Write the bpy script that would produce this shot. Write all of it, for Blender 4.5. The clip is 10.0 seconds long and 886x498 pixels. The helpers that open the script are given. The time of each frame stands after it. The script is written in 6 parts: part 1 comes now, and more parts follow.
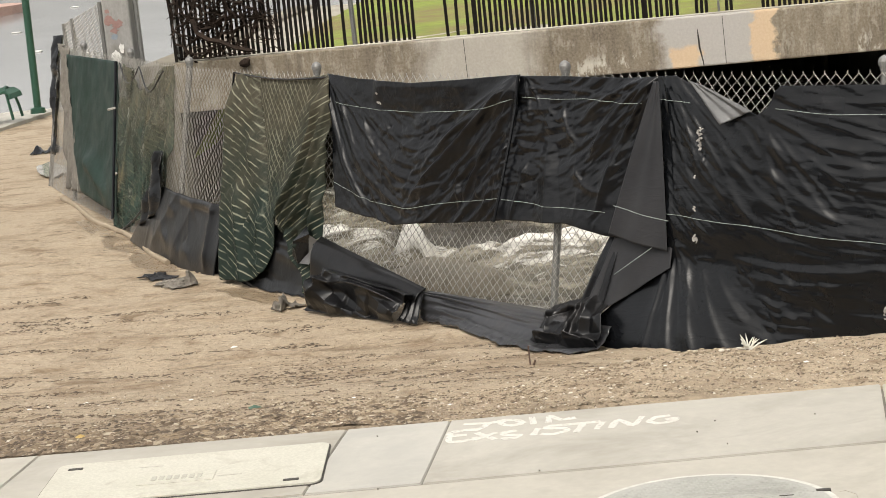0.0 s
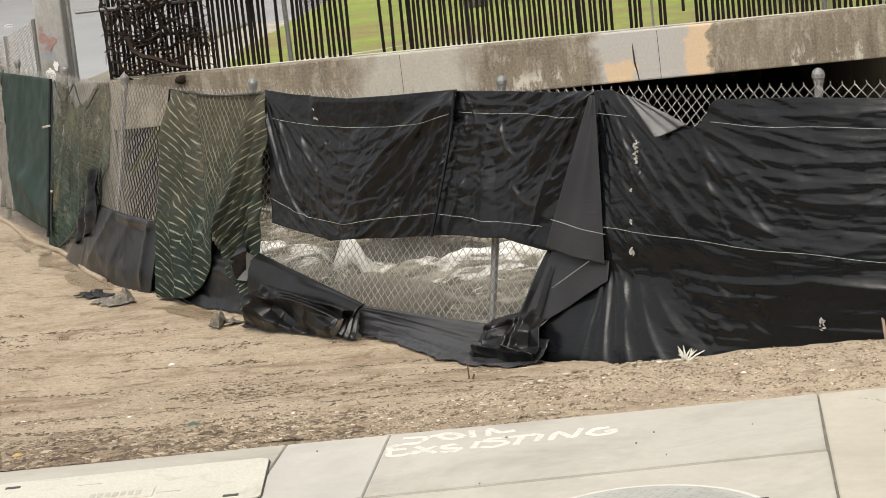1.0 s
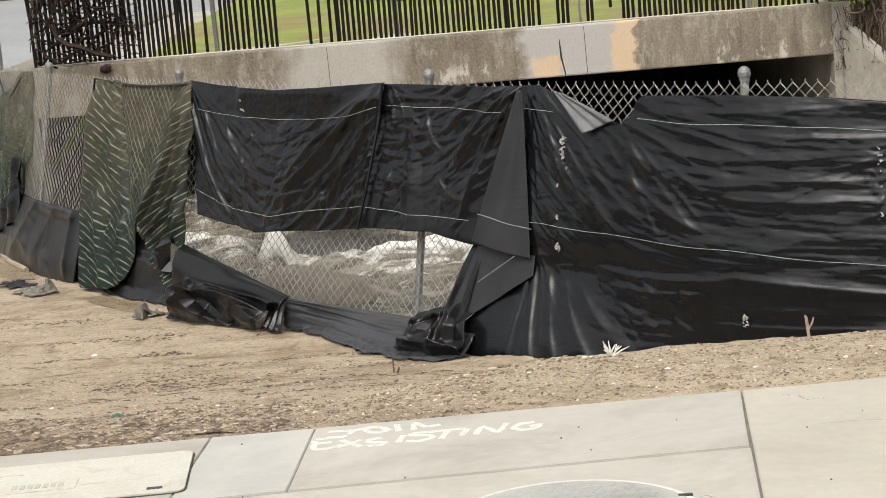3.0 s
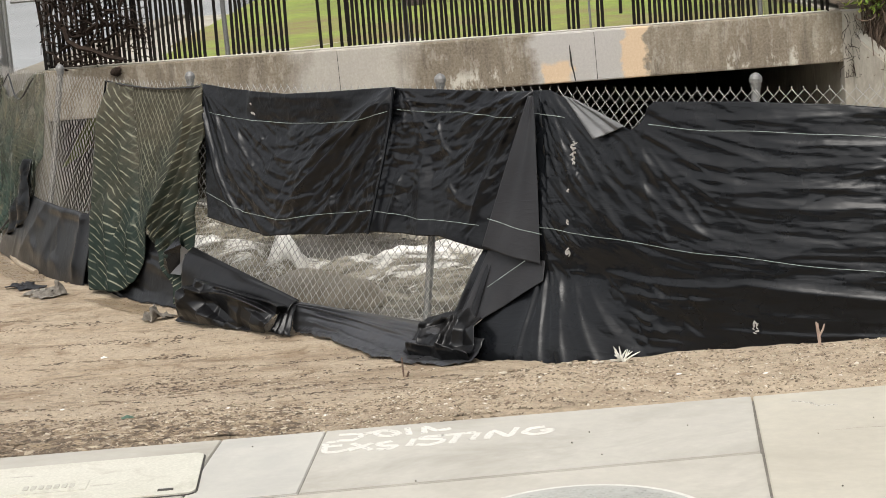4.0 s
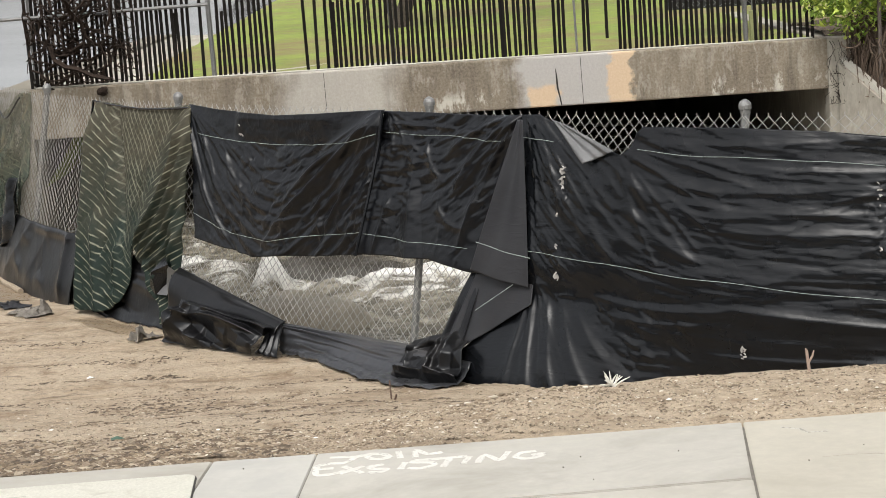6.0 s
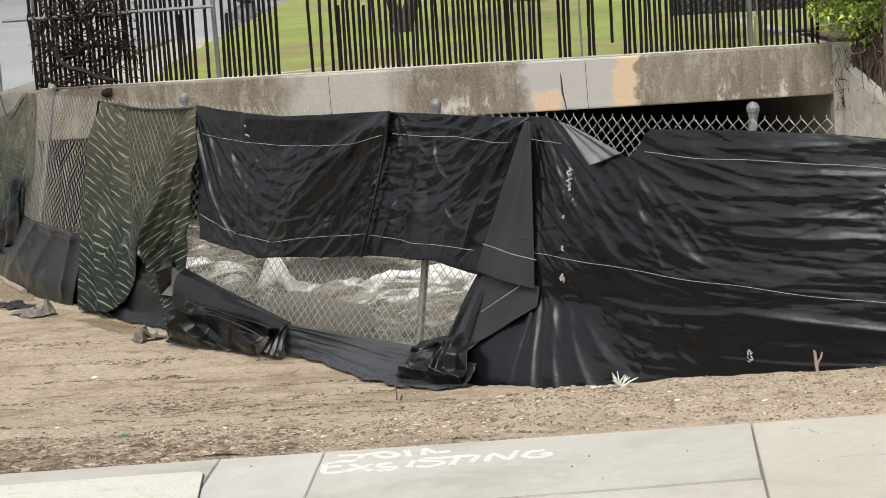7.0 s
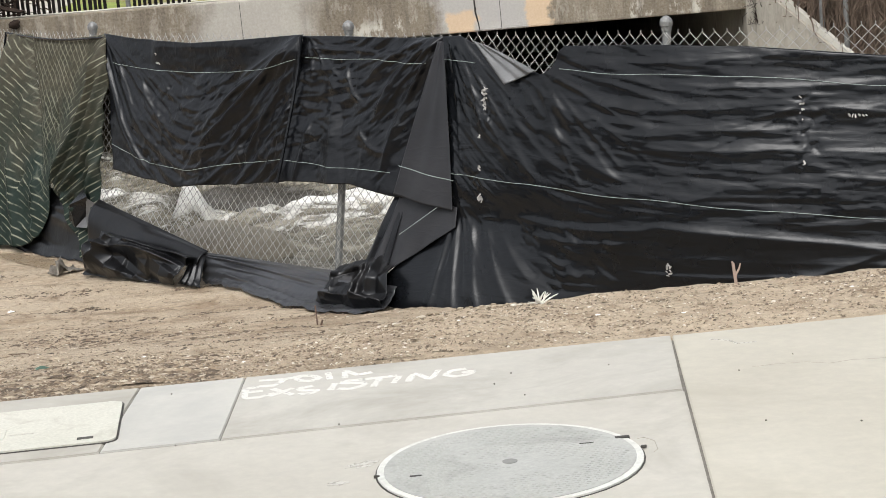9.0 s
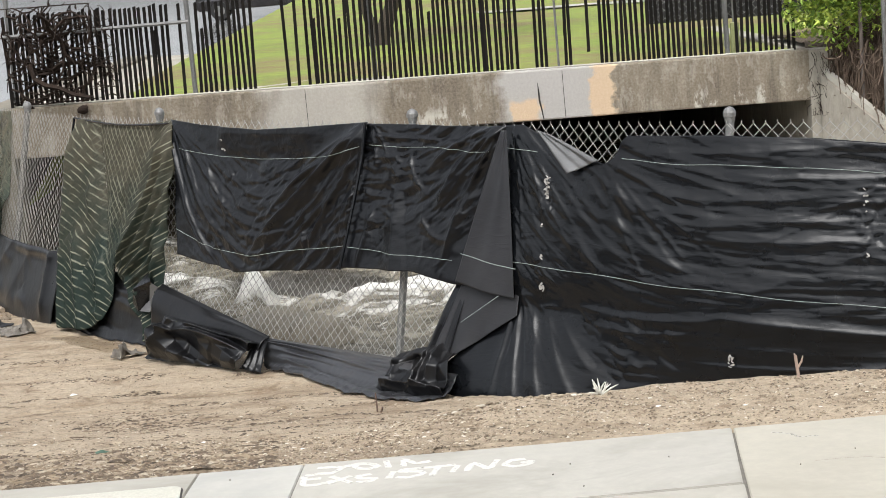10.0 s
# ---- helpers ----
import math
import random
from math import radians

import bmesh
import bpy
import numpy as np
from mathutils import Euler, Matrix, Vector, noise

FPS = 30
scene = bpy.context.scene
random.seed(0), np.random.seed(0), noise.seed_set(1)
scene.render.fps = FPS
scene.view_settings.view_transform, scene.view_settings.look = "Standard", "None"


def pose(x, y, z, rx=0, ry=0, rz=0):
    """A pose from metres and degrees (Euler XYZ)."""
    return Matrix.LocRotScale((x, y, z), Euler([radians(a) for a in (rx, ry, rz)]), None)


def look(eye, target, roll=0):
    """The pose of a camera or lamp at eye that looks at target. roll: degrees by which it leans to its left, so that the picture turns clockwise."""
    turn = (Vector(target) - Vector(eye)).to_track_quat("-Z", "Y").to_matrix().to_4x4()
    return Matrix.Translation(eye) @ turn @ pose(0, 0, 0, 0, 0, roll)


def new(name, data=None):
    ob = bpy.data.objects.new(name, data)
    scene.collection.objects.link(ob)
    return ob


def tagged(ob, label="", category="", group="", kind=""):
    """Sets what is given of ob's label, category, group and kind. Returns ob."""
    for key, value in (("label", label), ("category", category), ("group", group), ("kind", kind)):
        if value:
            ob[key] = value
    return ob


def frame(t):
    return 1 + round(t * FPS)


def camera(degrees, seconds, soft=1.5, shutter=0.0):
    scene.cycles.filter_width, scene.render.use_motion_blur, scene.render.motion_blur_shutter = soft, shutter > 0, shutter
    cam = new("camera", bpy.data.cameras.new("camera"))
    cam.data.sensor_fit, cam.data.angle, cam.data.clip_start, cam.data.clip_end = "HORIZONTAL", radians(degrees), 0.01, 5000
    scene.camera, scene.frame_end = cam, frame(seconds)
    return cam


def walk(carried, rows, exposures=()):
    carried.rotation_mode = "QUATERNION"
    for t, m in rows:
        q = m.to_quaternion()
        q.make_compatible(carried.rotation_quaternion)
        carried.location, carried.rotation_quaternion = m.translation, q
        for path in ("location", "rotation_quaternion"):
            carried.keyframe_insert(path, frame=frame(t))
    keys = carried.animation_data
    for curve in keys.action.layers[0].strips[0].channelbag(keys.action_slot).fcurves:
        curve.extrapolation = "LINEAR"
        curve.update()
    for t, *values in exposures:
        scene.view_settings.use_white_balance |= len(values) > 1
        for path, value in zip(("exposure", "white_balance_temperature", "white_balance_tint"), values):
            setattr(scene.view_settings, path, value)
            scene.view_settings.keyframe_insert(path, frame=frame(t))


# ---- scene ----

# camera
cam = camera(25.46, 10.0, soft=0.9)
PATH = [
    (0, (0.054, 0.011, 2.068), (-0.676, 9.842, 0.392), -5.5),
    (0.5, (0.052, 0.003, 2.067), (-0.511, 9.848, 0.407), -5.58),
    (1, (0.049, 0.003, 2.058), (-0.355, 9.862, 0.435), -5.64),
    (1.5, (0.057, 0.02, 2.069), (-0.189, 9.885, 0.453), -5.66),
    (2, (0.043, 0.004, 2.064), (-0.136, 9.853, 0.341), -5.4),
    (2.5, (0.041, 0.007, 2.066), (0.013, 9.858, 0.349), -4.92),
    (4, (0.013, -0.002, 2.06), (-0.038, 9.858, 0.397), -4.33),
    (4.5, (0, -0, 2.06), (-0.001, 9.857, 0.374), -4.3),
    (5, (-0.021, -0.004, 2.074), (0.067, 9.85, 0.376), -4.23),
    (5.5, (-0.031, -0.017, 2.083), (0.046, 9.849, 0.453), -4.01),
    (7, (-0.086, -0.007, 2.04), (-0.017, 9.876, 0.514), -3.35),
    (7.5, (-0.107, -0.005, 2.026), (-0.015, 9.862, 0.406), -3.51),
    (8, (-0.092, 0.008, 2.023), (0.039, 9.848, 0.25), -3.99),
    (8.5, (-0.078, 0.022, 2.005), (0.223, 9.84, 0.128), -4.4),
    (9, (-0.079, 0.037, 2.001), (0.374, 9.841, 0.083), -4.56),
    (9.5, (-0.072, 0.044, 2.006), (0.369, 9.872, 0.215), -4.47),
    (10, (-0.066, 0.037, 2.009), (0.1, 9.928, 0.549), -4.22),
]
walk(cam, [(t, look(eye, target, roll)) for t, eye, target, roll in PATH], exposures=[(0, 0.3, 6950, 10), (2.5, 0.3, 6750, 10), (4.5, 0.3, 6620, 10), (7.5, 0.3, 6450, 10), (9, 0.33, 6350, 10), (10, 0.41, 6350, 10)])

# world, sun, exposure
world = bpy.data.worlds.new("overcast_sky")
scene.world = world
world.use_nodes = True
wn, wl = world.node_tree.nodes, world.node_tree.links
sky = wn.new("ShaderNodeTexSky")
sky.sky_type, sky.sun_disc = "NISHITA", False
sky.sun_elevation, sky.sun_rotation = radians(58), radians(200)
sky.air_density, sky.dust_density, sky.ozone_density = 1.0, 5.0, 1.0
grey = wn.new("ShaderNodeHueSaturation")
grey.inputs["Saturation"].default_value = 0.22
wl.new(sky.outputs[0], grey.inputs["Color"])
wl.new(grey.outputs[0], wn["Background"].inputs["Color"])
wn["Background"].inputs["Strength"].default_value = 0.192

sun_data = bpy.data.lights.new("sun", "SUN")
sun_data.energy, sun_data.angle, sun_data.color = 0.9, radians(40), (1.0, 0.96, 0.9)
sun = new("sun", sun_data)
sun.matrix_world = look((-6, -10, 40), (0, 12, 0))


# ---- materials ----
def nodes_of(name):
    m = bpy.data.materials.new(name)
    m.use_nodes = True
    nt = m.node_tree
    return m, nt, nt.nodes["Principled BSDF"]


def noise_tex(nt, scale, detail=6.0, rough=0.6, stretch=(1, 1, 1), coord="Object", distort=0.0):
    tc, mp, nz = nt.nodes.new("ShaderNodeTexCoord"), nt.nodes.new("ShaderNodeMapping"), nt.nodes.new("ShaderNodeTexNoise")
    mp.inputs["Scale"].default_value = stretch
    nz.inputs["Scale"].default_value, nz.inputs["Detail"].default_value = scale, detail
    nz.inputs["Roughness"].default_value, nz.inputs["Distortion"].default_value = rough, distort
    nt.links.new(tc.outputs[coord], mp.inputs[0])
    nt.links.new(mp.outputs[0], nz.inputs["Vector"])
    return nz.outputs["Fac"]


def ramp(nt, fac, stops):
    r = nt.nodes.new("ShaderNodeValToRGB")
    el = r.color_ramp.elements
    while len(el) < len(stops):
        el.new(0.5)
    for e, (p, c) in zip(el, stops):
        e.position, e.color = p, (*c, 1)
    nt.links.new(fac, r.inputs["Fac"])
    return r.outputs["Color"]


def mix(nt, fac, a, b, blend="MIX"):
    n = nt.nodes.new("ShaderNodeMix")
    n.data_type, n.blend_type = "RGBA", blend
    for key, v in ((0, fac), (6, a), (7, b)):
        if isinstance(v, (int, float)):
            n.inputs[key].default_value = v
        elif isinstance(v, tuple):
            n.inputs[key].default_value = (*v, 1)
        else:
            nt.links.new(v, n.inputs[key])
    return n.outputs[2]


def bump(nt, bsdf, height, strength, distance):
    b = nt.nodes.new("ShaderNodeBump")
    b.inputs["Strength"].default_value, b.inputs["Distance"].default_value = strength, distance
    nt.links.new(height, b.inputs["Height"])
    old = bsdf.inputs["Normal"].links
    if old:
        nt.links.new(old[0].from_socket, b.inputs["Normal"])
    nt.links.new(b.outputs[0], bsdf.inputs["Normal"])


def surface(name, dark, light, scale, rough=0.8, metal=0.0, fine=None, relief=0.3, depth=0.01, stain=None, stretch=(1, 1, 1), vary=0.0, coat=0.0, grain_mix=0.35, spec=0.5, warm=0.0):
    """A two-scale procedural surface: broad tone, fine grain, optional stains, relief and a spread from piece to piece."""
    m, nt, b = nodes_of(name)
    broad = noise_tex(nt, scale, stretch=stretch)
    col = ramp(nt, broad, [(0.32, dark), (0.68, light)])
    grain = noise_tex(nt, fine or scale * 12, 8.0, 0.7, stretch=stretch)
    col = mix(nt, grain_mix, col, ramp(nt, grain, [(0.3, tuple(c * 0.55 for c in dark)), (0.7, tuple(min(c * 1.25, 0.95) for c in light))]))
    if stain:
        colour, size, low, high = stain
        col = mix(nt, ramp(nt, noise_tex(nt, size, 5.0, 0.65, stretch=stretch, distort=0.6), [(low, (0, 0, 0)), (high, (1, 1, 1))]), col, colour)
    if vary:
        info, r = nt.nodes.new("ShaderNodeObjectInfo"), nt.nodes.new("ShaderNodeMapRange")
        r.inputs["To Min"].default_value, r.inputs["To Max"].default_value = 1 - vary, 1 + vary
        nt.links.new(info.outputs["Random"], r.inputs["Value"])
        col = mix(nt, 1.0, col, r.outputs[0], "MULTIPLY")
        if warm:
            other = nt.nodes.new("ShaderNodeMath")
            other.operation, other.inputs[1].default_value = "MULTIPLY", 7.31
            part_of = nt.nodes.new("ShaderNodeMath")
            part_of.operation = "FRACT"
            nt.links.new(info.outputs["Random"], other.inputs[0])
            nt.links.new(other.outputs[0], part_of.inputs[0])
            col = mix(nt, 1.0, col, ramp(nt, part_of.outputs[0], [(0.0, (1 - warm, 1, 1 + warm * 1.6)), (1.0, (1 + warm, 1, 1 - warm * 1.6))]), "MULTIPLY")
    nt.links.new(col, b.inputs["Base Color"])
    b.inputs["Metallic"].default_value = metal
    b.inputs["Specular IOR Level"].default_value = spec
    nt.links.new(ramp(nt, grain, [(0.2, (rough * 0.75,) * 3), (0.8, (min(rough * 1.2, 1),) * 3)]), b.inputs["Roughness"])
    if coat:
        b.inputs["Coat Weight"].default_value = coat
    if relief:
        bump(nt, b, grain, relief, depth)
        bump(nt, b, broad, relief, depth * 3)
    return m


def plastic_sheet(name, base, rough, crease=0.012, spec=0.5, grain=(0.8, 0.8, 3.0), mud=0.0, gloss=0.0, film=0.15):
    """Wet woven sheeting: plain colour, thin sharp creases that catch the sky, some dull dried mud."""
    m, nt, b = nodes_of(name)
    col = ramp(nt, noise_tex(nt, 3.0), [(0.3, tuple(v * 0.8 for v in base)), (0.7, tuple(v * 1.3 for v in base))])
    dull = ramp(nt, noise_tex(nt, 1.7, 8.0, 0.7), [(0.52, (0, 0, 0)), (0.72, (mud, mud, mud))])
    col = mix(nt, dull, col, (0.06, 0.05, 0.04))
    nt.links.new(col, b.inputs["Base Color"])
    nt.links.new(ramp(nt, noise_tex(nt, 2.2, 5.0, 0.6), [(0.3, (rough * 0.75,) * 3), (0.7, (rough * 1.35,) * 3)]), b.inputs["Roughness"])
    b.inputs["Specular IOR Level"].default_value = spec
    # the wet film on the weave
    b.inputs["Coat Weight"].default_value, b.inputs["Coat Roughness"].default_value = gloss, film
    b.inputs["Specular Tint"].default_value = (0.94, 0.98, 1.0, 1)

    def ridge(fac, width):
        away = nt.nodes.new("ShaderNodeMath")
        away.operation, away.inputs[1].default_value = "SUBTRACT", 0.5
        nt.links.new(fac, away.inputs[0])
        size = nt.nodes.new("ShaderNodeMath")
        size.operation = "ABSOLUTE"
        nt.links.new(away.outputs[0], size.inputs[0])
        return ramp(nt, size.outputs[0], [(0.0, (1, 1, 1)), (width * 0.35, (0.45,) * 3), (width, (0, 0, 0))])

    bump(nt, b, noise_tex(nt, 3.0, 4.0, 0.5, stretch=grain), 0.2, crease * 1.6)
    bump(nt, b, ridge(noise_tex(nt, 2.6, 3.0, 0.55, stretch=grain, distort=0.3), 0.07), 0.4, crease * 0.3)
    bump(nt, b, ridge(noise_tex(nt, 7.0, 3.0, 0.6, stretch=(grain[0], grain[1], grain[2] * 0.8)), 0.09), 0.35, crease * 0.14)
    bump(nt, b, noise_tex(nt, 16.0, 5.0, 0.65, stretch=(0.5, 0.5, 1.8)), 0.3, crease * 0.5)
    return m


M = {}
M["concrete_walk"] = surface("concrete_walk", (0.37, 0.352, 0.305), (0.44, 0.425, 0.375), 0.9, 0.75, fine=16, relief=0.05, depth=0.002, stain=((0.26, 0.245, 0.205), 1.3, 0.48, 0.78), vary=0.05, grain_mix=0.2, warm=0.008)
M["concrete_patch"] = surface("concrete_patch", (0.4, 0.39, 0.35), (0.455, 0.445, 0.402), 0.9, 0.75, fine=16, relief=0.05, depth=0.002, stain=((0.34, 0.335, 0.31), 1.3, 0.5, 0.8), grain_mix=0.2)
M["concrete_drive"] = surface("concrete_drive", (0.39, 0.365, 0.3), (0.46, 0.435, 0.365), 0.9, 0.75, fine=16, relief=0.05, depth=0.002, stain=((0.31, 0.285, 0.23), 1.0, 0.48, 0.8), grain_mix=0.2)
M["dirt"] = surface("dirt", (0.33, 0.26, 0.177), (0.45, 0.37, 0.268), 1.3, 0.8, fine=42, relief=0.8, depth=0.02, stain=((0.19, 0.136, 0.083), 4.2, 0.54, 0.68), stretch=(0.7, 1.1, 1), grain_mix=0.6)


def mulch_bed(m):
    """Darker mulch worked into the dirt in an uneven bed along the pavement."""
    nt = m.node_tree
    b = nt.nodes["Principled BSDF"]
    col = b.inputs["Base Color"].links[0].from_socket
    tc, sep = nt.nodes.new("ShaderNodeTexCoord"), nt.nodes.new("ShaderNodeSeparateXYZ")
    nt.links.new(tc.outputs["Object"], sep.inputs[0])

    def calc(op, p, q=0.0, clamp=False):
        n = nt.nodes.new("ShaderNodeMath")
        n.operation, n.use_clamp = op, clamp
        for i, v in enumerate((p, q)):
            if isinstance(v, (int, float)):
                n.inputs[i].default_value = v
            else:
                nt.links.new(v, n.inputs[i])
        return n.outputs[0]

    far = calc("ADD", calc("SUBTRACT", sep.outputs[1], 8.0), calc("MULTIPLY", calc("ADD", sep.outputs[0], 2.6), 0.22))
    ragged = calc("ADD", far, calc("MULTIPLY", calc("SUBTRACT", noise_tex(nt, 2.5, 8.0, 0.7), 0.5), 1.8))
    mask = calc("SUBTRACT", 1.0, calc("DIVIDE", ragged, 0.9), True)
    tone = ramp(nt, noise_tex(nt, 55, 8.0, 0.75, stretch=(0.6, 1.2, 1)), [(0.3, (0.07, 0.048, 0.03)), (0.55, (0.17, 0.125, 0.08)), (0.75, (0.3, 0.24, 0.165))])
    nt.links.new(mix(nt, mask, col, tone), b.inputs["Base Color"])
    # damp, darker silt where the runoff last stood
    col = b.inputs["Base Color"].links[0].from_socket
    damp = ramp(nt, noise_tex(nt, 1.3, 12.0, 0.78, stretch=(0.6, 1.25, 1), distort=0.3), [(0.5, (0, 0, 0)), (0.64, (0.8, 0.8, 0.8))])
    col = mix(nt, calc("MULTIPLY", damp, calc("SUBTRACT", sep.outputs[1], 9.0, True)), col, (0.19, 0.132, 0.078))
    # thin dark lines of silt and bark that the runoff drew along the slope
    for size, stretch, low, high, tone_ in ((1.1, (1.6, 8.0, 1), 0.55, 0.63, (0.075, 0.05, 0.03)), (2.0, (1.4, 11.0, 1), 0.55, 0.61, (0.1, 0.068, 0.04)), (1.3, (0.9, 8.0, 1), 0.58, 0.72, (0.52, 0.44, 0.33))):
        line = ramp(nt, noise_tex(nt, size, 12.0, 0.8, stretch=stretch), [(low, (0, 0, 0)), (high, (0.85, 0.85, 0.85))])
        broken = ramp(nt, noise_tex(nt, 3.3 * size, 6.0, 0.65, stretch=(1, 1.6, 1)), [(0.47, (0, 0, 0)), (0.58, (1, 1, 1))])
        far_up = calc("SUBTRACT", calc("SUBTRACT", sep.outputs[1], 8.7), calc("MULTIPLY", sep.outputs[0], 0.5), True)
        col = mix(nt, calc("MULTIPLY", calc("MULTIPLY", line, broken), far_up), col, tone_)
    nt.links.new(col, b.inputs["Base Color"])


mulch_bed(M["dirt"])
# light base tones carry some of the sky's reflection on the wet road
M["asphalt"] = surface("wet_asphalt", (0.12, 0.12, 0.12), (0.34, 0.34, 0.335), 0.3, 0.12, fine=2.2, relief=0.05, depth=0.003, stretch=(0.5, 1, 1))
M["grass"] = surface("grass", (0.15, 0.215, 0.028), (0.26, 0.31, 0.055), 0.4, 0.9, fine=7, relief=0.6, depth=0.04, stain=((0.2, 0.155, 0.065), 0.55, 0.44, 0.62), grain_mix=0.6)
M["wall"] = surface("weathered_concrete", (0.26, 0.235, 0.19), (0.42, 0.39, 0.33), 1.6, 0.9, fine=24, relief=0.4, depth=0.012, stain=((0.55, 0.52, 0.45), 2.2, 0.56, 0.68), stretch=(1, 1, 0.5))

# darker copy of the concrete, for the left pier
M["dark_wall"] = surface("dark_stained_concrete", (0.14, 0.125, 0.095), (0.26, 0.235, 0.185), 1.6, 0.9, fine=24, relief=0.4, depth=0.012, stain=((0.4, 0.36, 0.28), 2.2, 0.58, 0.7), stretch=(1, 1, 0.5))


def painted_beam():
    """Weathered concrete with rolled-on patches of grey and tan paint and pale lime stains."""
    m, nt, b = nodes_of("painted_beam")
    tc, sep = nt.nodes.new("ShaderNodeTexCoord"), nt.nodes.new("ShaderNodeSeparateXYZ")
    nt.links.new(tc.outputs["Object"], sep.inputs[0])

    def calc(op, p, q=0.0, clamp=False):
        n = nt.nodes.new("ShaderNodeMath")
        n.operation, n.use_clamp = op, clamp
        for i, v in enumerate((p, q)):
            if isinstance(v, (int, float)):
                n.inputs[i].default_value = v
            else:
                nt.links.new(v, n.inputs[i])
        return n.outputs[0]

    edge = calc("MULTIPLY", calc("SUBTRACT", noise_tex(nt, 3.5, 5.0), 0.5), 0.5)
    x, z = calc("ADD", sep.outputs[0], edge), calc("ADD", sep.outputs[2], calc("MULTIPLY", edge, 0.5))

    def band(v, lo, hi, soft):
        return calc("MULTIPLY", calc("DIVIDE", calc("SUBTRACT", v, lo), soft, True), calc("DIVIDE", calc("SUBTRACT", hi, v), soft, True), True)

    tone = ramp(nt, noise_tex(nt, 2.0, 10.0, 0.72, stretch=(1, 1, 0.5)), [(0.32, (0.1, 0.074, 0.046)), (0.5, (0.19, 0.153, 0.103)), (0.7, (0.32, 0.28, 0.21))])
    grain = noise_tex(nt, 40.0, 8.0, 0.75)
    col = mix(nt, 0.3, tone, ramp(nt, grain, [(0.3, (0.07, 0.05, 0.032)), (0.7, (0.38, 0.33, 0.25))]))
    lime = calc("MULTIPLY", ramp(nt, noise_tex(nt, 7.0, 10.0, 0.75, stretch=(1, 1, 0.45)), [(0.515, (0, 0, 0)), (0.58, (0.85, 0.85, 0.85))]), calc("ADD", calc("MULTIPLY", band(z, 0.3, 0.62, 0.12), calc("ADD", band(sep.outputs[0], 0.0, 0.9, 0.2), band(sep.outputs[0], 2.4, 4.0, 0.5), True)), 0.3, True))
    col = mix(nt, lime, col, (0.56, 0.53, 0.45))
    drip = ramp(nt, noise_tex(nt, 9.0, 6.0, 0.7, stretch=(1.5, 1, 0.12)), [(0.5, (0, 0, 0)), (0.66, (0.5, 0.5, 0.5))])
    col = mix(nt, drip, col, (0.07, 0.052, 0.034))
    grey_paint = (0.43, 0.41, 0.38)
    col = mix(nt, calc("MULTIPLY", band(x, -1.5, -0.15, 0.3), 0.7), col, (0.5, 0.475, 0.42))
    col = mix(nt, band(x, 0.85, 1.95, 0.12), col, grey_paint)
    tan = calc("ADD", calc("MULTIPLY", band(x, 0.95, 1.28, 0.05), band(z, 0.2, 0.64, 0.05)), band(x, 1.78, 2.02, 0.04), True)
    col = mix(nt, tan, col, (0.62, 0.46, 0.3))
    nt.links.new(mix(nt, 0.12, col, ramp(nt, grain, [(0.4, (0.1, 0.09, 0.08)), (0.7, (0.6, 0.58, 0.54))])), b.inputs["Base Color"])
    b.inputs["Roughness"].default_value = 0.88
    bump(nt, b, grain, 0.4, 0.01)
    return m


M["beam"] = painted_beam()
M["tarp"] = plastic_sheet("black_sheeting", (0.0042, 0.0048, 0.0058), 0.27, 0.011, 0.1, (0.6, 0.6, 3.2), mud=0.05, gloss=0.42, film=0.19)
M["tarp_loose"] = plastic_sheet("slack_black_sheeting", (0.003, 0.0034, 0.0044), 0.3, 0.015, 0.09, (1.2, 1.2, 1.6), mud=0.03, gloss=0.52, film=0.22)
M["tarp_back"] = plastic_sheet("grey_sheeting", (0.1, 0.1, 0.1), 0.4)
M["green_screen"] = plastic_sheet("green_screen", (0.011, 0.026, 0.02), 0.6, 0.006, 0.25, mud=0.15)
M["steel"] = surface("galvanised_steel", (0.15, 0.15, 0.145), (0.27, 0.27, 0.26), 6, 0.5, 0.5, relief=0.05, depth=0.002)
M["slat"] = surface("dark_slat", (0.005, 0.0045, 0.004), (0.014, 0.012, 0.0095), 3, 0.85, spec=0.15, relief=0.2, depth=0.003, vary=0.3)


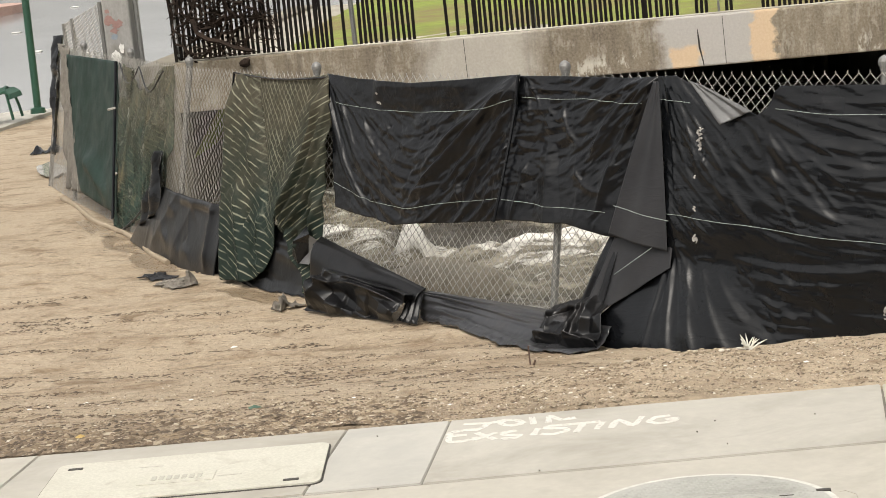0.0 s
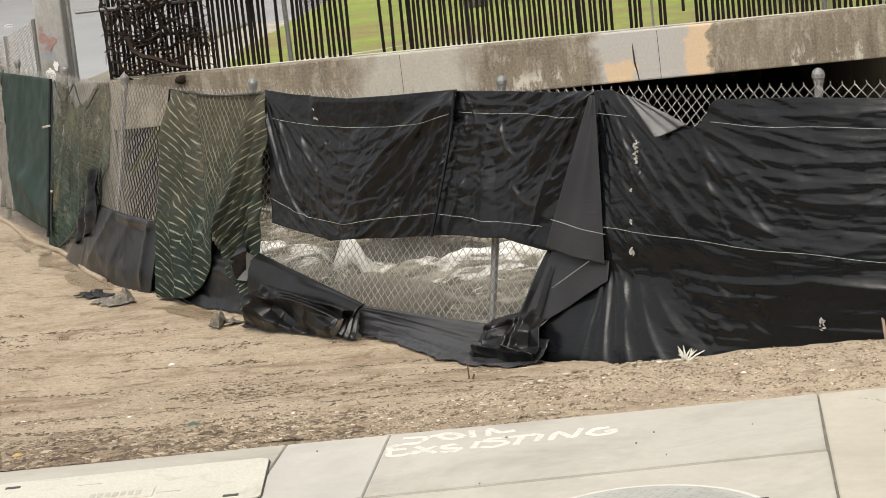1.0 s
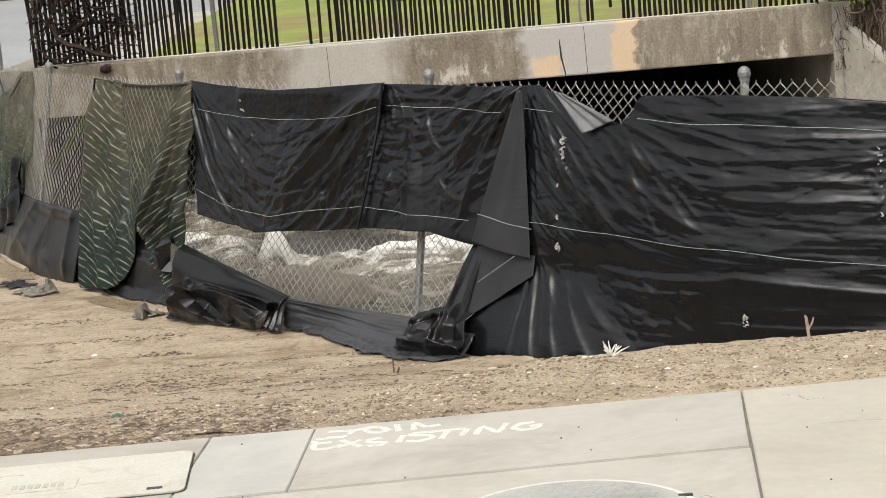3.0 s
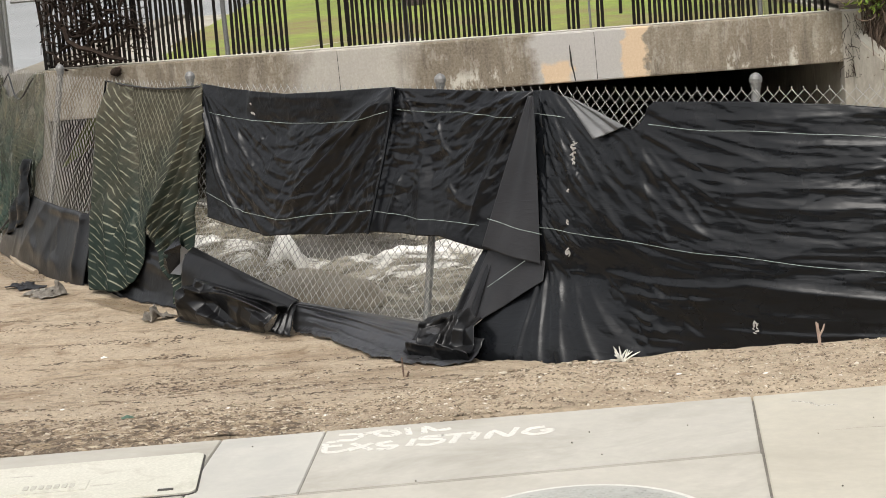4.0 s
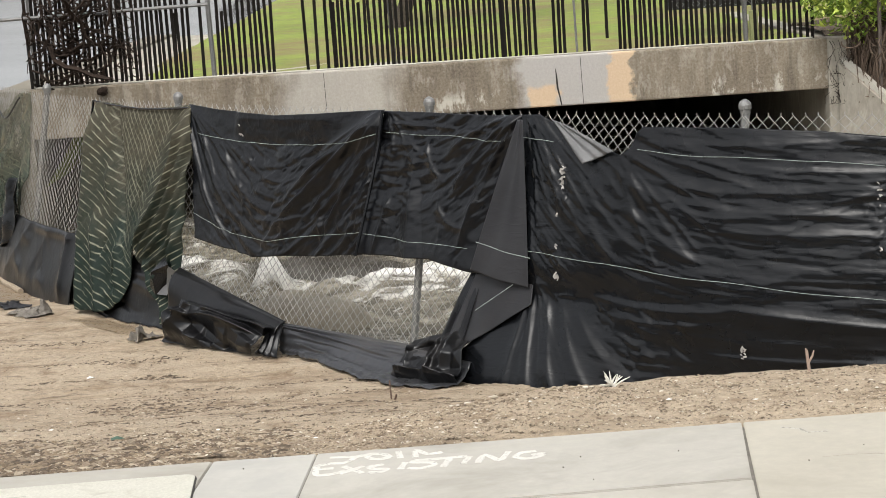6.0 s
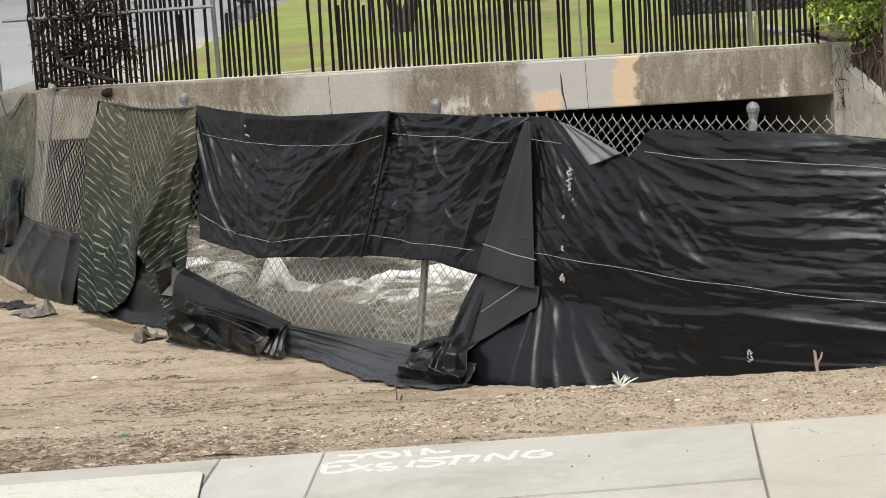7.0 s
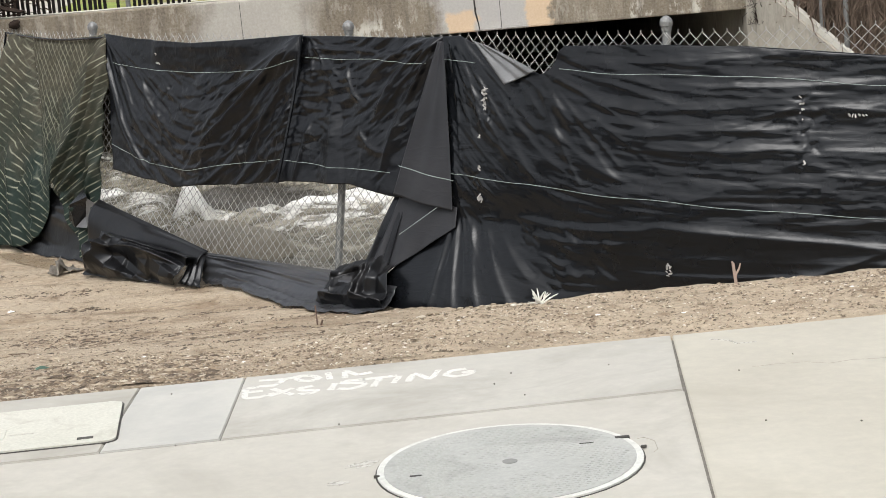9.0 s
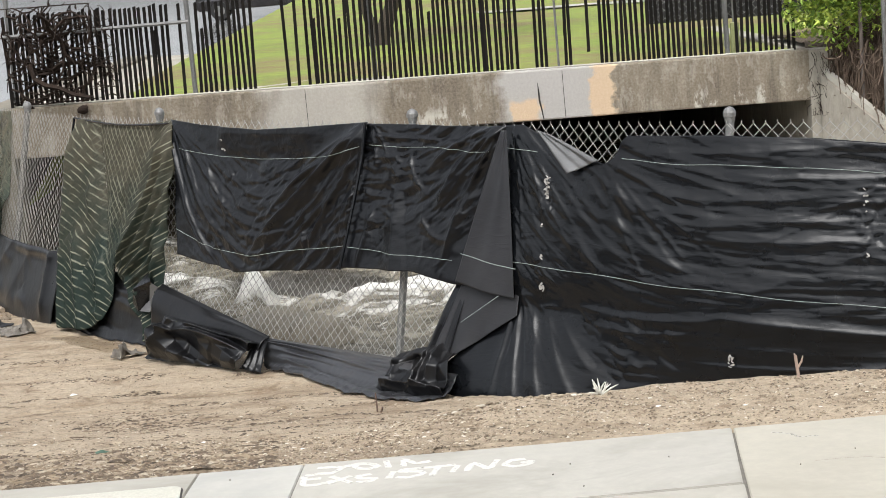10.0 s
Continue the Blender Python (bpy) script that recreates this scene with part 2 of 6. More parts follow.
def flood_water():
    m, nt, b = nodes_of("flood_water")
    tc, sep, add = nt.nodes.new("ShaderNodeTexCoord"), nt.nodes.new("ShaderNodeSeparateXYZ"), nt.nodes.new("ShaderNodeMath")
    nt.links.new(tc.outputs["Object"], sep.inputs[0])
    swirl = noise_tex(nt, 3.2, 7.0, 0.7, stretch=(0.6, 1.2, 1), distort=1.4)
    scaled = nt.nodes.new("ShaderNodeMath")
    scaled.operation, scaled.inputs[1].default_value = "MULTIPLY", 1.7
    nt.links.new(sep.outputs[2], scaled.inputs[0])
    nt.links.new(scaled.outputs[0], add.inputs[0])
    torn = nt.nodes.new("ShaderNodeMath")
    torn.operation, torn.inputs[1].default_value = "MULTIPLY", 1.9
    nt.links.new(swirl, torn.inputs[0])
    nt.links.new(torn.outputs[0], add.inputs[1])
    foam = ramp(nt, add.outputs[0], [(0.0, (0, 0, 0)), (0.12, (0.4, 0.4, 0.4)), (0.4, (1, 1, 1))])
    murk = ramp(nt, noise_tex(nt, 5.0, 6.0, 0.7, stretch=(0.5, 2.0, 1)), [(0.3, (0.05, 0.043, 0.03)), (0.48, (0.14, 0.124, 0.09)), (0.64, (0.36, 0.33, 0.265))])
    # smooth behind the spout and up the channel, bridge shade painted dark; foaming elsewhere
    place = nt.nodes.new("ShaderNodeMapping")
    place.inputs["Location"].default_value, place.inputs["Scale"].default_value = (1.22, -15.6, 0), (1.3, 0.95, 0)
    gap = nt.nodes.new("ShaderNodeVectorMath")
    gap.operation = "LENGTH"
    nt.links.new(tc.outputs["Object"], place.inputs[0])
    nt.links.new(place.outputs[0], gap.inputs[0])
    deep = nt.nodes.new("ShaderNodeMapRange")
    deep.inputs["From Min"].default_value, deep.inputs["From Max"].default_value = 1.05, 0.75
    nt.links.new(gap.outputs["Value"], deep.inputs["Value"])
    foam = mix(nt, deep.outputs[0], foam, (0.03, 0.03, 0.03))
    murk = mix(nt, deep.outputs[0], murk, (0.035, 0.03, 0.022))
    nt.links.new(mix(nt, foam, murk, (0.82, 0.81, 0.76)), b.inputs["Base Color"])
    nt.links.new(ramp(nt, foam, [(0.0, (0.12,) * 3), (1.0, (0.85,) * 3)]), b.inputs["Roughness"])
    bump(nt, b, noise_tex(nt, 9.0, 6.0, 0.65, stretch=(0.6, 1.6, 1), distort=0.8), 0.8, 0.05)
    return m


M["water"] = flood_water()
M["white_paint"] = surface("white_paint", (0.72, 0.71, 0.66), (0.82, 0.81, 0.77), 5, 0.8, relief=0.05)


# ---- mesh helpers ----
def mesh_of(name, bm, material, smooth=False):
    me = bpy.data.meshes.new(name)
    bm.to_mesh(me)
    bm.free()
    for m in material if isinstance(material, (list, tuple)) else [material]:
        me.materials.append(m)
    if smooth:
        me.polygons.foreach_set("use_smooth", [True] * len(me.polygons))
    return me


def thing(name, bm, material, label, category, group="", kind="", smooth=False):
    return tagged(new(name, mesh_of(name, bm, material, smooth)), label, category, group, kind)


def empty(name, label, category, at=(0, 0, 0), group="", kind=""):
    ob = tagged(new(name), label, category, group, kind)
    ob.location = at
    return ob


def under(ob, parent):
    """Parents ob, whose mesh is in world coordinates, to a thing or to a part of one."""
    ob.parent = parent
    ob.matrix_parent_inverse = Matrix.Translation(parent.location).inverted() if parent.parent is None else Matrix.Identity(4)
    return ob


def part(name, bm, material, parent, label="", kind="", smooth=False):
    """One mesh, in world coordinates, under a thing or a part."""
    return under(tagged(new(name, mesh_of(name, bm, material, smooth)), label, kind=kind), parent)


def box(bm, lo, hi, bevel=0.0):
    v = [bm.verts.new((x, y, z)) for x in (lo[0], hi[0]) for y in (lo[1], hi[1]) for z in (lo[2], hi[2])]
    fs = [bm.faces.new([v[i] for i in q]) for q in ((0, 1, 3, 2), (4, 6, 7, 5), (0, 4, 5, 1), (2, 3, 7, 6), (0, 2, 6, 4), (1, 5, 7, 3))]
    if bevel:
        bmesh.ops.bevel(bm, geom=list({e for f in fs for e in f.edges}), offset=bevel, segments=2, affect="EDGES", profile=0.5)
    return bm


def tube(bm, points, radii, sides=8, caps=True):
    """A tube along points; one radius or one for each point."""
    pts = [Vector(p) for p in points]
    radii = radii if isinstance(radii, (list, tuple)) else [radii] * len(pts)
    rings = []
    for i, p in enumerate(pts):
        d = (pts[min(i + 1, len(pts) - 1)] - pts[max(i - 1, 0)]).normalized()
        side = d.cross(Vector((0.37, 0.91, 0.13))).normalized()
        up = d.cross(side)
        rings.append([bm.verts.new(p + radii[i] * (math.cos(a) * side + math.sin(a) * up)) for a in (2 * math.pi * k / sides for k in range(sides))])
    for a, b in zip(rings, rings[1:]):
        for k in range(sides):
            bm.faces.new((a[k], a[(k + 1) % sides], b[(k + 1) % sides], b[k]))
    if caps:
        bm.faces.new(rings[0][::-1])
        bm.faces.new(rings[-1])
    return bm


def smooth01(a, b, x):
    t = min(max((x - a) / (b - a), 0.0), 1.0)
    return t * t * (3 - 2 * t)


def fbm(x, y, z=0.0, octaves=4):
    return noise.fractal(Vector((x, y, z)), 0.9, 2.1, octaves, noise_basis="PERLIN_ORIGINAL")


# ---- the line of the leaning chain-link fence ----
FENCE = [Vector(p) for p in ((-6.1, 23.1), (-5.82, 22.45), (-5.15, 20.9), (-4.15, 18.7), (-3.16, 16.5), (-1.79, 14.4), (0.02, 12.48), (1.77, 10.85), (4.0, 9.9), (6.2, 8.9))]
RUN = [0.0]
for a, b in zip(FENCE, FENCE[1:]):
    RUN.append(RUN[-1] + (b - a).length)
RUN = [r - RUN[5] for r in RUN]
TOP, LEAN = 1.05, 0.19
MEET = []


ROUND = 0.7
for i in range(1, len(FENCE) - 1):
    MEET.append((FENCE[i + 1] - FENCE[i]).normalized() - (FENCE[i] - FENCE[i - 1]).normalized())
BENT = [FENCE[0]] + [FENCE[i] - MEET[i - 1] * ROUND / 4 for i in range(1, len(FENCE) - 1)] + [FENCE[-1]]


def line_at(s):
    k = max(i for i in range(len(RUN) - 1) if RUN[i] <= s or i == 0)
    return BENT[k].lerp(BENT[k + 1], (s - RUN[k]) / (RUN[k + 1] - RUN[k]))


def span_at(s, whole):
    """The fence line summed up to s, from its start."""
    k = max(i for i in range(len(RUN) - 1) if RUN[i] <= s or i == 0)
    return whole[k] + (line_at(RUN[k] if k or s > RUN[0] else RUN[0]) + line_at(s)) * (s - RUN[k]) / 2


WHOLE = [Vector((0, 0))]
for i in range(len(RUN) - 1):
    WHOLE.append(WHOLE[-1] + (BENT[i] + BENT[i + 1]) * (RUN[i + 1] - RUN[i]) / 2)


def fence_at(s, z, off=0.0):
    """The place s metres along the fence, at height z, off metres out of its leaning plane towards the pavement. The line is rounded at the posts."""
    s, z, off = float(s), float(z), float(off)
    a, b = line_at(s - ROUND), line_at(s + ROUND)
    p = (span_at(s + ROUND, WHOLE) - span_at(s - ROUND, WHOLE)) / (2 * ROUND)
    u = (b - a).normalized()
    p = p + Vector((u.y, -u.x)) * (LEAN * (TOP - z) + off)
    return Vector((p.x, p.y, z))


def behind_fence(x, y):
    """How far a place lies behind the fence line, negative in front of it."""
    best, sign = 1e9, 1
    p = Vector((x, y))
    for a, b in zip(FENCE, FENCE[1:]):
        d = b - a
        t = min(max((p - a).dot(d) / d.length_squared, 0), 1)
        q = a + t * d
        if (p - q).length < best:
            best, sign = (p - q).length, 1 if d.x * (p.y - a.y) - d.y * (p.x - a.x) > 0 else -1
    return best * sign


# ---- ground, one sheet to the horizon ----
def road_height(y):
    return -0.62 + 0.0226 * max(0.0, min(y - 32, 57)) + 0.004 * max(0.0, y - 89)


def ground_height(x, y):
    left = -0.6 * smooth01(7.7, 12.2, y) * (0.7 + 0.3 * smooth01(7.9, 10.5, y)) - 0.015
    right = 0.05 * smooth01(7.9, 8.45, y) - 0.68 * smooth01(8.5, 10.4, y) - 0.01
    z = left + (right - left) * smooth01(-0.5, 0.45, x + 0.25 * (8.6 - y))
    if y < 7.95:
        z = -0.035
    b = behind_fence(x, y)
    if 9 < y < 40 and -3.7 < x < 9 and b > -0.3:
        z -= 0.9 * smooth01(-0.05, 0.7, b)
    if y > 24:
        z = min(z, road_height(y) - 0.005)
    if 8.0 < y < 20 and b < 0.4:
        z += 0.022 * fbm(x * 1.1, y * 2.2) + 0.01 * fbm(x * 5, y * 9) + 0.008 * fbm(x * 14, y * 22)
    return z


def axis(fine0, fine1, step, far):
    c = list(np.arange(fine0, fine1 + 1e-6, step))
    g, lo, hi = step, [fine0], [fine1]
    while hi[-1] < far:
        g *= 1.22
        hi.append(hi[-1] + g)
        lo.append(lo[-1] - g)
    return lo[:0:-1] + c + hi[1:]


def height_sheet(xs, ys, height):
    verts = [(x, y, height(x, y)) for y in ys for x in xs]
    w = len(xs)
    faces = [(j * w + i, j * w + i + 1, (j + 1) * w + i + 1, (j + 1) * w + i) for j in range(len(ys) - 1) for i in range(w - 1)]
    return verts, faces


def sheet_object(name, verts, faces, material, label, category, kind):
    me = bpy.data.meshes.new(name)
    me.from_pydata(verts, [], faces)
    me.materials.append(material)
    me.polygons.foreach_set("use_smooth", [True] * len(me.polygons))
    return tagged(new(name, me), label, category, kind=kind)


gx = axis(-5.6, 3.6, 0.04, 1800)
gy = axis(7.9, 17.0, 0.04, 1800)
sheet_object("ground", *height_sheet(gx, gy, ground_height), M["dirt"], "bare wet brown dirt, washed into streaks by runoff", "ground", "structure")

# ---- wet street at the far side ----
rx = [-400, -120, -60, -40, -30, -24, -20, -17, -14, -12, -10.5, -9.5, -8.5, -7.5, -6.5, -5.5, -4.5, -3.6]
ry = [33.0, 34, 36, 39, 43, 48, 54, 62, 72, 89, 120, 200, 500]
sheet_object("road", *height_sheet(rx, ry, lambda x, y: road_height(y)), M["asphalt"], "wet grey asphalt street shining under the overcast sky", "road", "structure")

# ---- water in the channel ----
def crest(x, y, a, c, amp, width):
    d = Vector((c[0] - a[0], c[1] - a[1]))
    p = Vector((x - a[0], y - a[1]))
    t = min(max(p.dot(d) / d.length_squared, 0), 1)
    q = (p - t * d).length / width
    return amp * math.exp(-q * q)


def wave(x, y):
    w = 0.03 * math.sin(1.6 * x + 2.2 * y) + 0.07 * fbm(x * 1.3, y * 1.6, 3.0) + 0.05 * fbm(x * 4, y * 6, 7.0)
    w += crest(x, y, (-2.3, 16.6), (-1.65, 15.9), 0.1, 0.34) + crest(x, y, (-1.0, 15.1), (-0.2, 14.9), 0.12, 0.2) + crest(x, y, (0.0, 15.2), (1.2, 14.5), 0.17, 0.26)
    # the spout over the boulder, the foam curling round it, and the smooth hump and troughs between
    w += crest(x, y, (-1.33, 15.05), (-1.3, 15.1), 0.3, 0.1) + crest(x, y, (-1.3, 15.2), (-1.6, 14.7), 0.16, 0.14) - crest(x, y, (-1.3, 15.9), (-0.5, 15.8), 0.15, 0.3) - crest(x, y, (-0.7, 13.9), (0.1, 13.7), 0.06, 0.4)
    w *= smooth01(0.05, 0.9, behind_fence(x, y)) if y < 20 else 1
    return -0.62 + w


wx, wy = list(np.arange(-3.7, 6.5, 0.06)), list(np.arange(11.0, 27.0, 0.06))
wv, wf = height_sheet(wx, wy, wave)
keep = [behind_fence(v[0], v[1]) > -0.02 for v in wv]
wf = [f for f in wf if all(keep[i] for i in f)]
sheet_object("water", wv, wf, M["water"], "churning brown flood water with white crests", "water", "structure")

# ---- bridge: beam, deck, pier, far wing ----
bridge = empty("bridge", "weathered concrete bridge beam with patched grey and tan paint", "bridge", (0, 18.75, 0), kind="structure")
part("beam", box(bmesh.new(), (-3.75, 18.7, 0.42), (3.9, 19.1, 0.9), 0.015), M["beam"], bridge)
part("deck", box(bmesh.new(), (-3.75, 19.1, 0.5), (3.9, 30, 0.86)), M["wall"], bridge)
part("abutment", box(bmesh.new(), (-3.75, 29.6, -2), (6, 30, 0.5)), M["wall"], bridge)
part("pier", box(bmesh.new(), (3.86, 18.68, -1.8), (4.1, 30, 0.9), 0.01), M["wall"], bridge)
part("pier", box(bmesh.new(), (-4.1, 18.72, -1.8), (-3.75, 30, 0.9), 0.01), M["dark_wall"], bridge)

# ---- lawn behind ----
lx, ly = list(np.arange(-4.6, 40, 0.4)), list(np.arange(19.12, 80, 0.5))
def lawn_height(x, y):
    z = 0.86 + 0.006 * (y - 19)
    return z + (road_height(y) - 0.1 - z) * (1 - smooth01(-4.4, -2.9, x)) + 0.02 * fbm(x, y)
sheet_object("lawn", *height_sheet(lx, ly, lawn_height), M["grass"], "bright green wet mown grass", "grass", "structure")

# ---- pavement slabs ----
def outline_plate_flat(pts, z):
    bm = bmesh.new()
    bm.faces.new([bm.verts.new((x, y, z)) for x, y in pts])
    return bm



def back_edge(x): return 7.92 + 0.03 * x
def mid_joint(x): return 7.055 + 0.058 * x
def slab(parent, corners, z=0.0, deep=0.12, material=None):
    bm = bmesh.new()
    c = sum((Vector(p) for p in corners), Vector((0, 0))) / 4
    pts = [Vector(p) + (c - Vector(p)).normalized() * 0.0035 for p in corners]
    lo = [bm.verts.new((p.x, p.y, z - deep)) for p in pts]
    hi = [bm.verts.new((p.x, p.y, z)) for p in pts]
    bm.faces.new(hi)
    for i in range(4):
        bm.faces.new((lo[i], lo[(i + 1) % 4], hi[(i + 1) % 4], hi[i]))
    bmesh.ops.bevel(bm, geom=[e for e in bm.edges if e.verts[0].co.z > z - 0.01 and e.verts[1].co.z > z - 0.01], offset=0.004, segments=2, affect="EDGES")
    return part("slab", bm, material or M["concrete_walk"], parent)


M["joint"] = surface("joint_fill", (0.1, 0.09, 0.075), (0.2, 0.185, 0.155), 9, 0.95)
pavement = empty("pavement", "pale concrete pavement of large slabs", "pavement", (0, 6, -0.05), kind="structure")
bx = [(-4.2, -4.36), (-2.3, -2.38), (-1.0, -1.07), (-0.57, -0.63), (1.21, 1.11)]
for (a, a2), (b, b2) in zip(bx, bx[1:]):
    slab(pavement, [(a2, mid_joint(a2)), (b2, mid_joint(b2)), (b, back_edge(b)), (a, back_edge(a))], material=M["concrete_patch"] if a == -1.0 else None)
fx = [(-4.36, -5.4), (-2.38, -3.7), (1.11, -0.25)]
for (a, a2), (b, b2) in zip(fx, fx[1:]):
    slab(pavement, [(a2, -5.0), (b2, -5.0), (b, mid_joint(b) - 0.016), (a, mid_joint(a) - 0.016)])
wide = [(1.213, -0.247), (3.3, 1.87), (5.4, 3.97)]
for (a, a2), (b, b2) in zip(wide, wide[1:]):
    slab(pavement, [(a2 + 0.004, -5.0), (b2, -5.0), (b, back_edge(b)), (a + 0.002, back_edge(a))], material=M["concrete_drive"])

# ---- wing wall of the bridge, earth and board fence behind it ----
def wing_at(k, z):
    return Vector((3.95 + 1.25 * k, 18.65 - 1.85 * k, z))


def wing_top(k):
    return 0.66 - 1.42 * k


bm = bmesh.new()
back = Vector((0.16, 0.1, 0))
cols = []
for k in (0.0, 0.15, 0.3, 0.45, 0.6, 0.75, 0.9):
    cols.append([bm.verts.new(p) for p in (wing_at(k, -1.9), wing_at(k, wing_top(k)), wing_at(k, wing_top(k)) + back, wing_at(k, -1.9) + back)])
for p, q in zip(cols, cols[1:]):
    for i in range(3):
        bm.faces.new((p[i], q[i], q[i + 1], p[i + 1]))
wing = thing("wing_wall", bm, M["wall"], "sloping pale concrete wing wall beside the bridge", "wall", kind="structure")
bm = bmesh.new()
for k0 in np.linspace(0.0, 0.84, 8):
    a, b = wing_at(k0, wing_top(k0) + 0.02) + back * 0.4, wing_at(k0 + 0.12, wing_top(k0 + 0.12) + 0.02) + back * 0.4
    tube(bm, [a, b], 0.045, 6)
part("coping", bm, M["concrete_walk"], wing, "pale sloping coping")
M["earth"] = surface("dark_earth", (0.05, 0.037, 0.025), (0.12, 0.09, 0.06), 3, 0.95, relief=0.8, depth=0.03)
def bank_height(x, y):
    k = (18.65 - y) / 1.85
    d = x - (4.02 + 1.25 * k)
    return -2.0 if d < 0.06 else min(wing_top(k) - 0.07 + 0.3 * d, 0.95) + 0.05 * fbm(x * 3, y * 3)


ev, ef = height_sheet(list(np.arange(3.9, 9, 0.1)), list(np.arange(15.5, 21, 0.1)), bank_height)
sheet_object("bank", ev, ef, M["earth"], "dark earth bank behind the wing wall", "bank", "structure")

# ---- plain unseen ring behind the viewer, added to darken what the sheets reflect ----
M["dark_ring"] = surface("dark_ring", (0.028, 0.032, 0.033), (0.07, 0.075, 0.08), 0.15, 0.95)
ring = []
for k in range(33):
    a = radians(-195 + 7.0 * k)
    h = 7.5 + 3.0 * fbm(k * 0.7, 0.3)
    ring.append((34 * math.cos(a), 4 + 34 * math.sin(a), h))
rv = [(x, y, z) for x, y, h in ring for z in (-1.2, h)]
rf = [(2 * i, 2 * i + 2, 2 * i + 3, 2 * i + 1) for i in range(len(ring) - 1)]
sheet_object("backdrop", rv, rf, M["dark_ring"], "plain unseen dark ring added for the sheets to reflect", "backdrop", "structure")

part("joint_fill", outline_plate_flat([(-5.3, -4.9), (3.9, -4.9), (5.2, 8.0), (-4.1, 7.75)], -0.007), M["joint"], pavement, "dark earth packed in the joints")


# ---- chain-link fence ----
fence = empty("chain_link_fence", "leaning galvanised chain-link fence along the flooded channel", "fence", (0.02, 12.48, -0.6))
PITCH = 0.072
M["wire"] = surface("galvanised_wire", (0.28, 0.27, 0.25), (0.45, 0.44, 0.41), 9, 0.55, 0.3, relief=0)
M["old_post"] = surface("weathered_post", (0.1, 0.095, 0.085), (0.2, 0.19, 0.175), 6, 0.6, 0.3, relief=0.1)


def link_panel(s0, s1, z0, z1, wire=0.0023):
    """Zigzag wires side by side, each hooked into the next at every other bend, with the ends twisted up over the top."""
    bm = bmesh.new()
    n, rows_ = int((s1 - s0) / (PITCH / 2)), int((z1 - z0) / (PITCH / 2))
    for i in range(n + 1):
        s = s0 + i * PITCH / 2
        pts = []
        for j in range(rows_ + 1):
            side = 1 if (j + i) % 2 else -1
            z = z1 - j * PITCH / 2
            pts.append(fence_at(s + side * PITCH / 4 * 1.03 + 0.004 * fbm(s * 1.5, z * 2, 2.0), z, 0.003 * side + 0.02 * fbm(s * 0.8, z, 4.0)))
        if i % 2:
            pts.insert(0, pts[0] + Vector((random.uniform(-0.006, 0.006), 0, 0.018)))
        tube(bm, pts, wire, 5, False)
    return bm


for k in range(1, len(RUN) - 1):
    part("mesh_panel", link_panel(RUN[k], RUN[k + 1], -0.6, 0.99, 0.0022 if k < 5 else 0.0028), M["wire"], fence, "galvanised diamond wire mesh", "stuff", True)
for k, s in enumerate(RUN[1:]):
    s -= 0.09 if s < 1 else 0.03
    post = part("post", tube(bmesh.new(), [fence_at(s, -0.75, -0.03), fence_at(s, 1.0, -0.03)], 0.025, 12), M["old_post"] if s < -1 else M["steel"], fence)
    bm = bmesh.new()
    c = fence_at(s, 1.0, -0.03)
    tube(bm, [c + Vector((0, 0, d)) for d in (0, 0.026, 0.028, 0.05, 0.066, 0.078, 0.084)], [0.03, 0.03, 0.037, 0.037, 0.031, 0.018, 0.003], 14)
    part("post_cap", bm, M["steel"], post)


# ---- sheets hung on the fence ----
def lerp_list(pairs, s):
    s0, v = zip(*pairs)
    return np.interp(s, s0, v)


def fold(s, z, a, b, amp, width, sharp=False, bend=0.0):
    """A fold along the line from a to b, both in metres along and up the fence, fading out at its ends; bend: how far it sags to the side."""
    dx, dz = b[0] - a[0], b[1] - a[1]
    l2 = dx * dx + dz * dz
    t = ((s - a[0]) * dx + (z - a[1]) * dz) / l2
    q = ((s - a[0]) * dz - (z - a[1]) * dx) / math.sqrt(l2) - bend * 4 * t * (1 - t)
    q = np.abs(q) / width
    f = np.exp(-1.6 * q) if sharp else np.exp(-q * q)
    ends = np.clip(t / 0.35, 0, 1) * np.clip((1.04 - t) / 0.3, 0, 1)
    return amp * f * ends


def fbm_grid(s, z, fs, fz, k, octaves=4):
    return np.array([fbm(a * fs, b * fz, k, octaves) for a, b in zip(s.ravel(), z.ravel())]).reshape(s.shape)


def step_up(a, b, v):
    t = np.clip((v - a) / (b - a), 0, 1)
    return t * t * (3 - 2 * t)


def creases(s, z, box_, count, seed, tilt, length, amp=0.006, width=0.012):
    """Short scattered creases; tilt: their mean slope in degrees and its spread."""
    rng = random.Random(seed)
    r = np.zeros_like(s)
    for _ in range(count):
        c = (rng.uniform(box_[0], box_[1]), rng.uniform(box_[2], box_[3]))
        a, l = radians(rng.gauss(*tilt)), length * rng.uniform(0.4, 1.4)
        near = (np.abs(s - c[0]) < l) & (np.abs(z - c[1]) < l)
        d = (l / 2 * math.cos(a), l / 2 * math.sin(a))
        r[near] += fold(s[near], z[near], (c[0] - d[0], c[1] - d[1]), (c[0] + d[0], c[1] + d[1]), amp * rng.uniform(0.3, 1.4) * rng.choice((1, -1)), width * rng.uniform(0.6, 1.8), rng.random() < 0.6, rng.uniform(-0.02, 0.02))
    return r


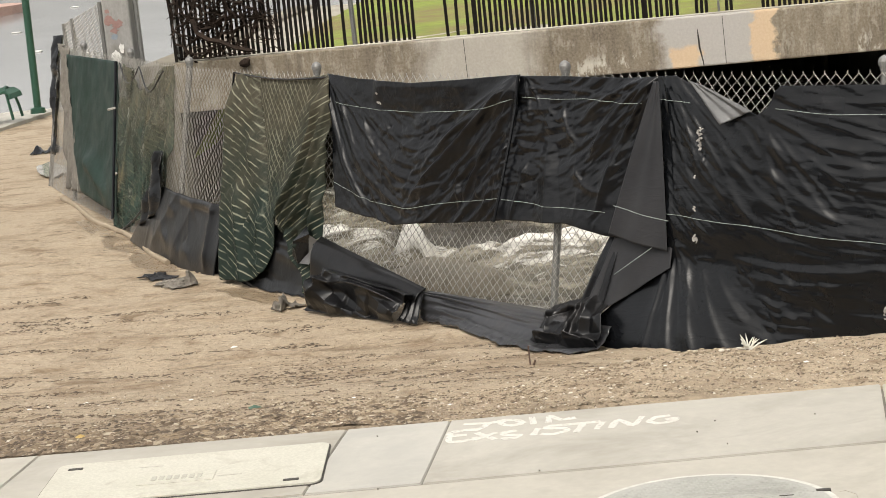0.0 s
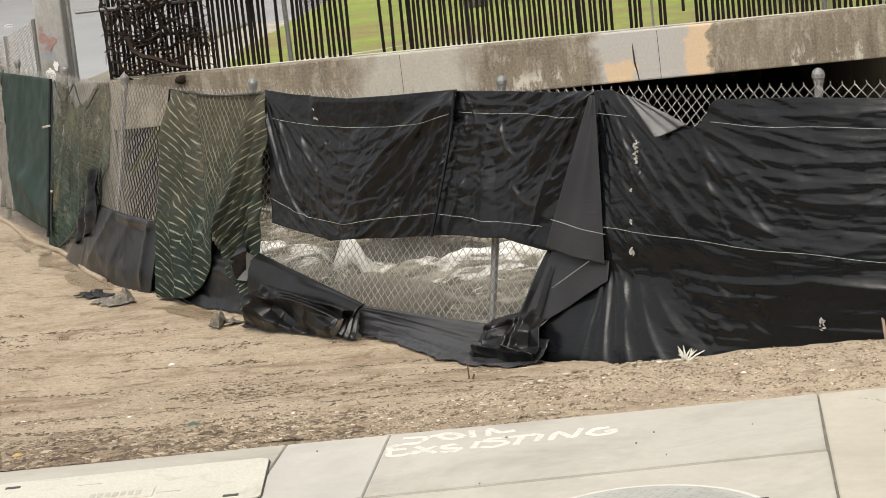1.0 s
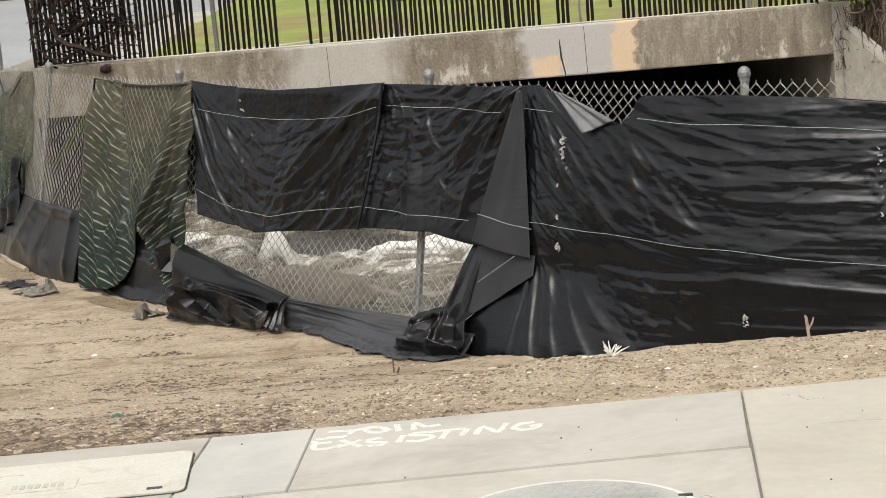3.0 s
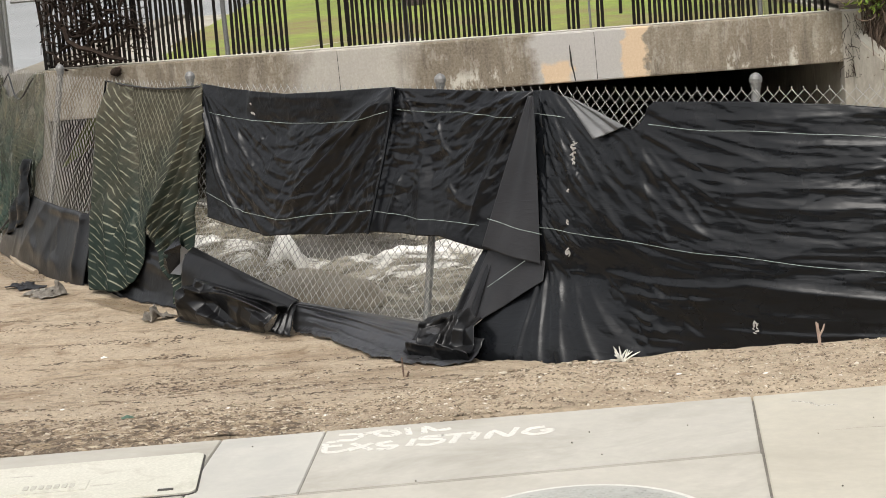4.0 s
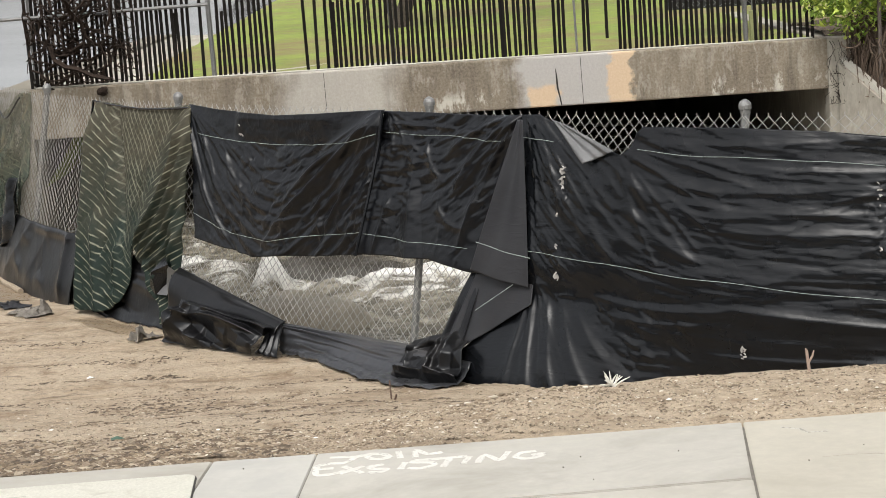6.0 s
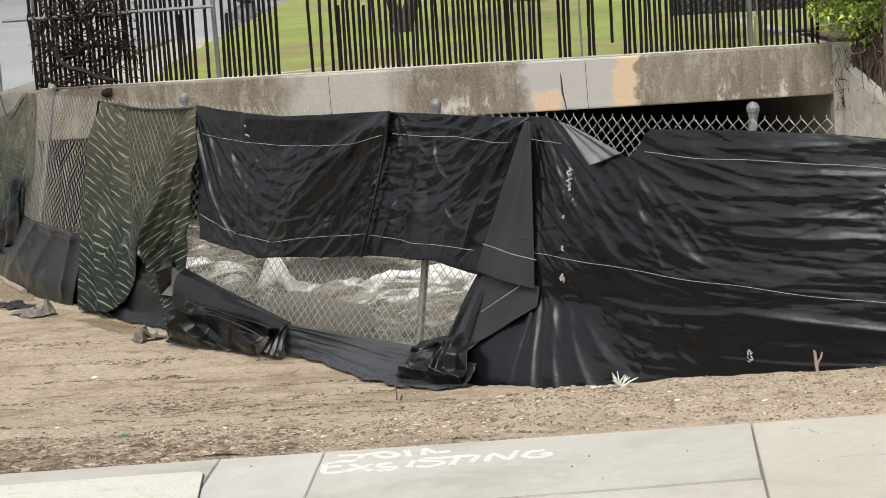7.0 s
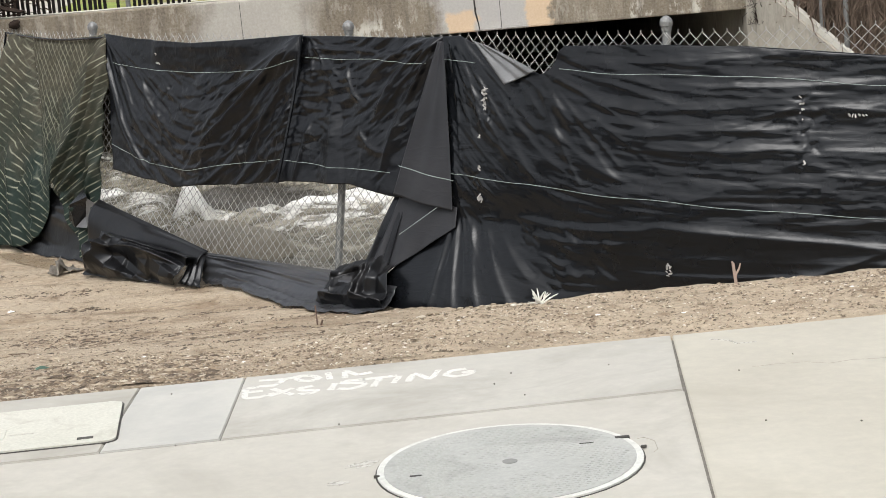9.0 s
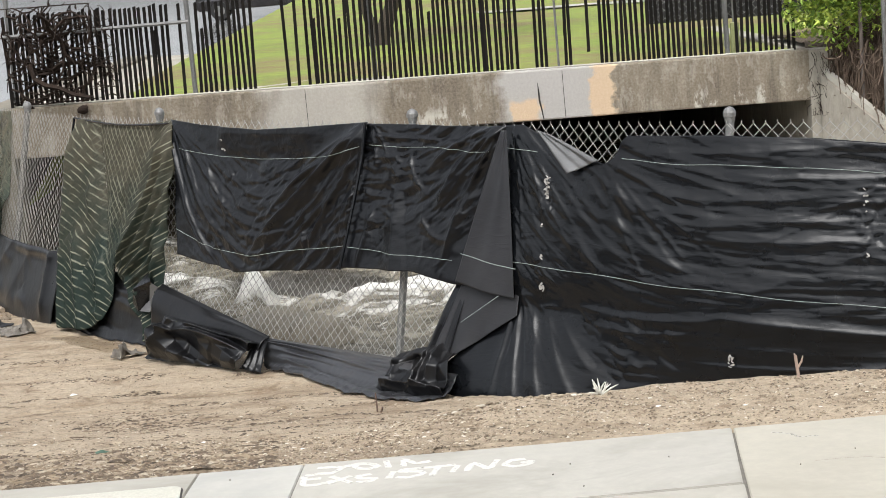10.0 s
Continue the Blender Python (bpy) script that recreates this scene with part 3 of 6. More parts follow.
def cloth(name, points, material, thick=0.003):
    """A sheet object from a grid of places (rows, columns, 3), with its grid as UV."""
    rows_, cols = points.shape[:2]
    faces = [(j * cols + i, j * cols + i + 1, (j + 1) * cols + i + 1, (j + 1) * cols + i) for j in range(rows_ - 1) for i in range(cols - 1)]
    me = bpy.data.meshes.new(name)
    me.from_pydata(points.reshape(-1, 3).tolist(), [], faces)
    for m in material if isinstance(material, list) else [material]:
        me.materials.append(m)
    me.polygons.foreach_set("use_smooth", [True] * len(me.polygons))
    ob = new(name, me)
    if thick:
        mod = ob.modifiers.new("thickness", "SOLIDIFY")
        mod.thickness, mod.offset = thick, 0
    return ob


def with_uv(ob, u, v):
    uv = ob.data.uv_layers.new(name="cloth")
    idx = np.empty(len(ob.data.loops), dtype=np.int32)
    ob.data.loops.foreach_get("vertex_index", idx)
    uv.data.foreach_set("uv", np.stack([u.ravel()[idx], v.ravel()[idx]], -1).ravel())
    return ob


def on_fence(s, z, off):
    return np.array([fence_at(a, b, c) for a, b, c in zip(s.ravel(), z.ravel(), np.broadcast_to(off, s.shape).ravel())]).reshape(*s.shape, 3)


def hung_grid(left, right, top, bottom, step):
    """Places along and up the fence of a sheet between two edges (z, s) and two hems (s, z)."""
    lo, hi = min(v for _, v in left), max(v for _, v in right)
    zmin, zmax = min(v for _, v in bottom), max(v for _, v in top)
    u, v = np.meshgrid(np.linspace(0, 1, int((hi - lo) / step)), np.linspace(0, 1, int((zmax - zmin) / step)))
    s = lo + (hi - lo) * u
    for _ in range(4):
        z = lerp_list(bottom, s) * (1 - v) + lerp_list(top, s) * v
        s = lerp_list(left, z) * (1 - u) + lerp_list(right, z) * u
    return s, z


def panel(corners, nu, nv, relief):
    """A loose sheet between four corners (along, height, out from the fence), in order round it; relief adds to the way out."""
    u, v = np.meshgrid(np.linspace(0, 1, nu), np.linspace(0, 1, nv))
    c = [np.array(p) for p in corners]
    g = [(c[0][k] * (1 - u) + c[1][k] * u) * (1 - v) + (c[3][k] * (1 - u) + c[2][k] * u) * v for k in range(3)]
    return g[0], g[1], g[2] + relief(u, v)


def stitch(parent, pairs, relief, base, lift=0.005):
    """A pale woven line of the sheet, just proud of it."""
    s = np.arange(pairs[0][0], pairs[-1][0], 0.025)
    z = lerp_list(pairs, s) + 0.004 * np.sin(s * 9)
    bm = bmesh.new()
    tube(bm, on_fence(s, z, base + relief(s, z) + lift).tolist(), 0.002, 4)
    return part("stitch_line", bm, M["stitch"], parent, "pale woven reinforcing line")


M["stitch"] = surface("pale_thread", (0.16, 0.19, 0.175), (0.28, 0.32, 0.3), 30, 0.8, relief=0)


def pleat(s, z, a, b, amp, left, right, bend=0.0):
    """A ridge along the line from a to b that falls off over its own width on each side of that way; bend: how far it sags to the right of it."""
    dx, dz = b[0] - a[0], b[1] - a[1]
    l2 = dx * dx + dz * dz
    t = ((s - a[0]) * dx + (z - a[1]) * dz) / l2
    q = ((s - a[0]) * dz - (z - a[1]) * dx) / math.sqrt(l2) - bend * 4 * t * (1 - t)
    f = np.where(q < 0, np.exp(-np.abs(q / left) ** 1.15), np.exp(-np.abs(q / right) ** 1.15))
    return amp * f * step_up(0.0, 0.2, t) * step_up(1.06, 0.75, t)


def pleats(s, z, rows_):
    r = 0.0
    for a, b, amp, left, right, bend in rows_:
        r = r + pleat(s, z, a, b, amp, left, right, bend)
    return r


def tucks(s, z, rows_):
    """Pleats that rise sharply on the left of their way and fall off slowly on the right of it."""
    return pleats(s, z, [(a, b, amp, right * 0.6, left, bend) for a, b, amp, left, right, bend in rows_])


def pull(s, z, at, low, high, count, seed, reach, amp, width):
    """Narrow tucks that spread from a tie: angles in degrees, 270 is straight down."""
    rng = random.Random(seed)
    r = 0.0
    for k in range(count):
        a, l, w = radians(low + (high - low) * (k + rng.uniform(0.2, 0.8)) / count), reach * rng.uniform(0.5, 1.0), width * rng.uniform(0.6, 1.5)
        r = r + pleat(s, z, at, (at[0] + l * math.cos(a), at[1] + l * math.sin(a)), amp * rng.uniform(0.4, 1.2), w * rng.uniform(0.6, 2.0), w * rng.uniform(0.6, 2.0), rng.uniform(-0.04, 0.04))
    return r


def wrinkles(s, w, fs, fw, k):
    """Long uneven ridges along the lines of equal w."""
    return 0.5 - 2.2 * np.abs(fbm_grid(s, w, fs, fw, k, 3))


def relief_left(s, z):
    r = 0.03 * np.sin(np.pi * step_up(0.3, 2.3, s)) * step_up(1.0, 0.35, z) + 0.05 * np.clip(0.78 - z, 0, 1)
    # the top hem hangs over and shades the band under it
    r = r + 0.026 * np.clip((z - 0.755) / 0.17, 0, 1) * step_up(0.74, 0.82, s) * step_up(2.25, 1.6, s)
    # the long fold from the tie at the upper corner, with smaller ones beside it
    r = r + 1.15 * tucks(s, z, (
        ((2.3, 1.0), (1.22, 0.1), 0.055, 0.022, 0.15, 0.03), ((2.27, 0.94), (1.5, 0.5), 0.022, 0.02, 0.07, 0.04), ((1.86, 0.74), (1.36, 0.34), 0.018, 0.02, 0.06, 0.03),
        ((2.26, 0.82), (1.78, 0.1), 0.02, 0.025, 0.06, 0.04), ((2.24, 0.6), (2.0, 0.08), 0.016, 0.02, 0.04, 0.02),
        ((0.19, 1.03), (0.92, 0.0), 0.02, 0.016, 0.02, 0.1), ((0.21, 1.0), (0.8, 0.06), 0.018, 0.014, 0.016, 0.09), ((0.24, 0.98), (1.06, 0.2), 0.01, 0.02, 0.03, 0.08),
        ((0.4, 0.86), (1.0, 0.2), 0.02, 0.05, 0.03, 0.1), ((0.62, 0.78), (1.22, 0.32), 0.02, 0.06, 0.02, 0.08), ((0.9, 0.7), (1.36, 0.5), 0.016, 0.04, 0.02, 0.05), ((1.1, 0.26), (1.7, 0.32), 0.014, 0.04, 0.02, 0.03)))
    w = z - 0.75 * np.sqrt((s - 1.25) ** 2 + 0.05)
    calm = step_up(0.82, 0.7, z) * step_up(0.45, 0.8, s)
    r = r + (0.02 * wrinkles(s, w, 1.4, 5.0, 5.0) + 0.012 * wrinkles(s, w, 4.0, 11.0, 9.0)) * calm * 0.7
    r = r + creases(s, z, (0.75, 1.5, 0.12, 0.66), 60, 5, (-25, 40), 0.16, 0.005, 0.016) + creases(s, z, (1.72, 2.16, 0.04, 0.42), 30, 25, (72, 14), 0.16, 0.008, 0.014)
    r = r + (pull(s, z, (2.3, 1.02), 205, 262, 11, 41, 1.2, 0.014, 0.013) + pull(s, z, (0.18, 1.03), 290, 335, 9, 42, 1.1, 0.011, 0.012))
    return r + 0.008 * fbm_grid(s, z, 3, 4, 1.0)


def relief_mid(s, z):
    down = np.clip((0.8 - z) / 0.75, 0, 1)
    r = 0.012 * np.sin(6.5 * s + 1) * step_up(1.0, 0.3, z) + 0.085 * (1.0 - z)
    # a flat facet that widens downwards
    r = r + 0.035 * np.clip(1.0 - np.abs(s - 2.58 - 0.06 * down) / (0.03 + 0.12 * down), 0, 1) * step_up(0.85, 0.3, z)
    r = r + 1.15 * tucks(s, z, (
        ((3.46, 0.98), (2.86, 0.72), 0.03, 0.02, 0.06, 0.05), ((3.46, 0.97), (2.98, 0.5), 0.035, 0.03, 0.08, 0.07), ((3.44, 0.94), (3.06, 0.16), 0.028, 0.03, 0.07, 0.04), ((2.68, 0.84), (2.9, 0.56), 0.016, 0.03, 0.02, 0.05),
        ((2.84, 0.46), (3.12, 0.3), 0.014, 0.03, 0.016, 0.05), ((2.42, 0.5), (2.3, 0.08), 0.016, 0.02, 0.03, 0.0), ((2.3, 0.78), (2.62, 0.8), 0.014, 0.03, 0.014, 0.0), ((2.3, 0.93), (2.75, 0.9), 0.016, 0.03, 0.016, 0.0), ((2.7, 0.92), (3.3, 0.9), 0.014, 0.03, 0.016, 0.02)))
    w = z - 0.8 * np.log1p(np.exp((s - 2.85) / 0.12)) * 0.12
    r = r + 0.7 * (0.014 * wrinkles(s, w, 2.0, 6.0, 6.0) + 0.01 * wrinkles(s, w, 3.5, 12.0, 12.0)) * step_up(0.15, 0.6, z)
    r = r + creases(s, z, (2.28, 2.6, 0.3, 0.96), 40, 6, (0, 10), 0.16, 0.006, 0.013) + creases(s, z, (2.3, 3.25, 0.05, 0.6), 30, 7, (40, 30), 0.16, 0.004, 0.014)
    r = r + (pull(s, z, (3.5, 1.02), 195, 258, 11, 43, 0.9, 0.014, 0.013) + pull(s, z, (2.3, 1.02), 278, 345, 7, 44, 0.6, 0.009, 0.011))
    return r + 0.006 * fbm_grid(s, z, 3, 4, 2.0)


def relief_right(s, z):
    near = step_up(4.9, 3.9, s)
    # drawn in under the woven line, then bellied out over the foot
    r = 0.03 + 0.07 * np.clip(1.0 - z, 0, 0.9) - 0.034 * step_up(0.18, -0.08, z + 0.07 * (s - 3.9)) * (0.35 + 0.65 * near) + (-0.06 + 0.21 * near) * step_up(-0.04, -0.6, z)
    # sags that run down from the torn corner and level out along the sheet
    r = r + 0.52 * tucks(s, z, (
        ((3.5, 0.99), (3.72, 0.0), 0.016, 0.03, 0.04, 0.0), ((3.7, 0.9), (4.35, 0.12), 0.024, 0.09, 0.04, 0.03), ((3.9, 0.76), (4.62, 0.16), 0.024, 0.09, 0.035, 0.06), ((4.1, 0.76), (4.98, 0.14), 0.026, 0.1, 0.035, 0.08),
        ((4.25, 0.7), (5.1, 0.44), 0.024, 0.09, 0.03, 0.07), ((4.3, 0.68), (5.6, 0.6), 0.024, 0.08, 0.025, 0.05), ((4.52, 0.56), (5.0, 0.5), 0.016, 0.04, 0.014, 0.01), ((4.8, 0.5), (5.9, 0.48), 0.02, 0.07, 0.025, 0.02), ((4.9, 0.38), (5.9, 0.38), 0.016, 0.06, 0.025, 0.02),
        ((4.4, 0.86), (5.6, 0.86), 0.018, 0.05, 0.02, 0.02), ((5.0, 0.73), (6.2, 0.7), 0.02, 0.06, 0.02, 0.02), ((5.5, 0.9), (7.0, 0.74), 0.022, 0.05, 0.03, 0.0), ((5.8, 0.6), (7.2, 0.5), 0.024, 0.08, 0.03, 0.03), ((5.8, 0.36), (7.2, 0.34), 0.02, 0.06, 0.03, 0.02), ((5.75, 0.24), (7.2, 0.16), 0.02, 0.07, 0.03, 0.02)))
    # glossy upright folds over the foot
    r = r + 0.6 * tucks(s, z, (
        ((3.66, 0.0), (3.62, -0.72), 0.03, 0.06, 0.03, 0.0), ((3.7, -0.02), (3.86, -0.7), 0.04, 0.1, 0.03, 0.02), ((3.8, -0.04), (4.06, -0.68), 0.03, 0.08, 0.04, 0.02), ((3.9, -0.06), (4.3, -0.62), 0.026, 0.08, 0.04, 0.03), ((4.0, -0.08), (4.5, -0.52), 0.02, 0.06, 0.04, 0.03)))
    # the ledge that leads to the pulled tie, and slack below it
    r = r + 0.75 * tucks(s, z, (
        ((4.1, -0.02), (5.02, -0.06), 0.02, 0.09, 0.025, 0.03), ((4.9, -0.03), (6.6, -0.2), 0.024, 0.12, 0.03, 0.0), ((4.2, -0.12), (4.9, -0.14), 0.016, 0.05, 0.02, 0.02), ((5.0, -0.2), (6.4, -0.24), 0.01, 0.04, 0.03, 0.02), ((4.8, -0.3), (6.0, -0.3), 0.01, 0.03, 0.03, 0.02), ((5.5, -0.42), (6.3, -0.16), 0.028, 0.05, 0.06, 0.0), ((5.8, -0.42), (6.5, -0.14), 0.026, 0.04, 0.05, 0.0)))
    w = z + 1.0 * (1 - np.exp(-(s - 3.4) / 0.6))
    over = step_up(0.0, 0.12, z + 0.06 * (s - 3.6))
    r = r + 0.7 * (0.009 * wrinkles(s, w, 0.9, 4.5, 3.0) + 0.0036 * wrinkles(s, w, 1.5, 12.0, 8.0) + 0.002 * wrinkles(s, w, 3.0, 26.0, 4.0)) * over
    r = r + 0.6 * (0.007 * wrinkles(s, z + 0.08 * s, 1.0, 6.0, 13.0) + 0.003 * wrinkles(s, z, 1.6, 15.0, 14.0)) * (1 - over) * step_up(4.0, 4.7, s)
    r = r + creases(s, z, (4.15, 4.75, -0.42, -0.1), 40, 15, (-32, 10), 0.2, 0.006, 0.014) + creases(s, z, (3.5, 7.4, -0.1, 0.95), 120, 14, (-4, 9), 0.26, 0.003, 0.014) + creases(s, z, (5.7, 5.88, -0.05, 0.66), 26, 19, (20, 60), 0.1, 0.005, 0.014) + creases(s, z, (3.82, 3.94, 0.05, 0.7), 16, 20, (70, 40), 0.08, 0.006, 0.01)
    r = r + 0.75 * (pull(s, z, (3.54, 1.02), 280, 325, 9, 45, 1.2, 0.012, 0.016) + pull(s, z, (4.2, 0.82), 295, 350, 8, 46, 1.2, 0.011, 0.018) + pull(s, z, (3.7, 0.06), 262, 320, 10, 47, 0.8, 0.009, 0.014) + pull(s, z, (5.8, 0.6), 170, 205, 5, 48, 0.7, 0.009, 0.014))
    return r + 0.003 * fbm_grid(s, z, 5, 9, 6.0)


SHEETS = [
    ("wrinkled black plastic sheet sagging from the fence top", [(0.08, 0.42), (0.37, 0.35), (0.77, 0.26), (1.0, 0.18)], [(0.05, 2.18), (0.5, 2.25), (1.0, 2.285)],
     [(0.18, 1.01), (0.58, 0.975), (1.2, 0.95), (1.65, 0.97), (2.29, 1.005)], [(0.38, 0.08), (0.6, 0.05), (0.92, 0.02), (1.12, -0.01), (1.4, 0.02), (1.65, 0.03), (2.19, 0.075)], relief_left, 0.05,
     [[(0.33, 0.81), (0.85, 0.756), (1.6, 0.755), (2.04, 0.8), (2.26, 0.85)], [(0.38, 0.25), (0.85, 0.13), (1.29, 0.115), (1.87, 0.19), (2.17, 0.215)]]),
    ("wrinkled black plastic sheet with pale stitch lines", [(0.05, 2.16), (0.5, 2.23), (1.0, 2.26)], [(0.0, 3.24), (0.5, 3.4), (1.0, 3.5)],
     [(2.29, 0.995), (2.67, 0.99), (3.2, 0.98), (3.5, 0.99)], [(2.2, 0.085), (2.54, 0.09), (2.83, 0.095), (3.16, 0.04), (3.5, 0.02)], relief_mid, 0.035,
     [[(2.31, 0.857), (2.87, 0.851), (3.24, 0.835), (3.4, 0.84)], [(2.22, 0.212), (2.53, 0.2), (3.15, 0.18)]]),
    ("large wrinkled black plastic sheet reaching down to the dirt", [(-0.75, 2.75), (-0.6, 3.02), (-0.35, 3.3), (-0.1, 3.4), (0.5, 3.44), (1.0, 3.48)], [(-0.75, 7.6), (1.0, 7.6)],
     [(3.47, 0.99), (3.62, 0.995), (3.77, 0.93), (3.9, 0.82), (4.0, 0.74), (4.05, 0.73), (4.11, 0.77), (4.2, 0.79), (4.26, 0.775), (4.32, 0.81), (4.36, 0.9), (4.4, 0.935), (4.96, 0.935), (5.5, 0.91), (5.8, 0.88), (6.2, 0.835), (7.6, 0.8)], [(2.7, -0.75), (7.6, -0.7)], relief_right, 0.035,
     [[(3.6, 0.198), (4.245, 0.159), (5.0, 0.098), (5.78, 0.025), (7.5, -0.1)], [(4.38, 0.805), (4.79, 0.78), (5.5, 0.755), (5.8, 0.72), (6.2, 0.68), (7.5, 0.6)], [(3.51, 0.859), (3.77, 0.835)]]),
]
black = []
for label, left, right, top, bottom, relief, base, lines in SHEETS:
    s, z = hung_grid(left, right, top, bottom, 0.0085)
    ob = tagged(cloth("plastic_sheet", on_fence(s, z, base + relief(s, z)), M["tarp_loose"] if s.max() < 4 else M["tarp"]), label, "tarp", "black sheets on the fence")
    black.append(ob)
    for pairs in lines:
        stitch(ob, pairs, relief, base)


# the folded edge between the middle and the large sheet: an upper flap over a lower one
def flap_relief(u, v):
    return 0.02 * np.sin(np.pi * u) * v + 0.006 * np.sin(9 * u + 3 * v)


def sheet_part(name, corners, nu, nv, relief, material, parent, label="", notch=None):
    s, z, o = panel(corners, nu, nv, relief)
    ob = cloth(name, on_fence(s, z, o), material)
    return under(tagged(ob, label), parent)


bm = bmesh.new()
tube(bm, [fence_at(2.29 - 0.1 * ((1 - b) ** 1.5), b, 0.085 + 0.1 * max(0.0, 0.78 - b)) for b in (1.0, 0.8, 0.6, 0.4, 0.2, 0.08)], 0.011, 6)
part("seam", bm, M["tarp"], black[1], "dark overlapped seam")
big = black[2]
M["tarp_flap"] = plastic_sheet("matt_black_sheeting", (0.021, 0.021, 0.023), 0.42, 0.004, 0.3, mud=0.15)
sheet_part("hanging_flap", [(3.5, 0.97, 0.13), (3.56, 0.97, 0.15), (3.685, -0.015, 0.15), (3.23, 0.065, 0.17)], 50, 90, flap_relief, M["tarp_flap"], big, "smooth folded-over flap")
sheet_part("hanging_flap", [(3.24, 0.09, 0.1), (3.7, 0.0, 0.13), (3.71, -0.11, 0.15), (3.06, -0.5, 0.22)], 60, 70, lambda u, v: 0.012 * np.sin(np.pi * u) + 0.03 * np.sin(15 * u ** 0.8 + 1.0) * v * v * (1 - u) - 0.01, M["tarp_flap"], big, "lower folded flap")
sheet_part("hanging_flap", [(3.17, 0.05, 0.07), (3.29, 0.05, 0.09), (3.2, -0.58, 0.24), (2.93, -0.56, 0.2)], 40, 70, lambda u, v: 0.035 * (1 - 2 * np.abs((u * 3.2 + 0.2 * v) % 1 - 0.5)) * v + 0.01 * np.sin(7 * v), M["tarp_loose"], big, "gathered edge of the sheet")
bm = bmesh.new()
tube(bm, [fence_at(3.262 + 0.418 * k / 12, 0.235 - 0.075 * k / 12, 0.165 - 0.015 * k / 12 + flap_relief(k / 12, 0.82)) for k in range(13)], 0.0026, 4)
part("stitch_line", bm, M["stitch"], big, "pale woven reinforcing line")
bm = bmesh.new()
tube(bm, [fence_at(3.32 + 0.26 * k / 8, -0.165 + 0.168 * k / 8, 0.2 - 0.035 * k / 8) for k in range(9)], 0.0026, 4)
part("stitch_line", bm, M["stitch"], big, "pale woven reinforcing line")
# the torn corner turned back at the top
sheet_part("turned_corner", [(3.73, 0.965, 0.075), (3.84, 0.94, 0.09), (4.23, 0.8, 0.1), (4.03, 0.725, 0.13)], 30, 30, lambda u, v: 0.014 * np.sin(6 * u + 2 * v) * v + 0.006 * np.sin(17 * u), M["tarp_back"], big, "paler underside of the torn corner")
# torn shreds where ties have pulled through
M["shred"] = surface("pale_shred", (0.3, 0.28, 0.26), (0.55, 0.53, 0.5), 40, 0.9, relief=0.1)
rng = random.Random(21)
for s0, z0, w, h, n in ((3.876, 0.645, 0.035, 0.13, 26), (3.883, 0.067, 0.035, 0.035, 10), (5.79, 0.58, 0.03, 0.13, 7), (5.785, 0.287, 0.04, 0.04, 3), (5.1, -0.28, 0.035, 0.06, 12), (6.07, 0.532, 0.13, 0.012, 8), (3.862, 0.425, 0.02, 0.025, 3), (3.874, 0.244, 0.015, 0.03, 3), (0.86, 0.815, 0.05, 0.016, 7), (0.83, 0.87, 0.015, 0.02, 2)):
    bm = bmesh.new()
    one, two = np.array([s0]), np.array([z0])
    proud = 0.06 + float((relief_left(one, two) if s0 < 2 else relief_right(one, two))[0])
    for _ in range(n):
        c = fence_at(s0 + rng.uniform(-w, w) / 2, z0 + rng.uniform(-h, h) / 2, proud)
        d = Vector((rng.uniform(-1, 1), rng.uniform(-0.4, 0.2), rng.uniform(-1, 1))).normalized() * rng.uniform(0.005, 0.014)
        e = d.cross(Vector((0, 1, 0.2))).normalized() * rng.uniform(0.0025, 0.006)
        q = [bm.verts.new(c + p) for p in (-d - e * 0.4, -d + e, d * 0.4 + e * 1.3, d + e * 0.1, d * 0.5 - e)]
        bm.faces.new(q)
    part("torn_shred", bm, M["shred"], black[0] if s0 < 2 else big, "frayed pale shreds at a torn tie", "stuff")


# ---- sheets slumped on the ground ----
# base colour paled to carry the sky's sheen on the trailing sheet
M["tarp_slack"] = plastic_sheet("sheened_black_sheeting", (0.03, 0.031, 0.034), 0.36, 0.003, 0.4, mud=0.5, gloss=0.4)
M["tarp_heap"] = plastic_sheet("limp_black_sheeting", (0.005, 0.005, 0.0055), 0.36, 0.005, 0.15, (1.3, 1.3, 1.3), mud=0.12, gloss=0.42, film=0.2)


def slumped(label, corners, nu, nv, relief, lying=0.5):
    """A sheet that lies against the fence's foot."""
    s, z, o = panel(corners, nu, nv, lambda u, v: 0 * u)
    u, v = np.meshgrid(np.linspace(0, 1, nu), np.linspace(0, 1, nv))
    c = relief(u, v)
    edge = np.minimum(1, 5 * np.minimum(v, 1 - v) + 0.2)
    g = on_fence(s + 0.25 * c * edge, z + 0.6 * np.maximum(c, 0) * edge, o + c * edge)
    # the lower part lies on the mud
    low = np.array([[ground_height(p[0], p[1]) for p in row] for row in g]) + 0.012
    lie = step_up(0.35, 0.95, v) * lying
    g[..., 2] = np.maximum(g[..., 2] * (1 - lie) + (low + 0.5 * np.maximum(c, 0) * edge) * lie, low)
    ob = cloth("plastic_sheet", g, M["tarp_slack"] if lying > 0.9 else M["tarp_heap"])
    return tagged(ob, label, "tarp", "slumped sheets")


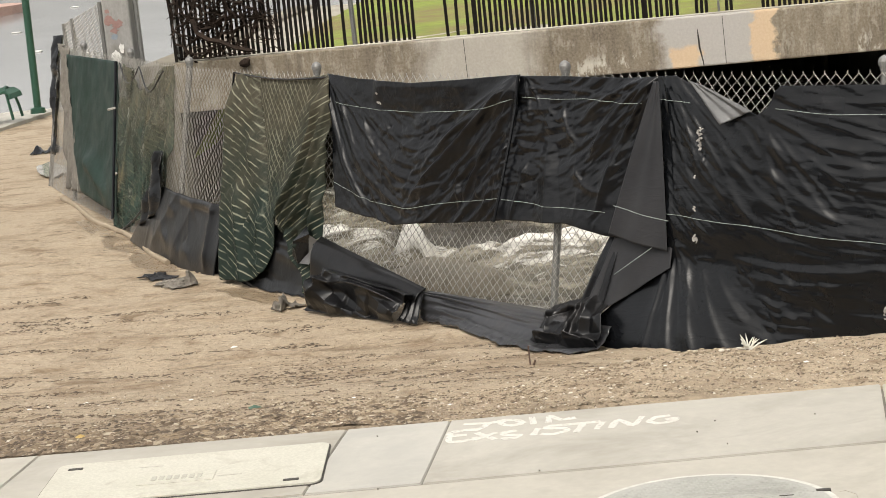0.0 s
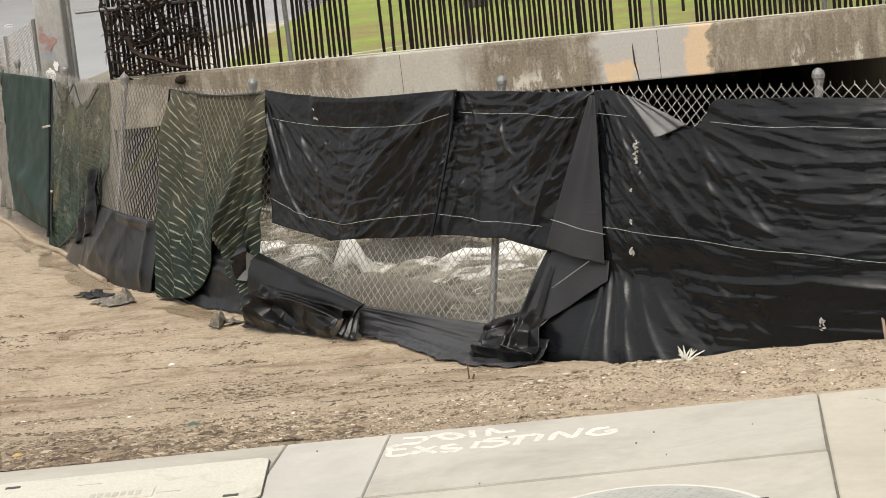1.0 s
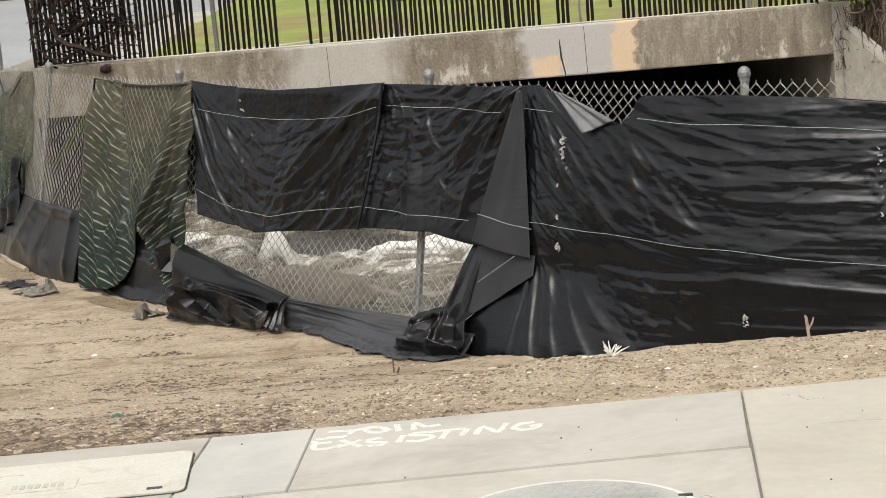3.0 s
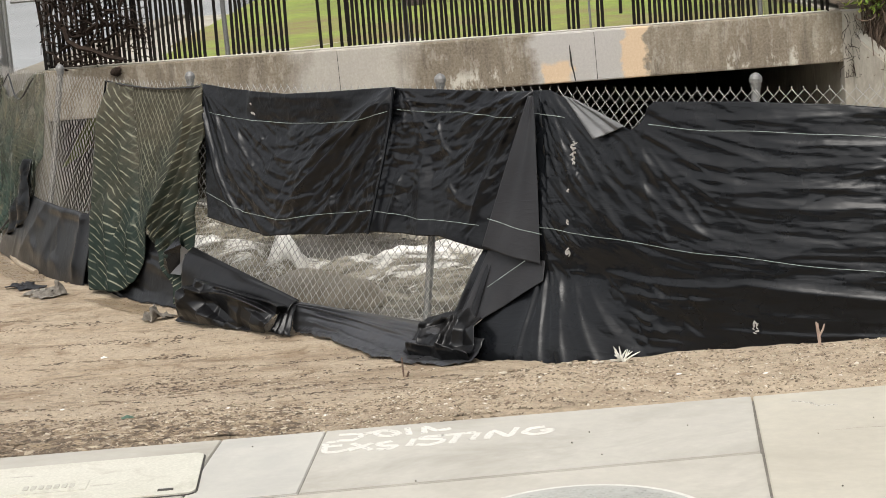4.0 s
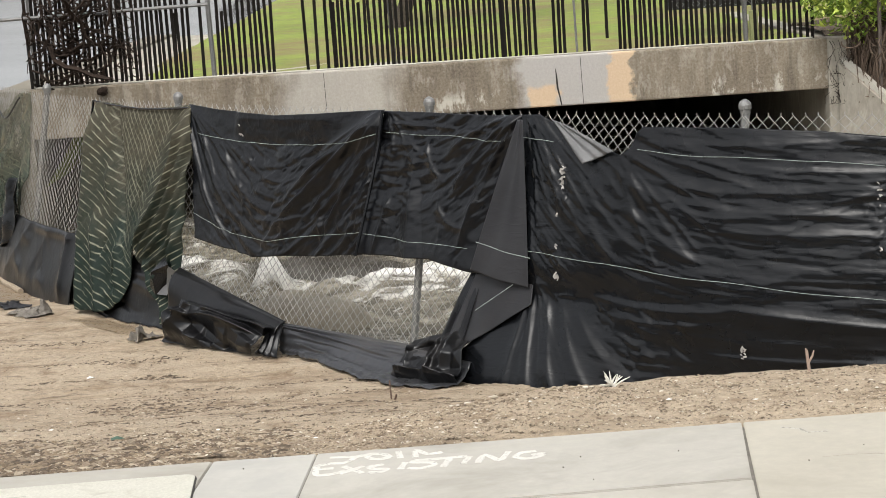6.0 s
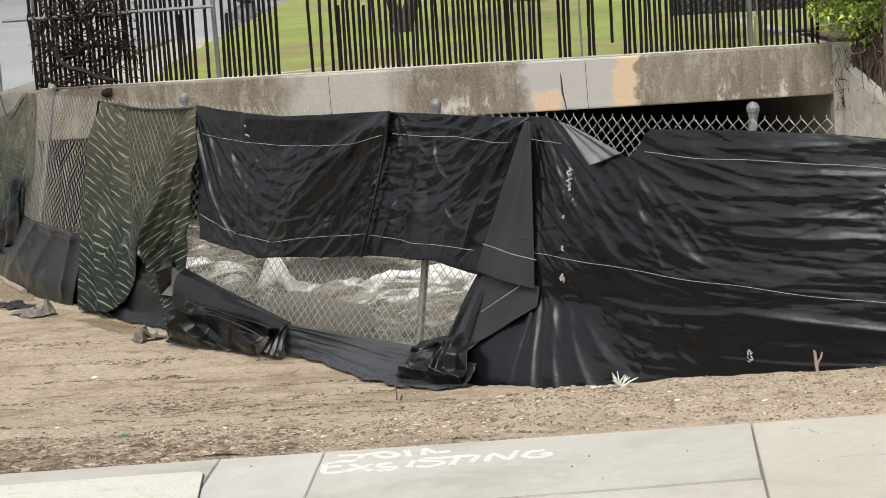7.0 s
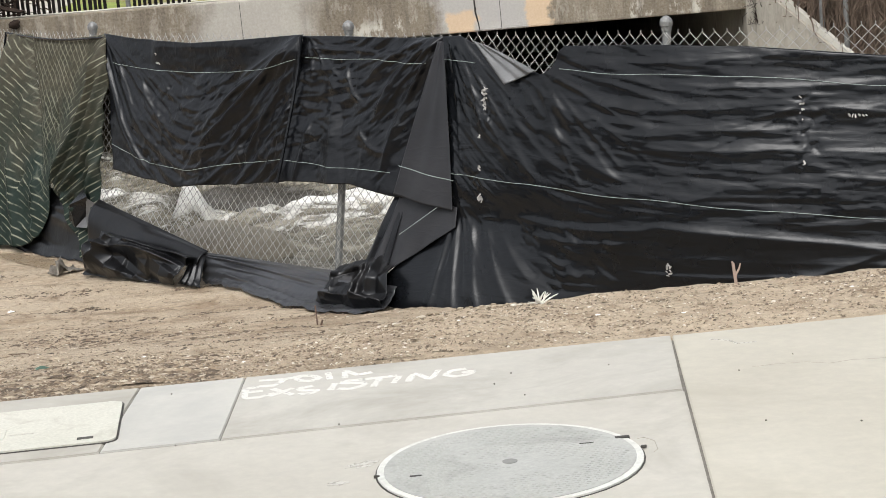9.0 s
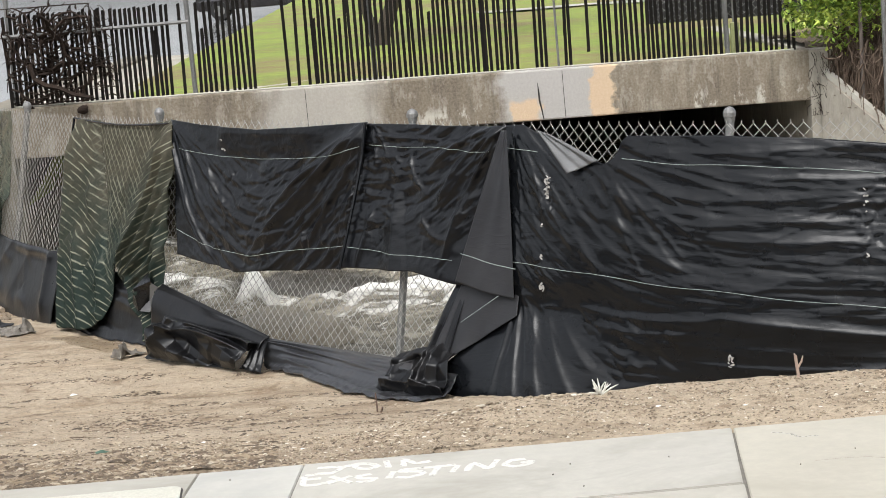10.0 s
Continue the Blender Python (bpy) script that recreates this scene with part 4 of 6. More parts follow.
def bunch(u, v, seed, count, amp, width, tilt):
    """Big random folds in the sheet's own square."""
    rng = random.Random(seed)
    r = 0 * u
    for _ in range(count):
        c, a, l = (rng.random(), rng.random()), radians(rng.gauss(*tilt)), rng.uniform(0.3, 0.8)
        d = (l / 2 * math.cos(a), l / 2 * math.sin(a))
        r = r + fold(u, v, (c[0] - d[0], c[1] - d[1]), (c[0] + d[0], c[1] + d[1]), amp * rng.uniform(0.5, 1.2) * rng.choice((1, 1, -0.8)), width * rng.uniform(0.6, 1.4), rng.random() < 0.85, rng.uniform(-0.12, 0.12))
    return r + amp * 0.15 * fbm_grid(u, v, 6, 6, seed, 2)


def angular(u, v, k, count=4):
    """Flat facets between sharp ridges, like stiff sheeting pushed together."""
    r, out = random.Random(k), 0 * u
    for n in range(count):
        a = r.uniform(0, math.pi)
        w = u * math.cos(a) + v * math.sin(a) + 0.12 * np.sin(2.1 * v + n) + r.random()
        out = out + r.uniform(0.5, 1.0) * (1 - 2 * np.abs(w % 1.0 - 0.5)) / count
    return out - 0.35


slumped("slack black band of sheeting above a crumpled heap", [(0.28, -0.14, 0.1), (1.52, -0.41, 0.12), (1.5, -0.5, 0.2), (0.3, -0.4, 0.2)], 120, 40, lambda u, v: 0.04 * np.sin(np.pi * v) + 0.008 * np.sin(9 * u + 5 * v), 0.1)
slumped("crumpled black sheet slumped at the foot of the fence", [(0.5, -0.33, 0.22), (1.5, -0.44, 0.2), (1.42, -0.6, 0.32), (0.48, -0.6, 0.36)], 160, 70, lambda u, v: 0.05 * np.sin(np.pi * v) + 0.3 * angular(u * 3.6, v * 1.5, 5, 4) + pleats(u, v, (((0.1, 0.95), (0.24, -0.1), 0.1, 0.05, 0.03, 0.0), ((0.05, 0.5), (0.95, 0.42), 0.1, 0.05, 0.2, 0.12), ((0.35, 0.2), (1.0, 0.12), 0.08, 0.04, 0.14, 0.0))), 0.35)
slumped("loose end of a black sheet below a knot", [(1.42, -0.43, 0.16), (1.54, -0.43, 0.16), (1.66, -0.6, 0.3), (1.38, -0.6, 0.26)], 40, 30, lambda u, v: 0.035 * (1 - 2 * np.abs((u * 3.3) % 1 - 0.5)) * v)
slumped("slack black sheet trailing over the mud", [(1.46, -0.42, 0.12), (3.3, -0.46, 0.1), (3.5, -0.6, 0.66), (1.5, -0.47, 0.17)], 170, 70, lambda u, v: (0.035 * np.sin(7.5 * v + 0.8) + pleats(u, v, (((0.0, 0.3), (0.7, 0.42), 0.03, 0.06, 0.04, 0.0), ((0.0, 0.6), (0.6, 0.75), 0.03, 0.05, 0.03, 0.0), ((0.0, 0.5), (1.0, 0.58), 0.025, 0.08, 0.03, 0.02)))) * step_up(0, 0.2, u) + 0.004 * np.sin(40 * v + 5 * u), 0.95)
slumped("gathered black sheet bunched in a heap", [(2.8, -0.4, 0.16), (3.26, -0.28, 0.16), (3.42, -0.6, 0.44), (2.78, -0.6, 0.4)], 90, 70, lambda u, v: pleats(u, v, (((-0.1, 0.74), (1.1, 0.8), 0.12, 0.12, 0.04, 0.06), ((0.5, 0.0), (0.44, 0.75), 0.07, 0.12, 0.02, 0.0), ((0.78, -0.1), (0.62, 0.85), 0.06, 0.03, 0.1, 0.0), ((0.0, 0.1), (0.2, 0.9), 0.05, 0.06, 0.06, 0.0))) - 0.09 * np.exp(-((u - 0.3) / 0.18) ** 2 - ((v - 0.42) / 0.22) ** 2) + 0.22 * angular(u * 2.6, v * 2.2, 8))
slumped("black sheet hanging in shadow under the netting", [(-1.6, -0.05, 0.015), (0.36, -0.2, 0.015), (0.4, -0.62, 0.08), (-1.6, -0.66, 0.08)], 80, 30, lambda u, v: bunch(u, v, 11, 10, 0.03, 0.05, (90, 30)))


# ---- netting, green screen, low sheet ----
def net_material(name, green, brown, pale, thin=False):
    """Woven shade net, browner towards its hem, with the wires behind it showing as broken pale strokes."""
    m, nt, b = nodes_of(name)
    uv = nt.nodes.new("ShaderNodeUVMap")
    sep = nt.nodes.new("ShaderNodeSeparateXYZ")
    nt.links.new(uv.outputs[0], sep.inputs[0])

    def calc(op, a, bb=0.0, clamp=False):
        n = nt.nodes.new("ShaderNodeMath")
        n.operation, n.use_clamp = op, clamp
        for i, v in enumerate((a, bb)):
            if isinstance(v, (int, float)):
                n.inputs[i].default_value = v
            else:
                nt.links.new(v, n.inputs[i])
        return n.outputs[0]

    def bend(scale, much, depth=3.0):
        return calc("MULTIPLY", calc("SUBTRACT", noise_tex(nt, scale, depth), 0.5), much)

    u, v = calc("ADD", sep.outputs[0], bend(1.6, 0.03)), calc("ADD", calc("ADD", sep.outputs[1], bend(1.1, 0.04)), bend(9.0, 0.008))

    def strokes(pu, pv, slant, long, thick):
        """Rows of slanting strokes."""
        w = calc("ADD", v, calc("MULTIPLY", u, slant))
        row = calc("FLOOR", calc("DIVIDE", w, pv))
        fw = calc("FRACT", calc("DIVIDE", w, pv))
        fu = calc("FRACT", calc("ADD", calc("DIVIDE", u, pu), calc("MULTIPLY", row, 0.37)))
        du, dw = calc("ABSOLUTE", calc("SUBTRACT", fu, 0.5)), calc("ABSOLUTE", calc("SUBTRACT", fw, 0.5))
        return calc("MULTIPLY", calc("MULTIPLY", calc("SUBTRACT", long, du), 5.0, True), calc("MULTIPLY", calc("SUBTRACT", thick, dw), 7.0, True))

    falling, rising = strokes(0.24, 0.05, 0.65, 0.44, 0.16), strokes(0.22, 0.046, -0.6, 0.44, 0.16)
    lattice = calc("MULTIPLY", calc("MAXIMUM", strokes(1.0, 0.075, 1.15, 0.6, 0.17), calc("MULTIPLY", strokes(1.0, 0.075, -1.15, 0.6, 0.13), 0.7)), 0.8)
    side = calc("SUBTRACT", 1.0, calc("MULTIPLY", calc("ADD", sep.outputs[0], 0.5), 5.0, True))
    reach = calc("ADD", calc("MULTIPLY", sep.outputs[1], 0.45), 0.12)
    middle = calc("MULTIPLY", calc("SUBTRACT", reach, calc("ABSOLUTE", calc("ADD", sep.outputs[0], 0.52))), 9.0, True)
    slant = mix(nt, side, rising, falling)
    slit = mix(nt, middle, slant, lattice)
    worn = ramp(nt, noise_tex(nt, 6.0, 6.0, 0.7), [(0.37, (0.12, 0.12, 0.12)), (0.57, (1, 1, 1))])
    slit = calc("MULTIPLY", slit, calc("MULTIPLY", worn, 0.4 if thin else 0.8))
    # browner up towards the hem, broken by noise, dark green below
    brown_mix = calc("ADD", calc("ADD", calc("MULTIPLY", sep.outputs[1], 1.0), 0.1), bend(4.5, 2.0, 8.0), True)
    tone = mix(nt, brown_mix, green, brown)
    tone = mix(nt, ramp(nt, noise_tex(nt, 30.0, 6.0, 0.7), [(0.4, (0, 0, 0)), (0.7, (0.5, 0.5, 0.5))]), tone, tuple(c * 0.4 for c in green))
    if thin:
        ochre = ramp(nt, noise_tex(nt, 3.2, 8.0, 0.72, stretch=(1.4, 1.4, 0.5)), [(0.54, (0, 0, 0)), (0.66, (0.7, 0.7, 0.7))])
        tone = mix(nt, ochre, tone, (0.2, 0.165, 0.1))
        nt.links.new(ramp(nt, calc("ADD", noise_tex(nt, 3.6, 9.0, 0.75, stretch=(1.5, 1.5, 0.6)), bend(60.0, 0.35)), [(0.4, (0.2, 0.2, 0.2)), (0.54, (0.9, 0.9, 0.9))]), b.inputs["Alpha"])
    nt.links.new(mix(nt, slit, tone, pale), b.inputs["Base Color"])
    b.inputs["Roughness"].default_value = 0.75
    b.inputs["Specular IOR Level"].default_value = 0.3
    bump(nt, b, noise_tex(nt, 14.0, 4.0), 0.5, 0.01)
    bump(nt, b, slit, 0.4, 0.003)
    return m


M["netting"] = net_material("shade_netting", (0.008, 0.018, 0.013), (0.055, 0.049, 0.031), (0.28, 0.28, 0.21))
M["thin_net"] = net_material("thin_green_net", (0.022, 0.042, 0.032), (0.11, 0.105, 0.075), (0.3, 0.28, 0.2), True)


def relief_net(s, z):
    r = 0.03 + 0.04 * step_up(0.9, -0.2, z)
    # a full tube down the outer edge, then the flat middle
    r = r + pleats(s, z, (((-1.28, 1.12), (-1.02, -1.0), 0.15, 0.2, 0.13, 0.0), ((-1.0, 0.2), (-0.72, -0.75), 0.08, 0.07, 0.07, 0.0), ((-0.62, 0.05), (-0.55, -0.6), 0.06, 0.06, 0.05, 0.0)))
    r = r - pleat(s, z, (-1.1, 1.2), (-0.52, -0.2), 0.06, 0.06, 0.03, 0.0)
    # swags from the inner tie that sweep down and round to the slit
    r = r + pleats(s, z, (((0.24, 1.06), (-0.42, -0.1), 0.13, 0.03, 0.09, -0.16), ((0.26, 0.98), (-0.36, -0.16), 0.12, 0.03, 0.06, -0.2), ((0.3, 0.7), (-0.3, -0.16), 0.1, 0.03, 0.05, -0.17), ((0.3, 0.46), (-0.2, -0.2), 0.08, 0.03, 0.045, -0.14), ((0.3, 0.22), (-0.1, -0.3), 0.07, 0.03, 0.04, -0.1)))
    # the hanging leg
    r = r + pleats(s, z, (((0.24, 0.3), (0.22, -0.75), 0.06, 0.05, 0.04, 0.0), ((0.02, -0.05), (0.16, -0.75), 0.06, 0.04, 0.04, 0.0), ((-0.2, -0.06), (0.06, -0.6), 0.05, 0.04, 0.04, 0.0)))
    r = r * (0.2 + 0.8 * step_up(-1.46, -1.24, s))
    return r + 0.014 * fbm_grid(s, z, 4, 3, 4.0) + creases(s, z, (-1.35, 0.25, -0.5, 0.5), 40, 31, (100, 30), 0.25, 0.014, 0.02)


s, z = hung_grid([(-0.6, -1.4), (-0.25, -1.43), (0.2, -1.43), (0.63, -1.37), (1.0, -1.38)], [(-0.6, 0.27), (0.0, 0.3), (0.4, 0.29), (0.78, 0.29), (1.0, 0.22)], [(-1.42, 0.975), (-1.15, 0.985), (-0.55, 0.95), (0.02, 0.985), (0.25, 1.01)],
                 [(-1.45, -0.45), (-1.32, -0.53), (-1.05, -0.585), (-0.72, -0.57), (-0.52, -0.48), (-0.42, -0.3), (-0.395, -0.04), (-0.355, -0.04), (-0.29, -0.15), (-0.09, -0.32), (0.05, -0.45), (0.13, -0.57), (0.31, -0.54)], 0.013)
net = with_uv(tagged(cloth("shade_netting", on_fence(s, z, relief_net(s, z)), M["netting"]), "dull green and brown shade netting hanging in heavy folds", "netting", "netting on the fence"), s, z + 0.14 * relief_net(s, z))
bm = bmesh.new()
tube(bm, [fence_at(x, 0.985 - 0.03 * math.sin((x + 1.38) * 1.9), 0.05) for x in np.linspace(-1.38, 0.22, 30)], 0.008, 6)
part("hem", bm, M["tarp"], net, "dark bound hem")
bm = bmesh.new()
tube(bm, [fence_at(-1.38 - 0.05 * step_up(1.0, 0.3, b), b, 0.05 + 0.03 * (1 - b)) for b in (0.99, 0.85, 0.7, 0.5, 0.3, 0.15)], [0.01, 0.01, 0.009, 0.008, 0.006, 0.003], 6)
part("edge_cord", bm, M["tarp"], net, "dark bound edge")


def on_net(outline, lift):
    """A patch that lies on the netting's folds inside an outline given along and up the fence."""
    bm = bmesh.new()
    rim = [bm.verts.new(fence_at(x, y, lift + float(relief_net(np.array([x]), np.array([y]))[0]))) for x, y in outline]
    bm.faces.new(rim)
    return bm


# outline of a black patch laid on for the shade inside the torn gap
GAP_SHADE = ((-0.032, -0.307), (0.044, -0.186), (0.121, -0.082), (0.232, -0.118), (0.177, -0.198), (0.144, -0.282), (0.064, -0.354))
PATCH = ((0.212, -0.127), (0.286, -0.165), (0.276, -0.262), (0.208, -0.345), (0.042, -0.352), (0.15, -0.273), (0.177, -0.198))
part("dark_gap", on_net(GAP_SHADE, 0.03), M["tarp"], net, "dark patch for the shade in a gap of the torn netting")
part("torn_patch", on_net(PATCH, 0.04), M["tarp_back"], net, "grey torn patch with a dark gap beside it")


def relief_green(s, z):
    return 0.03 + 0.05 * step_up(0.3, -0.4, z) + fold(s, z, (-6.9, -0.1), (-5.2, -0.35), 0.06, 0.08, False, -0.1) + 0.012 * fbm_grid(s, z, 2, 3, 5.0)


s, z = hung_grid([(-0.4, -6.6), (0.1, -7.4), (1.0, -8.3)], [(-0.5, -4.7), (1.0, -5.35)], [(-8.5, 0.93), (-5.3, 0.95)], [(-8.3, -0.2), (-6.5, -0.42), (-4.7, -0.47)], 0.03)
screen = tagged(cloth("green_screen", on_fence(s, z, relief_green(s, z)), M["green_screen"]), "taut dark green privacy screen on the fence", "screen")
bm = bmesh.new()
tube(bm, [fence_at(-5.34, 0.95, 0.05), fence_at(-4.66, -0.49, 0.12)], 0.016, 6)
part("edge_cord", bm, M["tarp"], screen, "black cord along the edge")
for z0, w in ((0.5, 0.35), (-0.1, 0.12)):
    bm = bmesh.new()
    sc = -5.36 + (0.95 - z0) * 0.46
    tube(bm, [fence_at(sc - w, z0 - 0.02, 0.06), fence_at(sc + 0.05, z0 + 0.02, 0.08)], 0.012, 6)
    part("tie", bm, M["shred"], screen, "pale plastic tie")


def relief_thin(s, z):
    return 0.03 + 0.035 * np.sin(15 * s + 2 * z) * step_up(1.0, 0.2, z) + creases(s, z, (-5, -3, -0.5, 0.9), 40, 44, (95, 14), 0.6, 0.03, 0.03) + fold(s, z, (-3.0, 0.9), (-3.6, -0.3), 0.08, 0.1) + 0.02 * fbm_grid(s, z, 3, 3, 8.0)


s, z = hung_grid([(-0.62, -4.95), (1.0, -5.1)], [(-0.2, -3.05), (0.3, -2.75), (1.0, -2.9)], [(-5.2, 0.95), (-4.7, 0.9), (-4.2, 0.72), (-3.8, 0.8), (-3.3, 0.98), (-2.9, 1.0)], [(-5.1, -0.6), (-4.6, -0.62), (-3.8, -0.4), (-3.3, -0.18), (-2.7, 0.0)], 0.03)
thin = with_uv(tagged(cloth("shade_netting", on_fence(s, z, relief_thin(s, z)), M["thin_net"]), "torn thin green netting with the fence showing through", "netting", "netting on the fence"), s, z)
for pts, r in (([(-5.05 + 0.06 * k, 0.95 - 0.17 * math.sin(math.pi * k / 15)) for k in range(16)], 0.006), ([(-4.15 + 0.07 * k, 0.95 - 0.2 * math.sin(math.pi * k / 15) ** 1.3) for k in range(16)], 0.007), ([(-3.1, -0.1), (-3.4, -0.22), (-3.9, -0.42), (-4.5, -0.6)], 0.01)):
    bm = bmesh.new()
    tube(bm, [fence_at(a, b, 0.07) for a, b in pts], r, 6)
    part("rolled_hem", bm, M["tarp_flap"], thin, "dark rolled and torn hem")
s, z = hung_grid([(-0.6, -3.85), (0.0, -2.94)], [(-0.6, -1.4), (0.0, -1.4)], [(-3.85, -0.45), (-3.3, -0.2), (-2.94, -0.02), (-1.4, -0.06)], [(-3.85, -0.6), (-1.4, -0.64)], 0.02)
tagged(cloth("plastic_sheet", on_fence(s, z, 0.05 + 0.06 * step_up(0.0, -0.6, z) + pleats(s, z, (((-2.3, 0.05), (-3.0, -0.6), 0.03, 0.1, 0.2, 0.0), ((-1.9, 0.0), (-2.4, -0.6), 0.015, 0.08, 0.2, 0.03), ((-2.4, -0.08), (-1.5, -0.1), 0.02, 0.1, 0.02, 0.0), ((-1.6, 0.0), (-1.6, -0.6), 0.04, 0.06, 0.06, 0.0))) + creases(s, z, (-3.8, -1.4, -0.6, 0), 14, 35, (-20, 40), 0.4, 0.008, 0.03)), M["tarp_heap"]), "low slack black sheet along the foot of the fence", "tarp", "black sheets on the fence")
# a dark scrap hanging beside the torn netting
s, z = hung_grid([(-0.5, -3.6), (0.3, -3.0)], [(-0.5, -3.0), (0.3, -2.72)], [(-3.6, 0.28), (-2.7, 0.28)], [(-3.7, -0.5), (-2.9, -0.25)], 0.03)
tagged(cloth("plastic_sheet", on_fence(s, z, 0.1 + 0.03 * np.sin(20 * s) + 0.02 * fbm_grid(s, z, 5, 5, 3.0)), M["tarp"]), "narrow black scrap of sheeting hanging down", "tarp", "black sheets on the fence")

# ---- slat fence on the bridge ----
slat_fence = empty("slat_fence", "dark upright slat fence with many slats missing", "fence", (0, 18.85, 0.9))
rng = random.Random(4)


def slat_mesh(h):
    bm = box(bmesh.new(), (-0.015, -0.005, 0), (0.015, 0.005, h))
    for v in bm.verts:
        if v.co.z > h / 2:
            v.co.z += 0.005 * v.co.x / 0.0165
    return mesh_of("slat", bm, M["slat"])


slats = [slat_mesh(h) for h in (0.86, 0.87, 0.885, 0.62)]
# stretches of standing slats along the bridge: from, to, spacing
STANDING = [(-3.74, -2.2, 0.0478), (-2.09, -2.05, 0.06), (-1.94, -1.68, 0.05), (-1.62, -1.38, 0.05), (-1.1, -0.86, 0.1), (-0.83, 0.78, 0.05), (0.8, 1.13, 0.048), (1.28, 1.4, 0.042), (1.56, 1.63, 0.042), (1.9, 3.08, 0.05), (3.2, 3.8, 0.055)]
for lo, hi, gap in STANDING:
    x = lo
    while x <= hi:
        ob = new("slat", slats[rng.randrange(3)] if rng.random() < 0.96 else slats[3])
        under(ob, slat_fence)
        ob.location = (x + rng.uniform(-0.006, 0.006), 18.82 + rng.uniform(-0.006, 0.006), 0.905)
        ob.rotation_euler = (0, rng.uniform(-0.02, 0.012), 0)
        x += gap
for x, z, h, lean in ((1.56, 1.2, 3, 0.03), (1.78, 1.03, 2, 0.0), (-2.35, 0.92, 3, 0.02), (-0.82, 0.92, 3, 0.0)):
    ob = new("slat", slats[h])
    under(ob, slat_fence)
    ob.location, ob.rotation_euler = (x, 18.83, z), (0, lean, 0)
for x in (-3.7, -2.0, -0.27, 1.49, 3.12):
    part("post", tube(bmesh.new(), [(x, 18.88, 0.88), (x - 0.02, 18.88, 1.95)], 0.024 if x < 1 or x > 3 else 0.012, 10), M["steel"], slat_fence, "grey steel post")
part("rail", tube(bmesh.new(), [(-4.0, 18.77, 1.575), (-2.0, 18.77, 1.6)], 0.017, 8), M["steel"], slat_fence, "grey steel top rail")
bm = bmesh.new()
tube(bm, [(-3.7 + k * 0.155, 18.79 + 0.006 * rng.random(), 0.905 + 0.003 * rng.random()) for k in range(49)], 0.012, 5)
part("base_rail", bm, M["concrete_walk"], slat_fence, "pale chipped base strip")

# ---- utility box cover and manhole in the pavement ----
M["box_lid"] = surface("polymer_lid", (0.46, 0.45, 0.38), (0.54, 0.53, 0.46), 3, 0.8, fine=80, relief=0.1, depth=0.002, stain=((0.36, 0.34, 0.28), 5, 0.55, 0.75))
M["gap"] = surface("dark_gap", (0.03, 0.028, 0.025), (0.07, 0.065, 0.055), 10, 0.95)
M["iron"] = surface("worn_iron", (0.31, 0.315, 0.285), (0.4, 0.4, 0.37), 3, 0.65, 0.0, fine=60, relief=0.2, depth=0.002, stain=((0.22, 0.22, 0.2), 4, 0.55, 0.8))
M["rim"] = surface("bright_rim", (0.48, 0.48, 0.44), (0.62, 0.62, 0.57), 4, 0.7, 0.0, relief=0.1, depth=0.002)
M["boss"] = surface("dark_boss", (0.16, 0.16, 0.15), (0.22, 0.22, 0.2), 6, 0.7, relief=0.05)
M["bars"] = surface("raised_bars", (0.36, 0.35, 0.3), (0.45, 0.44, 0.38), 6, 0.8, relief=0.05)


def outline_plate(pts, z0, z1):
    bm = bmesh.new()
    lo, hi = [bm.verts.new((x, y, z0)) for x, y in pts], [bm.verts.new((x, y, z1)) for x, y in pts]
    bm.faces.new(hi)
    for i in range(len(pts)):
        j = (i + 1) % len(pts)
        bm.faces.new((lo[i], lo[j], hi[j], hi[i]))
    return bm


def rounded(cx, cy, w, h, r, turn=0.0):
    out = []
    for sx, sy, a0 in ((1, -1, -90), (1, 1, 0), (-1, 1, 90), (-1, -1, 180)):
        for k in range(5):
            a = radians(a0 + 22.5 * k)
            x, y = sx * (w / 2 - r) + r * math.cos(a), sy * (h / 2 - r) + r * math.sin(a)
            out.append((cx + x * math.cos(turn) - y * math.sin(turn), cy + x * math.sin(turn) + y * math.cos(turn)))
    return out


def disc(cx, cy, r, n=48):
    return [(cx + r * math.cos(2 * math.pi * k / n), cy + r * math.sin(2 * math.pi * k / n)) for k in range(n)]


TURN = 0.048
box_cover = empty("utility_box_cover", "cream polymer utility box cover set flush in the pavement", "cover", (-1.6, 7.38, 0))
part("frame_gap", outline_plate(rounded(-1.587, 7.37, 1.119, 0.585, 0.05, TURN), -0.01, 0.003), M["gap"], box_cover, "dark gap round the lid")
lid = part("lid", outline_plate(rounded(-1.587, 7.37, 1.105, 0.568, 0.045, TURN), 0, 0.009), M["box_lid"], box_cover)
part("name_plate", outline_plate(rounded(-1.61, 7.31, 0.3, 0.13, 0.008, TURN), 0.008, 0.012), M["box_lid"], lid, "moulded plate with worn raised bars")
for k in range(7):
    part("raised_bar", outline_plate(rounded(-1.7 + 0.03 * k, 7.313, 0.02, 0.055, 0.004, TURN), 0.011, 0.014), M["bars"], lid)
for x, y in ((-2.07, 7.55), (-1.14, 7.17), (-1.75, 7.5), (-1.4, 7.3)):
    part("lift_slot", outline_plate(rounded(x, y, 0.06 if abs(x + 1.6) > 0.4 else 0.1, 0.028 if abs(x + 1.6) > 0.4 else 0.006, 0.003, TURN), 0.005, 0.0105), M["gap"] if abs(x + 1.6) > 0.4 else M["bars"], lid, "dark lifting slot")

